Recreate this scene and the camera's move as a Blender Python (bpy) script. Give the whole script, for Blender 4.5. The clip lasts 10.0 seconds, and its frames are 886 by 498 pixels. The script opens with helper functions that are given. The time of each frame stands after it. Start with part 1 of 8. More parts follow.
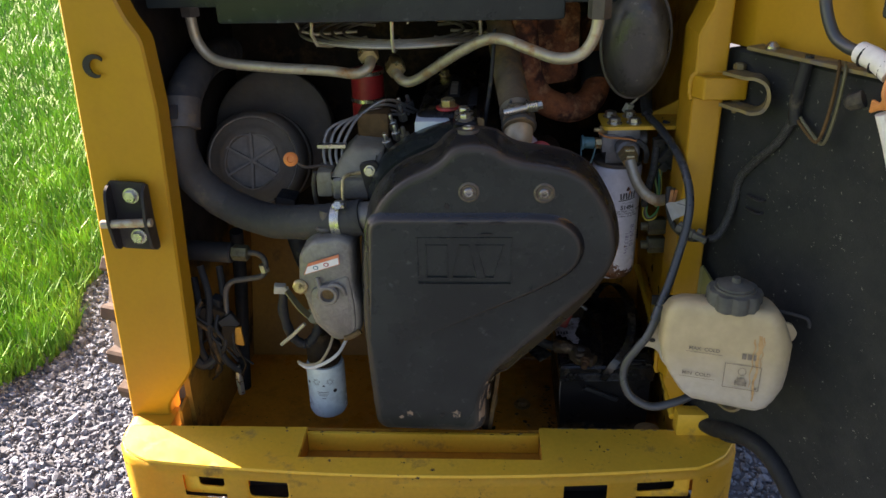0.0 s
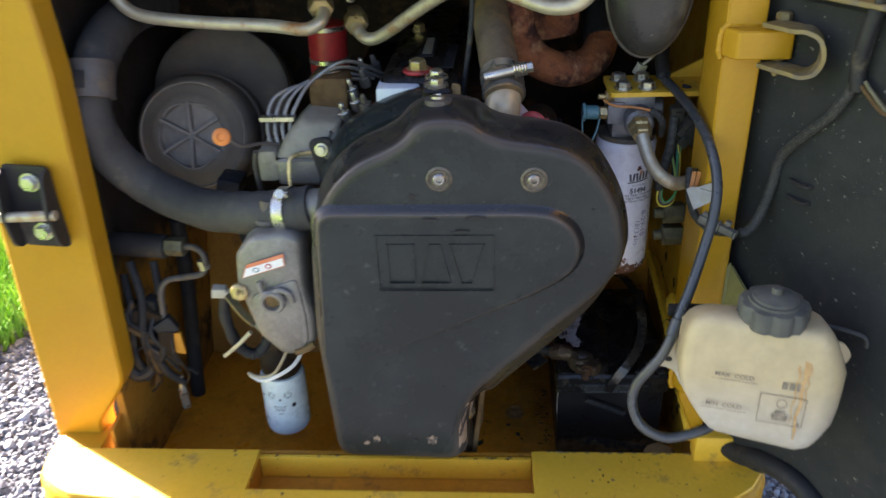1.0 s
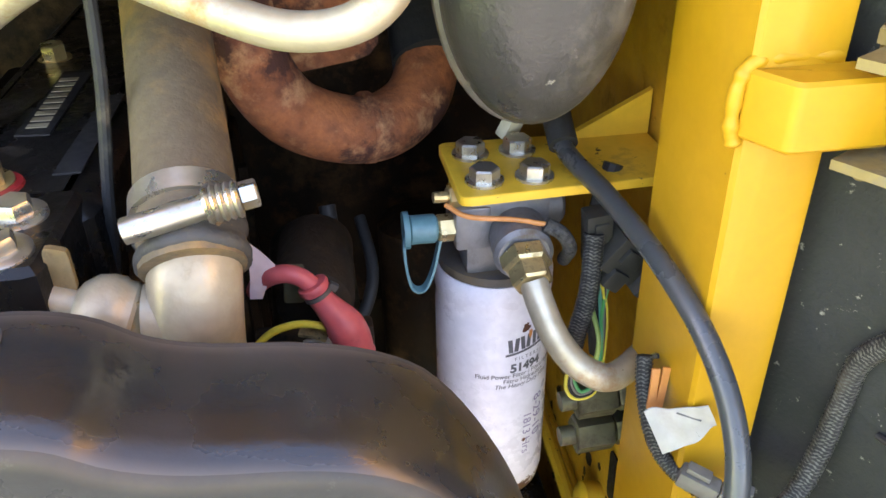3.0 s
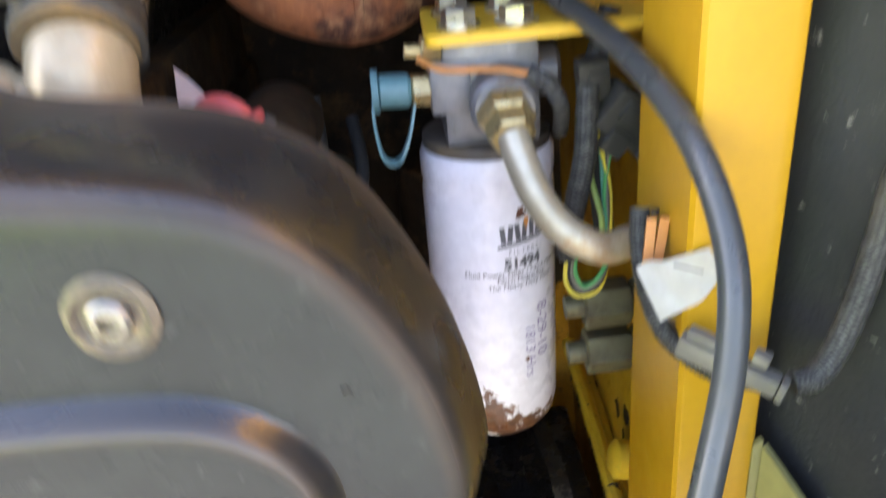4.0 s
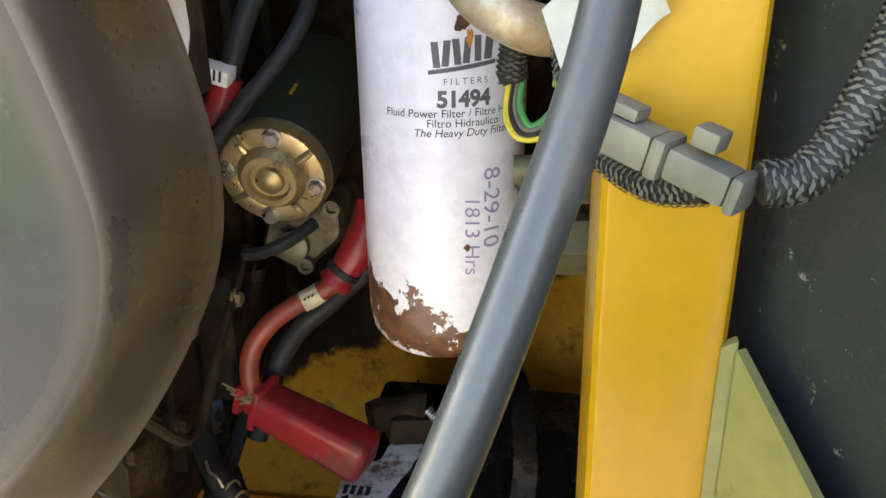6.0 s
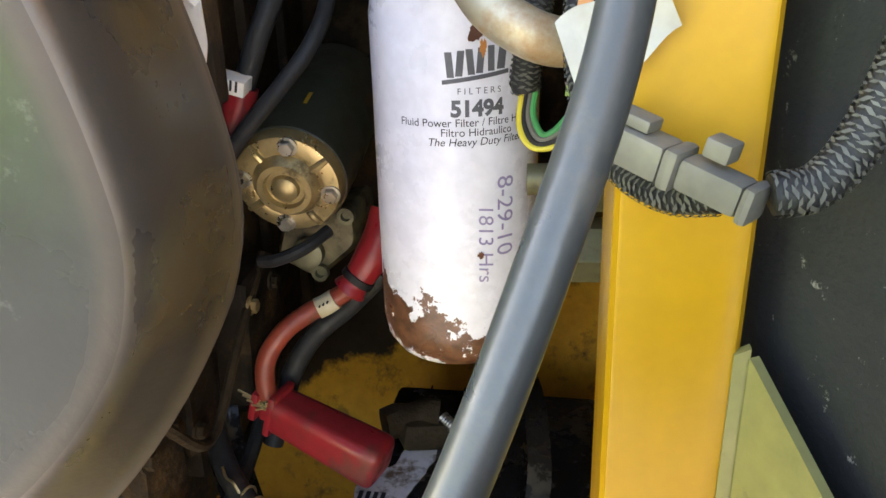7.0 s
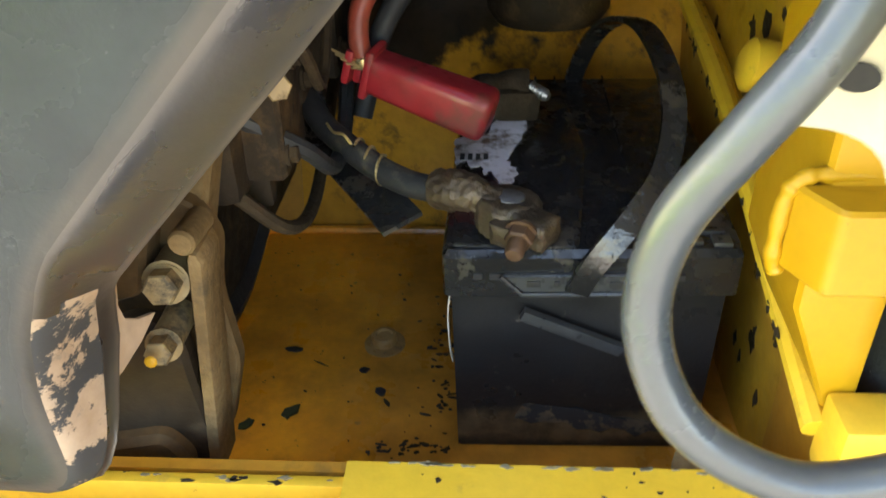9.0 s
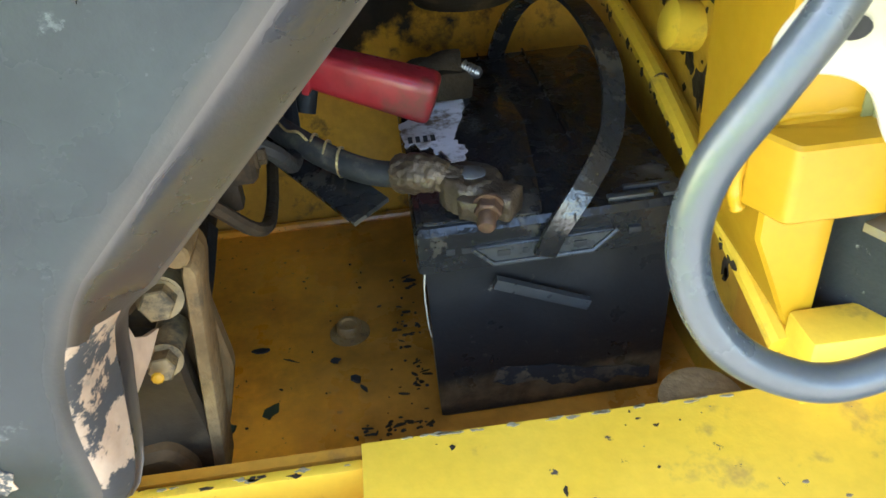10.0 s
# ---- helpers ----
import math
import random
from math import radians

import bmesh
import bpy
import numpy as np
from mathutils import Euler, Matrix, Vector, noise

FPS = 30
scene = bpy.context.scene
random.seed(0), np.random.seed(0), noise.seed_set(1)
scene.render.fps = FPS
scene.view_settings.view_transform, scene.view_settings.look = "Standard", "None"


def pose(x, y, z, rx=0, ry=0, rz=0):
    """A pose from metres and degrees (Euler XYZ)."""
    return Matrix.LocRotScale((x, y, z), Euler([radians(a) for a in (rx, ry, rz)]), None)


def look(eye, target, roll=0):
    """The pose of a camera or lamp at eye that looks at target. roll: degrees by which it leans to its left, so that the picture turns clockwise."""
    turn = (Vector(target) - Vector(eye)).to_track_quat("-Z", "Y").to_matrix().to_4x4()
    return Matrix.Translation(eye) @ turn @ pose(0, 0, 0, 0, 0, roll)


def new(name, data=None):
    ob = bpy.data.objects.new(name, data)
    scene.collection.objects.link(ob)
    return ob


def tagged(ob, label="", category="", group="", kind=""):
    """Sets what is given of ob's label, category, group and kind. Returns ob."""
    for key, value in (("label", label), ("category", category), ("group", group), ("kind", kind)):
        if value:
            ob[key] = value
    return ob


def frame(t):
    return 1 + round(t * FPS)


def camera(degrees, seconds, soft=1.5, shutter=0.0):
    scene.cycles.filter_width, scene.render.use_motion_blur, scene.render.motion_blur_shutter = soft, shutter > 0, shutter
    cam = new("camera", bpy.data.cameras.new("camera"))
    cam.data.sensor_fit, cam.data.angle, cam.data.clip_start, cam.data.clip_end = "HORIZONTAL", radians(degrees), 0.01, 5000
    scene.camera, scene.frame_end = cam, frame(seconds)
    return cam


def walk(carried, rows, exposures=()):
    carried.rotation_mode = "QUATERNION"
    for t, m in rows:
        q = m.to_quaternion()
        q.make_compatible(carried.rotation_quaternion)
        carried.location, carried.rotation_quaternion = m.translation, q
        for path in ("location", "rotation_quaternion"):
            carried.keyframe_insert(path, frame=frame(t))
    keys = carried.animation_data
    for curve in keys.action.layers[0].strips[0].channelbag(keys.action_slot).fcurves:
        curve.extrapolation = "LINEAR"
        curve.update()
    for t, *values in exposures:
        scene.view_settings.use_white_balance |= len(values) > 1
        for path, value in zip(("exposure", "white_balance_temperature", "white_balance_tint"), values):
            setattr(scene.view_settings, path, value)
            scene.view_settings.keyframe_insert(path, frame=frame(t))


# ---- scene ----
cam = camera(58.0, 10.0, shutter=0.4)
PATH = [
    (0, (0.075, 0.096, 1.439), (-0.022, 1.903, 0.587), -1.3),
    (0.5, (0.083, 0.138, 1.428), (-0.014, 1.941, 0.568), -0.2),
    (1, (0.116, 0.347, 1.379), (0.001, 2.106, 0.435), -1.9),
    (1.5, (0.139, 0.646, 1.352), (0.134, 2.383, 0.361), -1.6),
    (2, (0.154, 0.858, 1.3), (0.371, 2.576, 0.299), -0.7),
    (2.5, (0.184, 1.005, 1.268), (0.485, 2.681, 0.22), 0.4),
    (2.7, (0.194, 1.022, 1.271), (0.493, 2.701, 0.228), -0.2),
    (3.8, (0.251, 1.009, 1.213), (0.404, 2.732, 0.209), -4.4),
    (4, (0.278, 1.011, 1.125), (0.33, 2.795, 0.222), -4.6),
    (4.5, (0.336, 1.032, 1.001), (0.169, 2.846, 0.175), -2.9),
    (5, (0.366, 1.054, 0.992), (0.148, 2.868, 0.181), -1.6),
    (5.2, (0.382, 1.064, 0.981), (0.15, 2.878, 0.171), -1.1),
    (6.5, (0.394, 1.103, 0.95), (0.1, 2.93, 0.192), -1.3),
    (7, (0.393, 1.093, 0.956), (0.086, 2.916, 0.194), -1.4),
    (7.5, (0.393, 1.098, 0.959), (0.04, 2.921, 0.215), -1.2),
    (8, (0.390, 1.085, 0.947), (-0.011, 2.866, 0.137), -3.4),
    (8.5, (0.319, 1.023, 0.875), (0.026, 2.776, -0.040), -2.4),
    (9, (0.267, 1.035, 0.820), (0.131, 2.696, -0.291), -2.2),
    (9.5, (0.218, 1.038, 0.827), (0.308, 2.657, -0.333), -2.4),
    (10, (0.219, 1.018, 0.832), (0.332, 2.645, -0.324), -4.9),
]
walk(cam, [(t, look(eye, target, roll)) for t, eye, target, roll in PATH],
     [(0.0, 2.9, 6700, 25), (0.8, 3.15, 6500, 23), (1.3, 5.25, 6500, 24), (2.0, 5.72, 6700, 23), (2.7, 5.5, 7200, 25), (4.0, 5.5, 7200, 24), (5.0, 5.5, 7600, 21), (6.5, 5.65, 7800, 19), (8.0, 5.55, 7500, 18), (8.5, 5.32, 7300, 16), (9.0, 5.8, 7600, 14), (10.0, 5.97, 6400, 11)])
# world and sun: low late sun from the left behind the machine, open sky behind the camera
SUN_EL, SUN_AZ = 27.0, -59.0   # degrees; azimuth from +y towards +x
world = bpy.data.worlds.new("sky")
scene.world = world
world.use_nodes = True
wn = world.node_tree.nodes
sky = wn.new("ShaderNodeTexSky")
sky.sky_type, sky.sun_disc = "NISHITA", False
sky.dust_density = 1.5
sky.sun_elevation, sky.sun_rotation = radians(SUN_EL), radians(SUN_AZ)
wn["Background"].inputs["Strength"].default_value = 0.036
world.node_tree.links.new(sky.outputs["Color"], wn["Background"].inputs["Color"])
sun = new("sun", bpy.data.lights.new("sun", "SUN"))
sun.data.energy, sun.data.angle, sun.data.color = 5.0, radians(0.6), (1.0, 0.9, 0.74)
_az, _el = radians(SUN_AZ), radians(SUN_EL)
SUN_FROM = Vector((math.sin(_az) * math.cos(_el), math.cos(_az) * math.cos(_el), math.sin(_el)))
sun.matrix_world = look(SUN_FROM * 20, (0, 0, 0))

# ---- materials ----
MATS = {}


def mat(name, base, alt=None, scale=6.0, rough=0.5, metal=0.0, bump=0.1, fine=90.0, dirt=None, dirt_scale=9.0,
        dirt_at=0.6, soft=0.12, spec=None, coat=0.0, rough_var=0.15, dirt_rough=0.85, rub=None, bands=None, stretch=None, second=None, grain=0.25, soft2=0.06):
    """A worn surface: two colours blended by a coarse noise, a fine relief, and patches of dirt or bare stuff on top."""
    if name in MATS:
        return MATS[name]
    m = bpy.data.materials.new(name)
    m.use_nodes = True
    nt = m.node_tree
    N, L = nt.nodes, nt.links
    bs = N["Principled BSDF"]
    tc = N.new("ShaderNodeTexCoord")
    src = tc.outputs["Object"]
    if stretch:
        mp = N.new("ShaderNodeMapping")
        mp.inputs["Scale"].default_value = stretch
        L.new(src, mp.inputs["Vector"])
        src = mp.outputs["Vector"]

    def noise_node(sc, detail=5.0, ro=0.6, src=src):
        n = N.new("ShaderNodeTexNoise")
        n.inputs["Scale"].default_value, n.inputs["Detail"].default_value = sc, detail
        n.inputs["Roughness"].default_value = ro
        L.new(src, n.inputs["Vector"])
        return n.outputs["Fac"]

    def ramp(fac, lo, hi):
        r = N.new("ShaderNodeMapRange")
        r.inputs["From Min"].default_value, r.inputs["From Max"].default_value = lo, hi
        L.new(fac, r.inputs["Value"])
        return r.outputs["Result"]

    def mix(fac, a, b):
        x = N.new("ShaderNodeMix")
        x.data_type = "RGBA"
        L.new(fac, x.inputs["Factor"])
        for sock, v in ((x.inputs[6], a), (x.inputs[7], b)):
            if isinstance(v, tuple):
                sock.default_value = (*v, 1)
            else:
                L.new(v, sock)
        return x.outputs[2]

    if spec is None:      # dusty and dark surfaces shine less
        spec = 0.22 if max(base) < 0.13 and rough > 0.44 and not metal else 0.5
    alt = alt or tuple(c * 0.75 for c in base)
    coarse = noise_node(scale)
    fine_n = noise_node(fine, 3.0)
    col = mix(ramp(coarse, 0.35, 0.68), tuple(base), tuple(alt))
    col = mix(ramp(fine_n, 0.3, 0.3 + 0.6 / grain * 0.4), col, tuple(c * 0.7 for c in alt))
    rr = ramp(noise_node(scale * 2.7), 0.3, 0.7)
    mr = N.new("ShaderNodeMapRange")
    mr.inputs["To Min"].default_value, mr.inputs["To Max"].default_value = max(rough - rough_var, 0.04), min(rough + rough_var, 1)
    L.new(rr, mr.inputs["Value"])
    rough_out = mr.outputs["Result"]
    height = fine_n
    for d, sc, at, sf in ((dirt, dirt_scale, dirt_at - 0.04, soft), (second and second[0], second and second[1], second and second[2] - 0.02, soft2)):
        if not d:
            continue
        f = ramp(noise_node(sc, 8.0, 0.68), at, at + sf)
        col = mix(f, col, tuple(d))
        mm = N.new("ShaderNodeMix")
        L.new(f, mm.inputs["Factor"])
        L.new(rough_out, mm.inputs[2])
        mm.inputs[3].default_value = dirt_rough
        rough_out = mm.outputs[0]
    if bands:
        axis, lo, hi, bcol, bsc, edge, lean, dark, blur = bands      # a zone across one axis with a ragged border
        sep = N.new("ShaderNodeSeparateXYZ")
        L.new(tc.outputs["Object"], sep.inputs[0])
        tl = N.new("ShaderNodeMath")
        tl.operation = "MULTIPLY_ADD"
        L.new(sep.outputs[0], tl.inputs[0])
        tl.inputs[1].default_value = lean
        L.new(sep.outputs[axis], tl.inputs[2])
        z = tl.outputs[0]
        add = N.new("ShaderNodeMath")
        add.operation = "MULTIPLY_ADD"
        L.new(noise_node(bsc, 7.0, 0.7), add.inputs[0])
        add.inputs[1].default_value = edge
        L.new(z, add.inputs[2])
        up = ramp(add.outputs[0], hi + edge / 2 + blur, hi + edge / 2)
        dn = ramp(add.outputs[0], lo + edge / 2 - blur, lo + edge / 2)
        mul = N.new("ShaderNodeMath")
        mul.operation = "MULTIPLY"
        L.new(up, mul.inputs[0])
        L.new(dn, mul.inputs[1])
        # The zone's colour, not only rust: on the right back wall it is painted shade.
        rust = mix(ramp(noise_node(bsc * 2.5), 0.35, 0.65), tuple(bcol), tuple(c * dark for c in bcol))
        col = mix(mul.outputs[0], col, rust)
    if rub:      # bare, worn stuff where the mesh's "rub" says so, broken up by noise
        at = N.new("ShaderNodeAttribute")
        at.attribute_name = "rub"
        wear = N.new("ShaderNodeMath")
        wear.operation = "MULTIPLY"
        L.new(at.outputs["Fac"], wear.inputs[0])
        L.new(ramp(noise_node(9.0, 6.0), 0.12, 0.62), wear.inputs[1])
        col = mix(wear.outputs[0], col, tuple(rub))
        mm = N.new("ShaderNodeMix")
        L.new(wear.outputs[0], mm.inputs["Factor"])
        L.new(rough_out, mm.inputs[2])
        mm.inputs[3].default_value = 0.62
        rough_out = mm.outputs[0]
    L.new(col, bs.inputs["Base Color"])
    L.new(rough_out, bs.inputs["Roughness"])
    bs.inputs["Metallic"].default_value = metal
    bs.inputs["Specular IOR Level"].default_value = spec
    bs.inputs["Coat Weight"].default_value = coat
    bs.inputs["Coat Roughness"].default_value = 0.25
    if bump:
        b = N.new("ShaderNodeBump")
        b.inputs["Strength"].default_value, b.inputs["Distance"].default_value = min(bump * 1.5, 1), 0.002
        L.new(height, b.inputs["Height"])
        L.new(b.outputs["Normal"], bs.inputs["Normal"])
    MATS[name] = m
    return m


# Base darkened to carry the shading that door and tank give the posts.
YEL, YEL2 = (0.46, 0.243, 0.009), (0.41, 0.21, 0.007)
yellow = mat("yellow_paint", YEL, YEL2, 3.0, 0.42, dirt=(0.20, 0.11, 0.03), dirt_scale=60, dirt_at=0.745, soft=0.03, bump=0.03, fine=120, coat=0.04, spec=0.35, grain=0.12)
# Base lightened for the skylight on the bumper; specks and stains are wear.
yellow_worn = mat("worn_yellow_paint", (0.80, 0.485, 0.036), (0.72, 0.42, 0.028), 5.0, 0.5, dirt=(0.07, 0.045, 0.03), dirt_scale=48, dirt_at=0.695, soft=0.012, bump=0.08, fine=120, second=((0.34, 0.20, 0.05), 15, 0.585), grain=0.16, soft2=0.14)
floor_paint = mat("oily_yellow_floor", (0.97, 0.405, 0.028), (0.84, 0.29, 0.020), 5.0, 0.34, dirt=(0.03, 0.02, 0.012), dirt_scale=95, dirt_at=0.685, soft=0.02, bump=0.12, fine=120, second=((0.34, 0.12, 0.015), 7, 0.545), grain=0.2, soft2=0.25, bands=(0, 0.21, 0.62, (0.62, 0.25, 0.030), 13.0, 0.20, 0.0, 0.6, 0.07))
# Darker orange base carries the shade of inner faces; the patches are grime.
yellow_inner = mat("shaded_grimy_yellow", (0.55, 0.25, 0.016), (0.42, 0.175, 0.014), 4.0, 0.55, dirt=(0.07, 0.04, 0.018), dirt_scale=9, dirt_at=0.64, soft=0.16, bump=0.1)
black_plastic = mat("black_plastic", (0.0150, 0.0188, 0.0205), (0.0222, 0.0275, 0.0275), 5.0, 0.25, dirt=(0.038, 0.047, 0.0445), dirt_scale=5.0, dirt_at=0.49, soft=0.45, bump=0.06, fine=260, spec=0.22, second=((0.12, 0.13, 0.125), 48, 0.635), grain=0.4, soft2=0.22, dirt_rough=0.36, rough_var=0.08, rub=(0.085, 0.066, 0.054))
steel_bolt = mat("steel_bolt", (0.34, 0.34, 0.34), (0.22, 0.21, 0.19), 60.0, 0.35, 0.8, bump=0.15, dirt=(0.12, 0.09, 0.05), dirt_scale=60, dirt_at=0.6)
scuffed = mat("scuffed_plastic_edge", (0.013, 0.014, 0.016), (0.021, 0.020, 0.020), 7.0, 0.25, bump=0.05, fine=200, spec=0.68, dirt=(0.030, 0.027, 0.025), dirt_scale=9, dirt_at=0.52, soft=0.4, dirt_rough=0.4, rub=(0.078, 0.058, 0.043))
black_metal = mat("black_metal", (0.018, 0.018, 0.019), (0.035, 0.032, 0.03), 9.0, 0.5, bump=0.12, dirt=(0.09, 0.075, 0.055), dirt_scale=14, dirt_at=0.6, soft=0.2)
greasy = mat("greasy_engine", (0.012, 0.010, 0.008), (0.034, 0.022, 0.012), 14.0, 0.72, spec=0.15, bump=0.5, fine=110, dirt=(0.085, 0.052, 0.024), dirt_scale=18, dirt_at=0.56, soft=0.15)
grey_iron = mat("dusty_iron", (0.12, 0.11, 0.10), (0.07, 0.06, 0.05), 12.0, 0.6, 0.3, bump=0.3, dirt=(0.16, 0.12, 0.07), dirt_scale=20, dirt_at=0.55, soft=0.15)
door_black = mat("door_insulation", (0.015, 0.017, 0.017), (0.025, 0.027, 0.026), 8.0, 0.75, bump=0.25, fine=300, dirt=(0.20, 0.195, 0.165), dirt_scale=110, dirt_at=0.675, soft=0.05, spec=0.3)
aluminium = mat("cast_aluminium", (0.26, 0.245, 0.215), (0.175, 0.163, 0.14), 15.0, 0.5, 0.45, bump=0.35, fine=180, dirt=(0.19, 0.165, 0.13), dirt_scale=18, dirt_at=0.6, soft=0.15)
zinc = mat("zinc_plate", (0.62, 0.60, 0.55), (0.45, 0.42, 0.34), 30.0, 0.33, 0.9, bump=0.08, dirt=(0.22, 0.17, 0.09), dirt_scale=40, dirt_at=0.66)
brass_zinc = mat("yellow_zinc", (0.62, 0.49, 0.24), (0.44, 0.34, 0.17), 22.0, 0.36, 0.75, bump=0.12, dirt=(0.10, 0.075, 0.04), dirt_scale=30, dirt_at=0.6)
tube_metal = mat("dull_steel_tube", (0.54, 0.49, 0.37), (0.42, 0.36, 0.25), 10.0, 0.42, 0.5, bump=0.12, dirt=(0.36, 0.17, 0.05), dirt_scale=11, dirt_at=0.62, soft=0.12)
rust = mat("rusty_exhaust", (0.40, 0.135, 0.045), (0.11, 0.032, 0.016), 24.0, 0.8, 0.1, bump=0.5, fine=150, dirt=(0.43, 0.215, 0.10), dirt_scale=26, dirt_at=0.56, soft=0.14, second=((0.06, 0.02, 0.012), 20, 0.53), soft2=0.09)
rubber = mat("grey_rubber_hose", (0.038, 0.045, 0.050), (0.052, 0.054, 0.054), 9.0, 0.32, spec=0.6, bump=0.07, fine=220, dirt=(0.10, 0.088, 0.07), dirt_scale=26, dirt_at=0.66, soft=0.2)
rubber_black = mat("black_rubber", (0.016, 0.017, 0.018), (0.03, 0.03, 0.03), 18.0, 0.55, bump=0.3, fine=140, dirt=(0.10, 0.085, 0.06), dirt_scale=22, dirt_at=0.62, soft=0.15)
dusty_hose = mat("dusty_rubber_hose", (0.160, 0.118, 0.066), (0.105, 0.078, 0.046), 12.0, 0.8, bump=0.35, fine=130, dirt=(0.24, 0.145, 0.055), dirt_scale=13, dirt_at=0.57, soft=0.14, second=((0.09, 0.075, 0.055), 24, 0.60), soft2=0.12)
red_rubber = mat("red_rubber_boot", (0.34, 0.020, 0.026), (0.20, 0.013, 0.016), 18.0, 0.4, bump=0.12, dirt=(0.13, 0.05, 0.03), dirt_scale=24, dirt_at=0.57, soft=0.15)
faded_boot = mat("faded_pink_boot", (0.58, 0.12, 0.12), (0.48, 0.07, 0.075), 24.0, 0.5, bump=0.12, dirt=(0.2, 0.06, 0.05), dirt_scale=30, dirt_at=0.64)
red_cable_m = mat("faded_red_cable", (0.31, 0.055, 0.028), (0.20, 0.034, 0.02), 20.0, 0.5, bump=0.1, dirt=(0.12, 0.06, 0.03), dirt_scale=30, dirt_at=0.6)
battery_m = mat("dusty_battery_case", (0.011, 0.011, 0.012), (0.020, 0.018, 0.016), 9.0, 0.42, spec=0.28, bump=0.12, fine=200, dirt=(0.13, 0.11, 0.085), dirt_scale=70, dirt_at=0.68, soft=0.08, rough_var=0.22,
                bands=(2, 0.014, 0.034, (0.15, 0.105, 0.055), 26.0, 0.03, 0.0, 0.4, 0.008))
battery_top = mat("wet_battery_lid", (0.012, 0.012, 0.013), (0.02, 0.019, 0.018), 16.0, 0.22, bump=0.5, fine=60, dirt=(0.07, 0.055, 0.035), dirt_scale=24, dirt_at=0.6, soft=0.1)
tank_m = mat("stained_white_poly", (0.48, 0.45, 0.395), (0.44, 0.395, 0.32), 7.0, 0.42, bump=0.06, dirt=(0.45, 0.22, 0.05), dirt_scale=9, dirt_at=0.72, soft=0.14,
             bands=(2, 0.100, 0.30, (0.47, 0.38, 0.22), 14.0, 0.04, 0.0, 0.85, 0.08))
filter_white = mat("white_filter_paint", (0.80, 0.79, 0.84), (0.74, 0.73, 0.79), 14.0, 0.32, bump=0.03, dirt=(0.35, 0.30, 0.26), dirt_scale=55, dirt_at=0.74, soft=0.05,
                   bands=(2, 0.001, 0.034, (0.17, 0.075, 0.04), 60.0, 0.12, 0.35, 0.4, 0.0008))
oil_white = mat("pale_filter_paint", (0.64, 0.75, 0.76), (0.56, 0.66, 0.68), 12.0, 0.3, bump=0.03, dirt=(0.25, 0.22, 0.18), dirt_scale=30, dirt_at=0.72)
paper = mat("torn_paper_label", (0.78, 0.74, 0.76), (0.62, 0.58, 0.56), 25.0, 0.7, bump=0.1, dirt=(0.16, 0.10, 0.06), dirt_scale=45, dirt_at=0.57)
white_tape = mat("white_tape", (0.82, 0.80, 0.76), (0.75, 0.72, 0.66), 18.0, 0.45, bump=0.05)
ink = mat("grey_print", (0.10, 0.10, 0.11), (0.14, 0.14, 0.15), 60.0, 0.5, bump=0)
ink_dark = mat("dark_print", (0.03, 0.028, 0.028), None, 60.0, 0.6, bump=0)
pen = mat("violet_pen", (0.22, 0.18, 0.34), (0.35, 0.30, 0.45), 60.0, 0.6, bump=0)
bare_primer = mat("bare_primer_chip", (0.37, 0.27, 0.185), (0.28, 0.19, 0.12), 40.0, 0.7, bump=0.15, dirt=(0.03, 0.03, 0.03), dirt_scale=30, dirt_at=0.53, soft=0.03, second=((0.22, 0.17, 0.12), 70, 0.64))
pale_casting = mat("pale_cast_elbow", (0.41, 0.35, 0.24), (0.34, 0.28, 0.185), 16.0, 0.42, 0.15, bump=0.3, dirt=(0.22, 0.17, 0.10), dirt_scale=22, dirt_at=0.62)
silver_blue = mat("pale_blue_casting", (0.62, 0.69, 0.75), (0.52, 0.58, 0.63), 16.0, 0.45, 0.0, bump=0.15, dirt=(0.2, 0.18, 0.15), dirt_scale=26, dirt_at=0.66)
orange_cap = mat("orange_plastic", (0.70, 0.22, 0.03), (0.5, 0.15, 0.03), 25.0, 0.5, bump=0.1)
teal_cap = mat("teal_plastic", (0.10, 0.24, 0.26), (0.07, 0.17, 0.19), 20.0, 0.5, bump=0.1)
grey_plug = mat("grey_connector", (0.165, 0.155, 0.13), (0.105, 0.10, 0.085), 24.0, 0.55, bump=0.15)
braid_m = mat("braided_sleeve", (0.02, 0.02, 0.02), (0.10, 0.10, 0.095), 240.0, 0.7, bump=0.9, fine=420)
green_wire = mat("green_wire", (0.04, 0.30, 0.09), None, 30.0, 0.45, bump=0)
orange_wire = mat("orange_wire", (0.75, 0.30, 0.08), None, 30.0, 0.45, bump=0)
yellow_wire = mat("yellow_wire", (0.72, 0.60, 0.06), None, 30.0, 0.45, bump=0)
red_paint = mat("red_paint", (0.45, 0.03, 0.03), None, 30.0, 0.45, bump=0.05, dirt=(0.08, 0.04, 0.03), dirt_scale=20, dirt_at=0.6)
lead = mat("corroded_lead", (0.11, 0.078, 0.048), (0.05, 0.033, 0.02), 40.0, 0.5, 0.4, bump=0.6, fine=140, dirt=(0.24, 0.20, 0.16), dirt_scale=60, dirt_at=0.66)
tan_dust = mat("tan_dust_on_steel", (0.22, 0.145, 0.068), (0.125, 0.078, 0.034), 20.0, 0.85, spec=0.1, bump=0.4, fine=160, dirt=(0.06, 0.045, 0.03), dirt_scale=30, dirt_at=0.63)
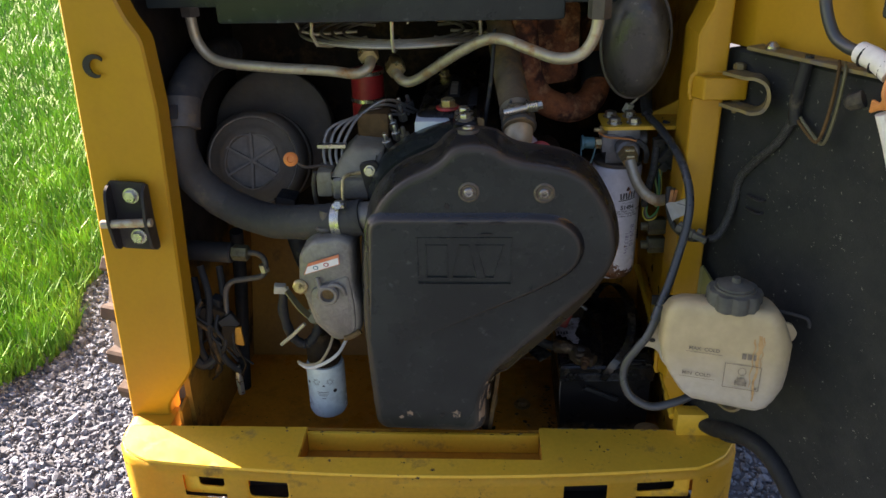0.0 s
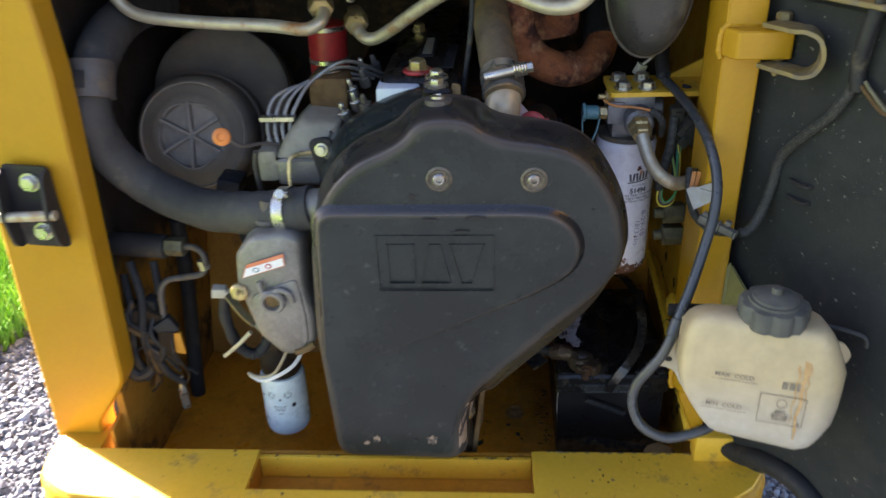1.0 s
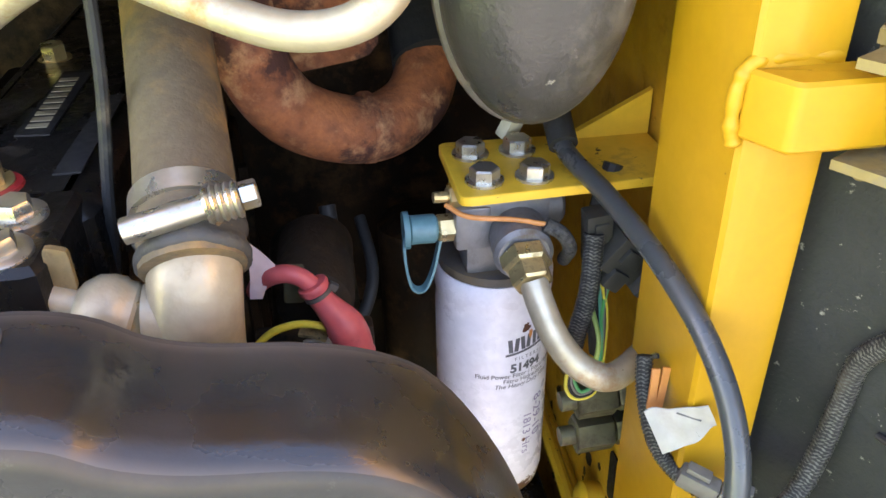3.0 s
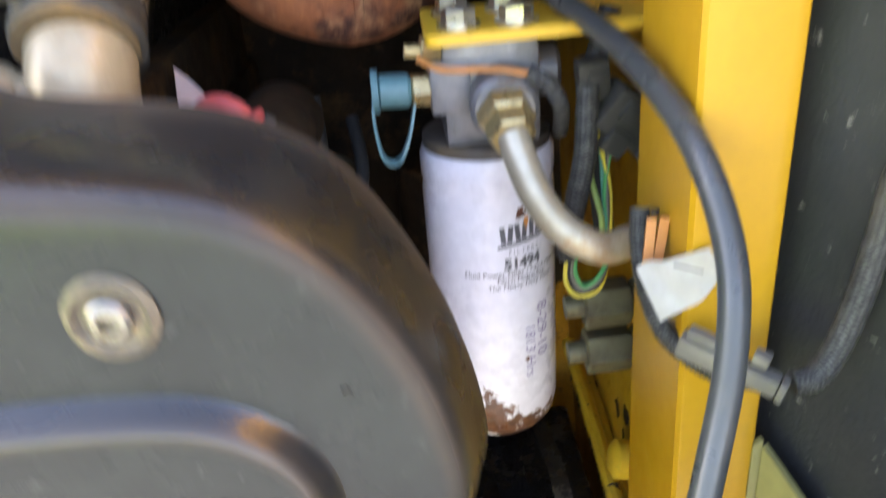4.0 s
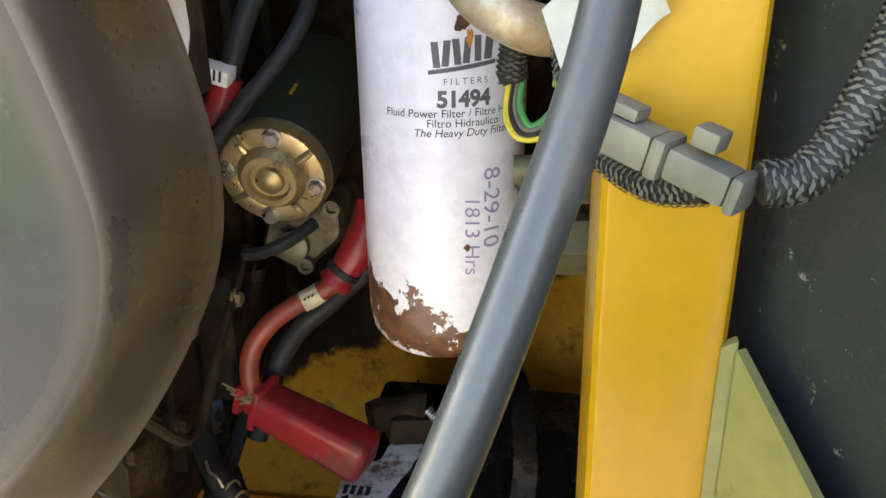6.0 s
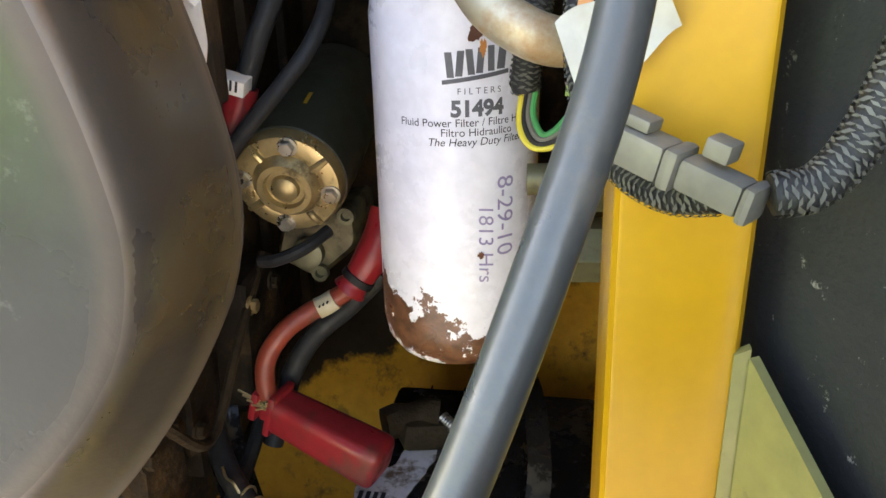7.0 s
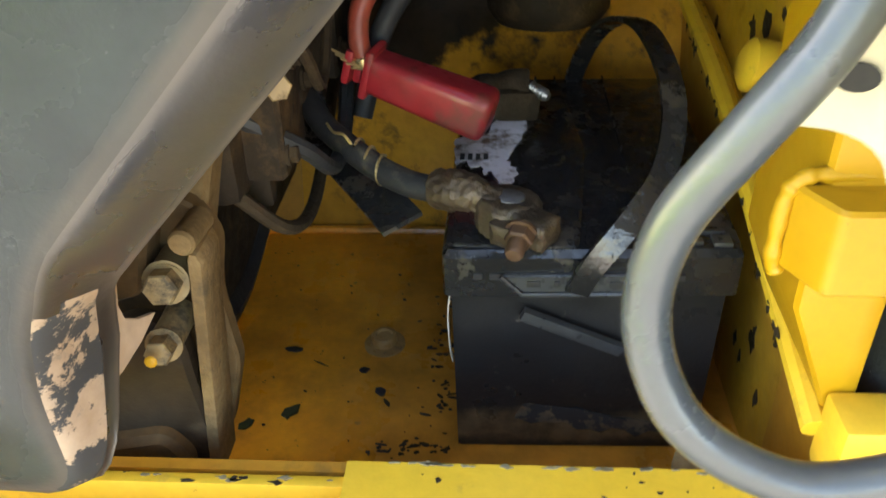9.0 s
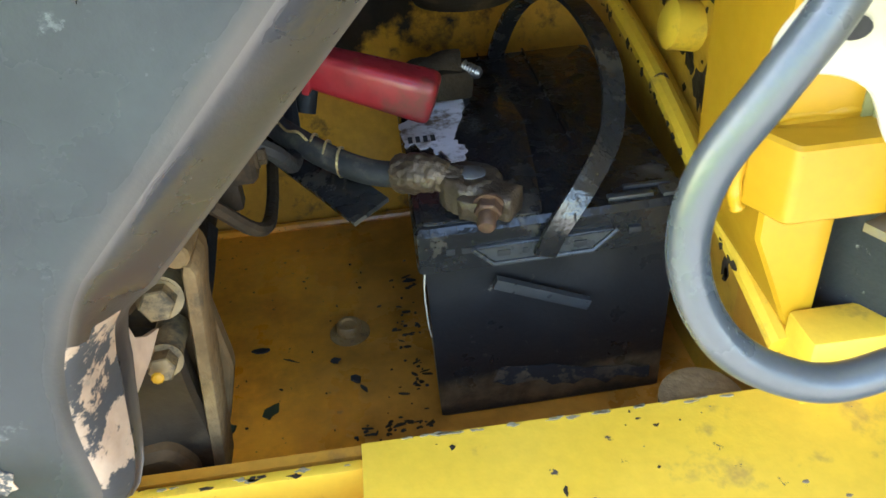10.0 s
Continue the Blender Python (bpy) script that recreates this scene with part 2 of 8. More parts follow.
sooty_paint = mat("sooty_black_paint", (0.006, 0.006, 0.006), (0.012, 0.010, 0.009), 12.0, 0.30, bump=0.3, fine=90, spec=0.3, dirt=(0.045, 0.033, 0.022), dirt_scale=22, dirt_at=0.62, soft=0.14, second=((0.15, 0.115, 0.08), 45, 0.70))
bracket_dirt = mat("dusty_bracket", (0.155, 0.092, 0.038), (0.062, 0.038, 0.017), 14.0, 0.7, spec=0.15, bump=0.35, dirt=(0.03, 0.025, 0.02), dirt_scale=16, dirt_at=0.57, soft=0.12)
olive = mat("olive_zinc", (0.20, 0.19, 0.11), (0.13, 0.12, 0.07), 18.0, 0.5, 0.5, bump=0.2, dirt=(0.08, 0.06, 0.04), dirt_scale=20, dirt_at=0.6)
tyre_m = mat("dusty_tyre", (0.075, 0.06, 0.05), (0.14, 0.10, 0.075), 12.0, 0.85, bump=0.3)
dirty_bolt = mat("dirty_brass_bolt", (0.30, 0.21, 0.09), (0.17, 0.115, 0.05), 40.0, 0.6, 0.15, bump=0.3, dirt=(0.06, 0.045, 0.025), dirt_scale=50, dirt_at=0.58)
# The near-black zone paints in the canister's shadow; the patches below are dirt.
shaded_top_wall = mat("dirty_yellow_shaded_top", (0.66, 0.31, 0.022), (0.50, 0.21, 0.016), 6.0, 0.7, spec=0.2, bump=0.25, dirt=(0.04, 0.028, 0.02), dirt_scale=16, dirt_at=0.56, soft=0.12,
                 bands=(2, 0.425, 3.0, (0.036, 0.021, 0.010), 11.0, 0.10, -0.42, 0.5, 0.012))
# Patchy orange-yellow that turns near black above about 0.74 m.
dark_top_side = mat("dark_top_side_wall", (0.46, 0.22, 0.018), (0.32, 0.14, 0.015), 5.0, 0.6, bump=0.15, dirt=(0.04, 0.028, 0.02), dirt_scale=12, dirt_at=0.55, soft=0.15,
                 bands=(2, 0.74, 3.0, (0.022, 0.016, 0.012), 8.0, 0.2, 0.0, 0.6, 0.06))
oily_side = mat("oily_orange_side_wall", (0.62, 0.345, 0.024), (0.46, 0.225, 0.018), 7.0, 0.5, bump=0.15, dirt=(0.16, 0.08, 0.018), dirt_scale=14, dirt_at=0.60, soft=0.18, second=((0.022, 0.014, 0.008), 30, 0.68))
pink_paper = mat("pink_stained_paper", (0.74, 0.60, 0.58), (0.62, 0.46, 0.44), 40.0, 0.7, bump=0.2)
muffler_m = mat("dusty_muffler_black", (0.022, 0.022, 0.022), (0.045, 0.042, 0.038), 7.0, 0.36, bump=0.2, fine=140, dirt=(0.13, 0.11, 0.085), dirt_scale=12, dirt_at=0.60, soft=0.2, second=((0.24, 0.22, 0.19), 75, 0.66))
grime = mat("brown_black_grime", (0.026, 0.018, 0.010), (0.05, 0.033, 0.017), 60.0, 0.8, bump=0.5, fine=200)
faded_rubber = mat("faded_black_rubber", (0.040, 0.040, 0.040), (0.062, 0.06, 0.056), 16.0, 0.6, bump=0.3, fine=160, dirt=(0.12, 0.105, 0.08), dirt_scale=20, dirt_at=0.62, soft=0.15)
dusty_lid = mat("dusty_brown_lid", (0.115, 0.098, 0.080), (0.17, 0.14, 0.105), 12.0, 0.65, bump=0.25, dirt=(0.19, 0.145, 0.095), dirt_scale=22, dirt_at=0.6, soft=0.15)
stone_m = mat("gravel_stone", (0.21, 0.235, 0.275), (0.125, 0.14, 0.168), 30.0, 0.85, bump=0.2)

worn_strap = mat("worn_hinge_strap", (0.26, 0.19, 0.060), (0.17, 0.135, 0.07), 16.0, 0.5, 0.2, bump=0.12, dirt=(0.16, 0.14, 0.11), dirt_scale=22, dirt_at=0.56, soft=0.12)


def tint_by_island(m, spread):
    """Makes each loose stone or blade a little lighter or darker."""
    nt = m.node_tree
    bs = nt.nodes["Principled BSDF"]
    old = bs.inputs["Base Color"].links[0].from_socket
    geo = nt.nodes.new("ShaderNodeNewGeometry")
    hs = nt.nodes.new("ShaderNodeHueSaturation")
    mr = nt.nodes.new("ShaderNodeMapRange")
    mr.inputs["To Min"].default_value, mr.inputs["To Max"].default_value = 1 - spread, 1 + spread
    nt.links.new(geo.outputs["Random Per Island"], mr.inputs["Value"])
    nt.links.new(mr.outputs["Result"], hs.inputs["Value"])
    nt.links.new(old, hs.inputs["Color"])
    nt.links.new(hs.outputs["Color"], bs.inputs["Base Color"])


tint_by_island(stone_m, 0.6)
grass_m = mat("grass_blade", (0.040, 0.17, 0.012), (0.25, 0.46, 0.045), 3.2, 0.6, bump=0)
tint_by_island(grass_m, 0.45)
ground_m = mat("gravel_and_soil", (0.105, 0.115, 0.132), (0.065, 0.07, 0.08), 25.0, 0.95, bump=0.8, fine=45)
turf_m = mat("turf", (0.09, 0.18, 0.022), (0.15, 0.24, 0.035), 1.4, 0.9, bump=0.8, fine=30, dirt=(0.08, 0.06, 0.035), dirt_scale=4, dirt_at=0.66)

# ---- mesh helpers ----
BASE = {}


def thing(name, at, label, category, group="", kind=""):
    """A top-level Empty at the thing's base, which its parts hang from."""
    ob = new(name)
    ob.location = at
    ob.empty_display_size = 0.02
    BASE[ob.name] = Vector(at)
    return tagged(ob, label, category, group, kind)


def part(name, bm, material, parent=None, label="", sharp=35.0):
    """Links a bmesh, given in world coordinates, as one mesh under its thing or part."""
    base = BASE[parent.name] if parent else Vector()
    bmesh.ops.translate(bm, verts=bm.verts, vec=-base)
    me = bpy.data.meshes.new(name)
    bmesh.ops.recalc_face_normals(bm, faces=bm.faces)
    bm.to_mesh(me)
    bm.free()
    me.materials.append(material)
    me.shade_smooth()
    me.set_sharp_from_angle(angle=radians(sharp))
    ob = new(name, me)
    if parent:
        ob.parent = parent
    BASE[ob.name] = base
    return tagged(ob, label)


def structure(name, bm, material, label, category="structure", sharp=35.0):
    ob = part(name, bm, material, None, label, sharp)
    return tagged(ob, "", category, "", "structure")


def solo(name, bm, material, label, category, group="", kind="", sharp=35.0):
    """A thing that is one mesh."""
    return tagged(part(name, bm, material, None, label, sharp), "", category, group, kind)


def B():
    return bmesh.new()


def frame_of(axis):
    w = Vector(axis).normalized()
    u = w.orthogonal().normalized()
    if abs(w.z) < 0.95:
        u = w.cross(Vector((0, 0, 1))).normalized()
    return u, w.cross(u), w


def box(bm, c, s, rot=(0, 0, 0), bev=0.0, seg=2):
    m = pose(*c, *rot) @ Matrix.Diagonal((*s, 1))
    g = bmesh.ops.create_cube(bm, size=1.0, matrix=m)
    if bev:
        es = list({e for v in g["verts"] for e in v.link_edges})
        bmesh.ops.bevel(bm, geom=es, offset=bev, segments=seg, affect="EDGES", profile=0.6)
    return bm


def span(bm, lo, hi, bev=0.0, seg=2):
    return box(bm, [(a + b) / 2 for a, b in zip(lo, hi)], [b - a for a, b in zip(lo, hi)], bev=bev, seg=seg)


def ring_faces(bm, rings, closed=True, caps=True):
    for a, b in zip(rings, rings[1:]):
        n = len(a)
        for i in range(n if closed else n - 1):
            bm.faces.new((a[i], a[(i + 1) % n], b[(i + 1) % n], b[i]))
    if caps:
        bm.faces.new(rings[0][::-1])
        bm.faces.new(rings[-1])


def lathe(bm, prof, origin, axis=(0, 0, 1), seg=32, squash=1.0):
    """Turns a profile of (radius, height) round an axis."""
    u, v, w = frame_of(axis)
    o = Vector(origin)
    rings = []
    for r, h in prof:
        rings.append([bm.verts.new(o + w * h + (u * math.cos(a) + v * math.sin(a) * squash) * max(r, 1e-4))
                      for a in (2 * math.pi * i / seg for i in range(seg))])
    ring_faces(bm, rings)
    return bm


def cyl(bm, a, b, r, r2=None, seg=20, bev=0.0):
    a, b = Vector(a), Vector(b)
    h = (b - a).length
    r2 = r if r2 is None else r2
    prof = [(r, 0), (r2, h)] if not bev else [(r - bev, 0), (r, bev), (r2, h - bev), (r2 - bev, h)]
    return lathe(bm, prof, a, b - a, seg)


def smooth_path(pts, n=8):
    P = [Vector(p) for p in pts]
    P = [P[0] * 2 - P[1]] + P + [P[-1] * 2 - P[-2]]
    out = []
    for i in range(1, len(P) - 2):
        for k in range(n):
            t = k / n
            a, b, c, d = P[i - 1], P[i], P[i + 1], P[i + 2]
            out.append(0.5 * (2 * b + (c - a) * t + (2 * a - 5 * b + 4 * c - d) * t * t + (3 * b - a - 3 * c + d) * t ** 3))
    return out + [P[-2]]


def tube(bm, pts, r, seg=14, n=8, wide=1.0, up=None, ridges=None):
    """A pipe, hose or wire along a smooth path; wide flattens it into a strap; ridges: (depth, per metre)."""
    path = smooth_path(pts, n) if n > 1 else [Vector(p) for p in pts]
    rings, u, run = [], None, 0.0
    for i, p in enumerate(path):
        d = (path[min(i + 1, len(path) - 1)] - path[max(i - 1, 0)]).normalized()
        if u is None:
            u = d.cross(Vector(up)).normalized() if up else d.orthogonal().normalized()
        u = (u - d * u.dot(d)).normalized()
        v = d.cross(u)
        run += (p - path[i - 1]).length if i else 0
        rr = r(i / (len(path) - 1)) if callable(r) else r
        if ridges:
            rr += ridges[0] * math.sin(run * ridges[1] * 2 * math.pi)
        rings.append([bm.verts.new(p + (u * math.cos(a) * wide + v * math.sin(a)) * rr) for a in (2 * math.pi * k / seg for k in range(seg))])
    ring_faces(bm, rings)
    return bm


def strap(bm, pts, width, thick, side, n=8):
    """A flat band along a path; side: the way its width points, at start and end."""
    path = smooth_path(pts, n)
    rings = []
    for i, p in enumerate(path):
        d = (path[min(i + 1, len(path) - 1)] - path[max(i - 1, 0)]).normalized()
        s = Vector(side)
        s = (s - d * s.dot(d)).normalized()
        q = d.cross(s)
        rings.append([bm.verts.new(p + s * a * width / 2 + q * b * thick / 2) for a, b in ((-1, -1), (1, -1), (1, 1), (-1, 1))])
    ring_faces(bm, rings)
    return bm


def hexnut(bm, at, axis, r, h, washer=0.0, stud=0.0):
    u, v, w = frame_of(axis)
    o = Vector(at)
    z = 0.0
    if washer:
        lathe(bm, [(washer, 0), (washer, 0.002), (washer * 0.5, 0.0022)], o, w, 20)
        z = 0.002
    c = r * 0.12
    lathe(bm, [(r, z), (r, z + h - c), (r - c, z + h)], o, w, 6)
    if stud:
        lathe(bm, [(r * 0.45, z + h), (r * 0.45, z + h + stud), (r * 0.3, z + h + stud + 0.002)], o, w, 12)
    return bm


def rounded(pts, r=0.02, n=5):
    """Rounds the corners of a 2D outline."""
    out = []
    k = len(pts)
    for i in range(k):
        p, a, b = Vector(pts[i]), Vector(pts[i - 1]), Vector(pts[(i + 1) % k])
        ra = min(r, (a - p).length * 0.48)
        rb = min(r, (b - p).length * 0.48)
        s, e = p + (a - p).normalized() * ra, p + (b - p).normalized() * rb
        for j in range(n + 1):
            t = j / n
            out.append((1 - t) ** 2 * s + 2 * t * (1 - t) * p + t * t * e)
    return out


def inset(pts, d):
    """Moves a 2D counter-clockwise outline inwards by d."""
    out = []
    k = len(pts)
    for i in range(k):
        e = (Vector(pts[(i + 1) % k]) - Vector(pts[i - 1]))
        e = e.normalized() if e.length else Vector((1, 0))
        out.append(Vector(pts[i]) + Vector((-e.y, e.x)) * d)
    return out


def ccw(pts):
    a = sum(p[0] * q[1] - q[0] * p[1] for p, q in zip(pts, list(pts[1:]) + [pts[0]]))
    return list(pts) if a > 0 else list(pts)[::-1]


def slab(bm, outline, layers, put, shrink=0.0):
    """Stacks inset outlines: layers of (inset, depth); put(u, v, depth) gives the place."""
    pts = ccw(outline)
    rings = []
    for d, h in layers:
        q = inset(pts, d) if d and not shrink else pts
        if shrink:
            mid = sum((Vector(p) for p in pts), Vector((0, 0))) / len(pts)
            q = [mid + (Vector(p) - mid) * (1 - d / shrink) for p in pts]
        rings.append([bm.verts.new(put(p[0], p[1], h)) for p in q])
    ring_faces(bm, rings)
    return bm


def facing(y0):
    """Outlines in x, z; depth runs towards the viewer (-y) from y0."""
    return lambda u, v, h: (u, y0 - h, v)


def lettering(words, size, align="CENTER", shear=0.0, bold=0.0):
    """The built-in font's outline of some words as plain 2D vertices and faces."""
    cu = bpy.data.curves.new("words", "FONT")
    cu.body, cu.size, cu.align_x, cu.align_y, cu.shear, cu.offset = words, size, align, "CENTER", shear, bold
    ob = bpy.data.objects.new("words", cu)
    scene.collection.objects.link(ob)
    me = bpy.data.meshes.new_from_object(ob.evaluated_get(bpy.context.evaluated_depsgraph_get()))
    vs = [(v.co.x, v.co.y) for v in me.vertices]
    fs = [tuple(p.vertices) for p in me.polygons]
    bpy.data.objects.remove(ob)
    bpy.data.curves.remove(cu)
    bpy.data.meshes.remove(me)
    return vs, fs


def lay(bm, vf, put):
    """Lays 2D faces on a surface given by put(u, v)."""
    vs = [bm.verts.new(put(*p)) for p in vf[0]]
    for f in vf[1]:
        try:
            bm.faces.new([vs[i] for i in f])
        except ValueError:
            pass
    return bm


def bars(*rects):
    """Plain bars (u0, v0, u1, v1) cut fine enough to lie on a curve."""
    vs, fs = [], []
    for a, b, c, d in rects:
        n = max(1, int(abs(c - a) / 0.004))
        for i in range(n):
            x0, x1 = a + (c - a) * i / n, a + (c - a) * (i + 1) / n
            k = len(vs)
            vs += [(x0, b), (x1, b), (x1, d), (x0, d)]
            fs.append((k, k + 1, k + 2, k + 3))
    return vs, fs


def sheet(bm, pts, thick, axis):
    """A flat plate through the given corners, thickened along an axis."""
    a = Vector(axis).normalized() * thick
    lo = [bm.verts.new(Vector(p)) for p in pts]
    hi = [bm.verts.new(Vector(p) + a) for p in pts]
    ring_faces(bm, [lo, hi])
    return bm
# ---- ground ----
bm = B()
bmesh.ops.create_grid(bm, x_segments=80, y_segments=80, size=1.0)
for v in bm.verts:      # fine near the machine, wide towards the horizon
    v.co.x = math.copysign(abs(v.co.x) ** 4 * 600, v.co.x)
    v.co.y = math.copysign(abs(v.co.y) ** 4 * 600, v.co.y) + 2.0
structure("ground", bm, ground_m, "grey gravel drive with a grass verge beside it", "ground")


def verge(y):
    """Where the grass begins, beside the drive."""
    return -1.52 - 0.05 * (y - 2.3) + 0.10 * math.sin(y * 3.1) + 0.05 * math.sin(y * 8.3 + 1)


rng = np.random.default_rng(4)


def scatter(count, spots, shape, faces, size):
    """Joins many small randomly turned copies of a shape into one bmesh-free mesh."""
    shape = np.array(shape, float)
    vs, fs = [], []
    for i in range(count):
        x, y, z = spots[i]
        a = rng.normal(size=(3, 3))
        q, _ = np.linalg.qr(a)
        s = size[i] * (0.6 + 0.8 * rng.random(3))
        v = (shape * (1 + 0.25 * rng.normal(size=(len(shape), 1)))) * s @ q.T
        vs.append(v + (x, y, z))
        fs.append(np.array(faces) + i * len(shape))
    return np.concatenate(vs), np.concatenate(fs)


def mesh_from(name, vs, fs, material):
    me = bpy.data.meshes.new(name)
    me.from_pydata(vs.tolist(), [], fs.tolist())
    me.materials.append(material)
    return new(name, me)


T = (1 + 5 ** 0.5) / 2
ICO = [(-1, T, 0), (1, T, 0), (-1, -T, 0), (1, -T, 0), (0, -1, T), (0, 1, T), (0, -1, -T), (0, 1, -T), (T, 0, -1), (T, 0, 1), (-T, 0, -1), (-T, 0, 1)]
ICOF = [(0, 11, 5), (0, 5, 1), (0, 1, 7), (0, 7, 10), (0, 10, 11), (1, 5, 9), (5, 11, 4), (11, 10, 2), (10, 7, 6), (7, 1, 8),
        (3, 9, 4), (3, 4, 2), (3, 2, 6), (3, 6, 8), (3, 8, 9), (4, 9, 5), (2, 4, 11), (6, 2, 10), (8, 6, 7), (9, 8, 1)]
spots, sizes = [], []
while len(spots) < 60000:
    x, y = rng.uniform(-2.0, -0.45), rng.uniform(1.0, 4.2)
    if rng.random() < 0.16:
        x, y = rng.uniform(0.45, 1.3), rng.uniform(1.1, 2.6)
    if rng.random() < 0.22:
        x, y = rng.uniform(-1.6, 2.2), rng.uniform(-1.2, 4.2)
    if x < verge(y) and rng.random() < 0.85:
        continue
    s = rng.choice([0.0022, 0.0033, 0.0046, 0.0066], p=[0.42, 0.36, 0.17, 0.05])
    spots.append((x, y, s * 0.5))
    sizes.append(s)
vs, fs = scatter(len(spots), spots, ICO, ICOF, sizes)
tagged(mesh_from("gravel", vs, fs, stone_m), "loose blue-grey crushed stone on the drive", "gravel", "", "stuff")

# grass blades, dense near the drive and coarser far off
vs, fs = [], []
k = 0
for i in range(72000):
    far = rng.random() ** 1.9
    y = 1.9 + far * 12.0
    if i >= 52000:
        far = 0.0
        y = rng.uniform(-2.5, 1.9)
    x = verge(y) + 0.06 - rng.random() ** 1.2 * (0.9 + far * 6.5)
    h = (0.03 + 0.095 * rng.random() ** 1.5) * (1 + 0.8 * far)
    wd = (0.0025 + 0.002 * rng.random()) * (1 + 2.2 * far)
    a, b = rng.uniform(0, 2 * math.pi), rng.uniform(0, 2 * math.pi)
    lean = h * rng.uniform(0.1, 0.8)
    dx, dy = math.cos(a) * wd, math.sin(a) * wd
    lx, ly = math.cos(b) * lean, math.sin(b) * lean
    vs += [(x - dx, y - dy, 0), (x + dx, y + dy, 0), (x + dx * 0.7 + lx * 0.4, y + dy * 0.7 + ly * 0.4, h * 0.6), (x - dx * 0.7 + lx * 0.4, y - dy * 0.7 + ly * 0.4, h * 0.6), (x + lx, y + ly, h)]
    fs += [(k, k + 1, k + 2), (k, k + 2, k + 3), (k + 3, k + 2, k + 4)]
    k += 5
tagged(mesh_from("grass", np.array(vs), np.array(fs), grass_m), "bright green uncut grass along the drive", "grass", "", "stuff")
# the lawn's soil, up to a wavy edge
bm = B()
ys = [-600, -200, -60, -20, -8] + [-5 + i * 0.1 for i in range(220)] + [18, 24, 40, 90, 250, 600]
cols = [[bm.verts.new((verge(y) - 0.02 - d, y, 0.004)) for y in ys] for d in (0.0, 0.4, 1.5, 6.0, 40.0, 590.0)]
ring_faces(bm, cols, closed=False, caps=False)
structure("lawn_ground", bm, turf_m, "green turf beside the gravel drive", "ground")

# ---- the loader's rear body ----
ZT, ZF = 0.475, 0.348        # bumper top and engine bay floor
loader = thing("compact_loader", (-0.04, 1.6, 0.0), "yellow compact loader with its open rear engine bay", "loader")


def foot(z):
    return min(max((0.80 - z) / 0.25, 0.0), 1.0)


OUT_L = [(-0.613, 0.472), (-0.577, 1.30), (-0.570, 1.52), (-0.50, 1.52), (-0.492, 1.285), (-0.478, 1.245), (-0.458, 1.212), (-0.452, 1.10), (-0.472, 0.60), (-0.486, 0.575), (-0.532, 0.512), (-0.532, 0.472)]
bm = B()
slab(bm, rounded(OUT_L, 0.012, 3), [(0, 0), (0, 0.046), (0.004, 0.05)], lambda u, v, h: (u - 0.010 * foot(v), 1.395 + 0.024 * foot(v) - h, v - 0.014 * foot(v)))
left_post = part("left_post", bm, yellow, loader)
bm = B()
slab(bm, [(-0.540 + 0.019 * math.cos(a), 1.172 + 0.019 * math.sin(a)) for a in np.linspace(0.7, 5.0, 18)]
     + [(-0.536 + 0.012 * math.cos(a), 1.171 + 0.013 * math.sin(a)) for a in np.linspace(5.0, 0.7, 18)], [(0, 0), (0, 0.0035)], facing(1.345))
part("cable_hole", bm, black_metal, left_post, "crescent-shaped dark hole")

OUT_R = [(0.411, 0.575), (0.440, 0.505), (0.4545, 0.505), (0.4545, 1.52), (0.43, 1.52), (0.424, 1.25), (0.4055, 1.208), (0.4075, 0.9)]
bm = B()
slab(bm, OUT_R, [(0, 0), (0, 0.0845), (0.002, 0.0875), (0.0035, 0.088)], facing(1.438))
right_post = part("right_post", bm, yellow, loader, "", 22)


def hinge_block(z0, z1, x0, x1, name):
    """A block with a slanted side, welded on the post's front with a thick fillet."""
    bm = B()
    slab(bm, rounded([(x0 - 0.013, 1.3525), (x0, 1.326), (x1, 1.326), (x1, 1.3525)], 0.004, 3), [(0.002, 0), (0, 0.002), (0, z1 - z0 - 0.002), (0.002, z1 - z0)], lambda u, v, h: (u, v, z0 + h))
    ob = part(name, bm, yellow, right_post)
    xl, yw = x0 - 0.0135, 1.3535
    bm = B()
    tube(bm, [(xl + 0.002, yw, z0 - 0.004), (xl - 0.001, yw, z0 + 0.006), (xl - 0.001, yw, z1 - 0.010), (xl + 0.004, yw, z1 + 0.001), (xl + 0.018, yw, z1 + 0.004), (min(x1, 0.452), yw, z1 + 0.003)], lambda t: 0.0040 + 0.0004 * math.sin(t * 41) + 0.0003 * math.sin(t * 67), 16, 8)
    part("weld_bead", bm, yellow, ob, "", 70)
    return ob


hinge_block(1.112, 1.147, 0.416, 0.482, "hinge_block")
hinge_block(0.600, 0.644, 0.410, 0.505, "hinge_block")

bm = B()
span(bm, (0.437, 1.318, 0.476), (0.535, 1.349, 0.524), bev=0.004)
part("hinge_support", bm, yellow_worn, loader)

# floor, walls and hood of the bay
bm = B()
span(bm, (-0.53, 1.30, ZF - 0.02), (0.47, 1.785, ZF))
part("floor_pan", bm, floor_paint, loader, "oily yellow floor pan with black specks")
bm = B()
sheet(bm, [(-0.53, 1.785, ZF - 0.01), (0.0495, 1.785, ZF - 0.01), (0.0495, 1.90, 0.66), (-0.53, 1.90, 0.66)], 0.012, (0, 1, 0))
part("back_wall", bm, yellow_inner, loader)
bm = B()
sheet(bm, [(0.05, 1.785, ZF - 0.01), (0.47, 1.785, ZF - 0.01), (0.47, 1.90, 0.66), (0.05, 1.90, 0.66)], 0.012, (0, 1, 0))
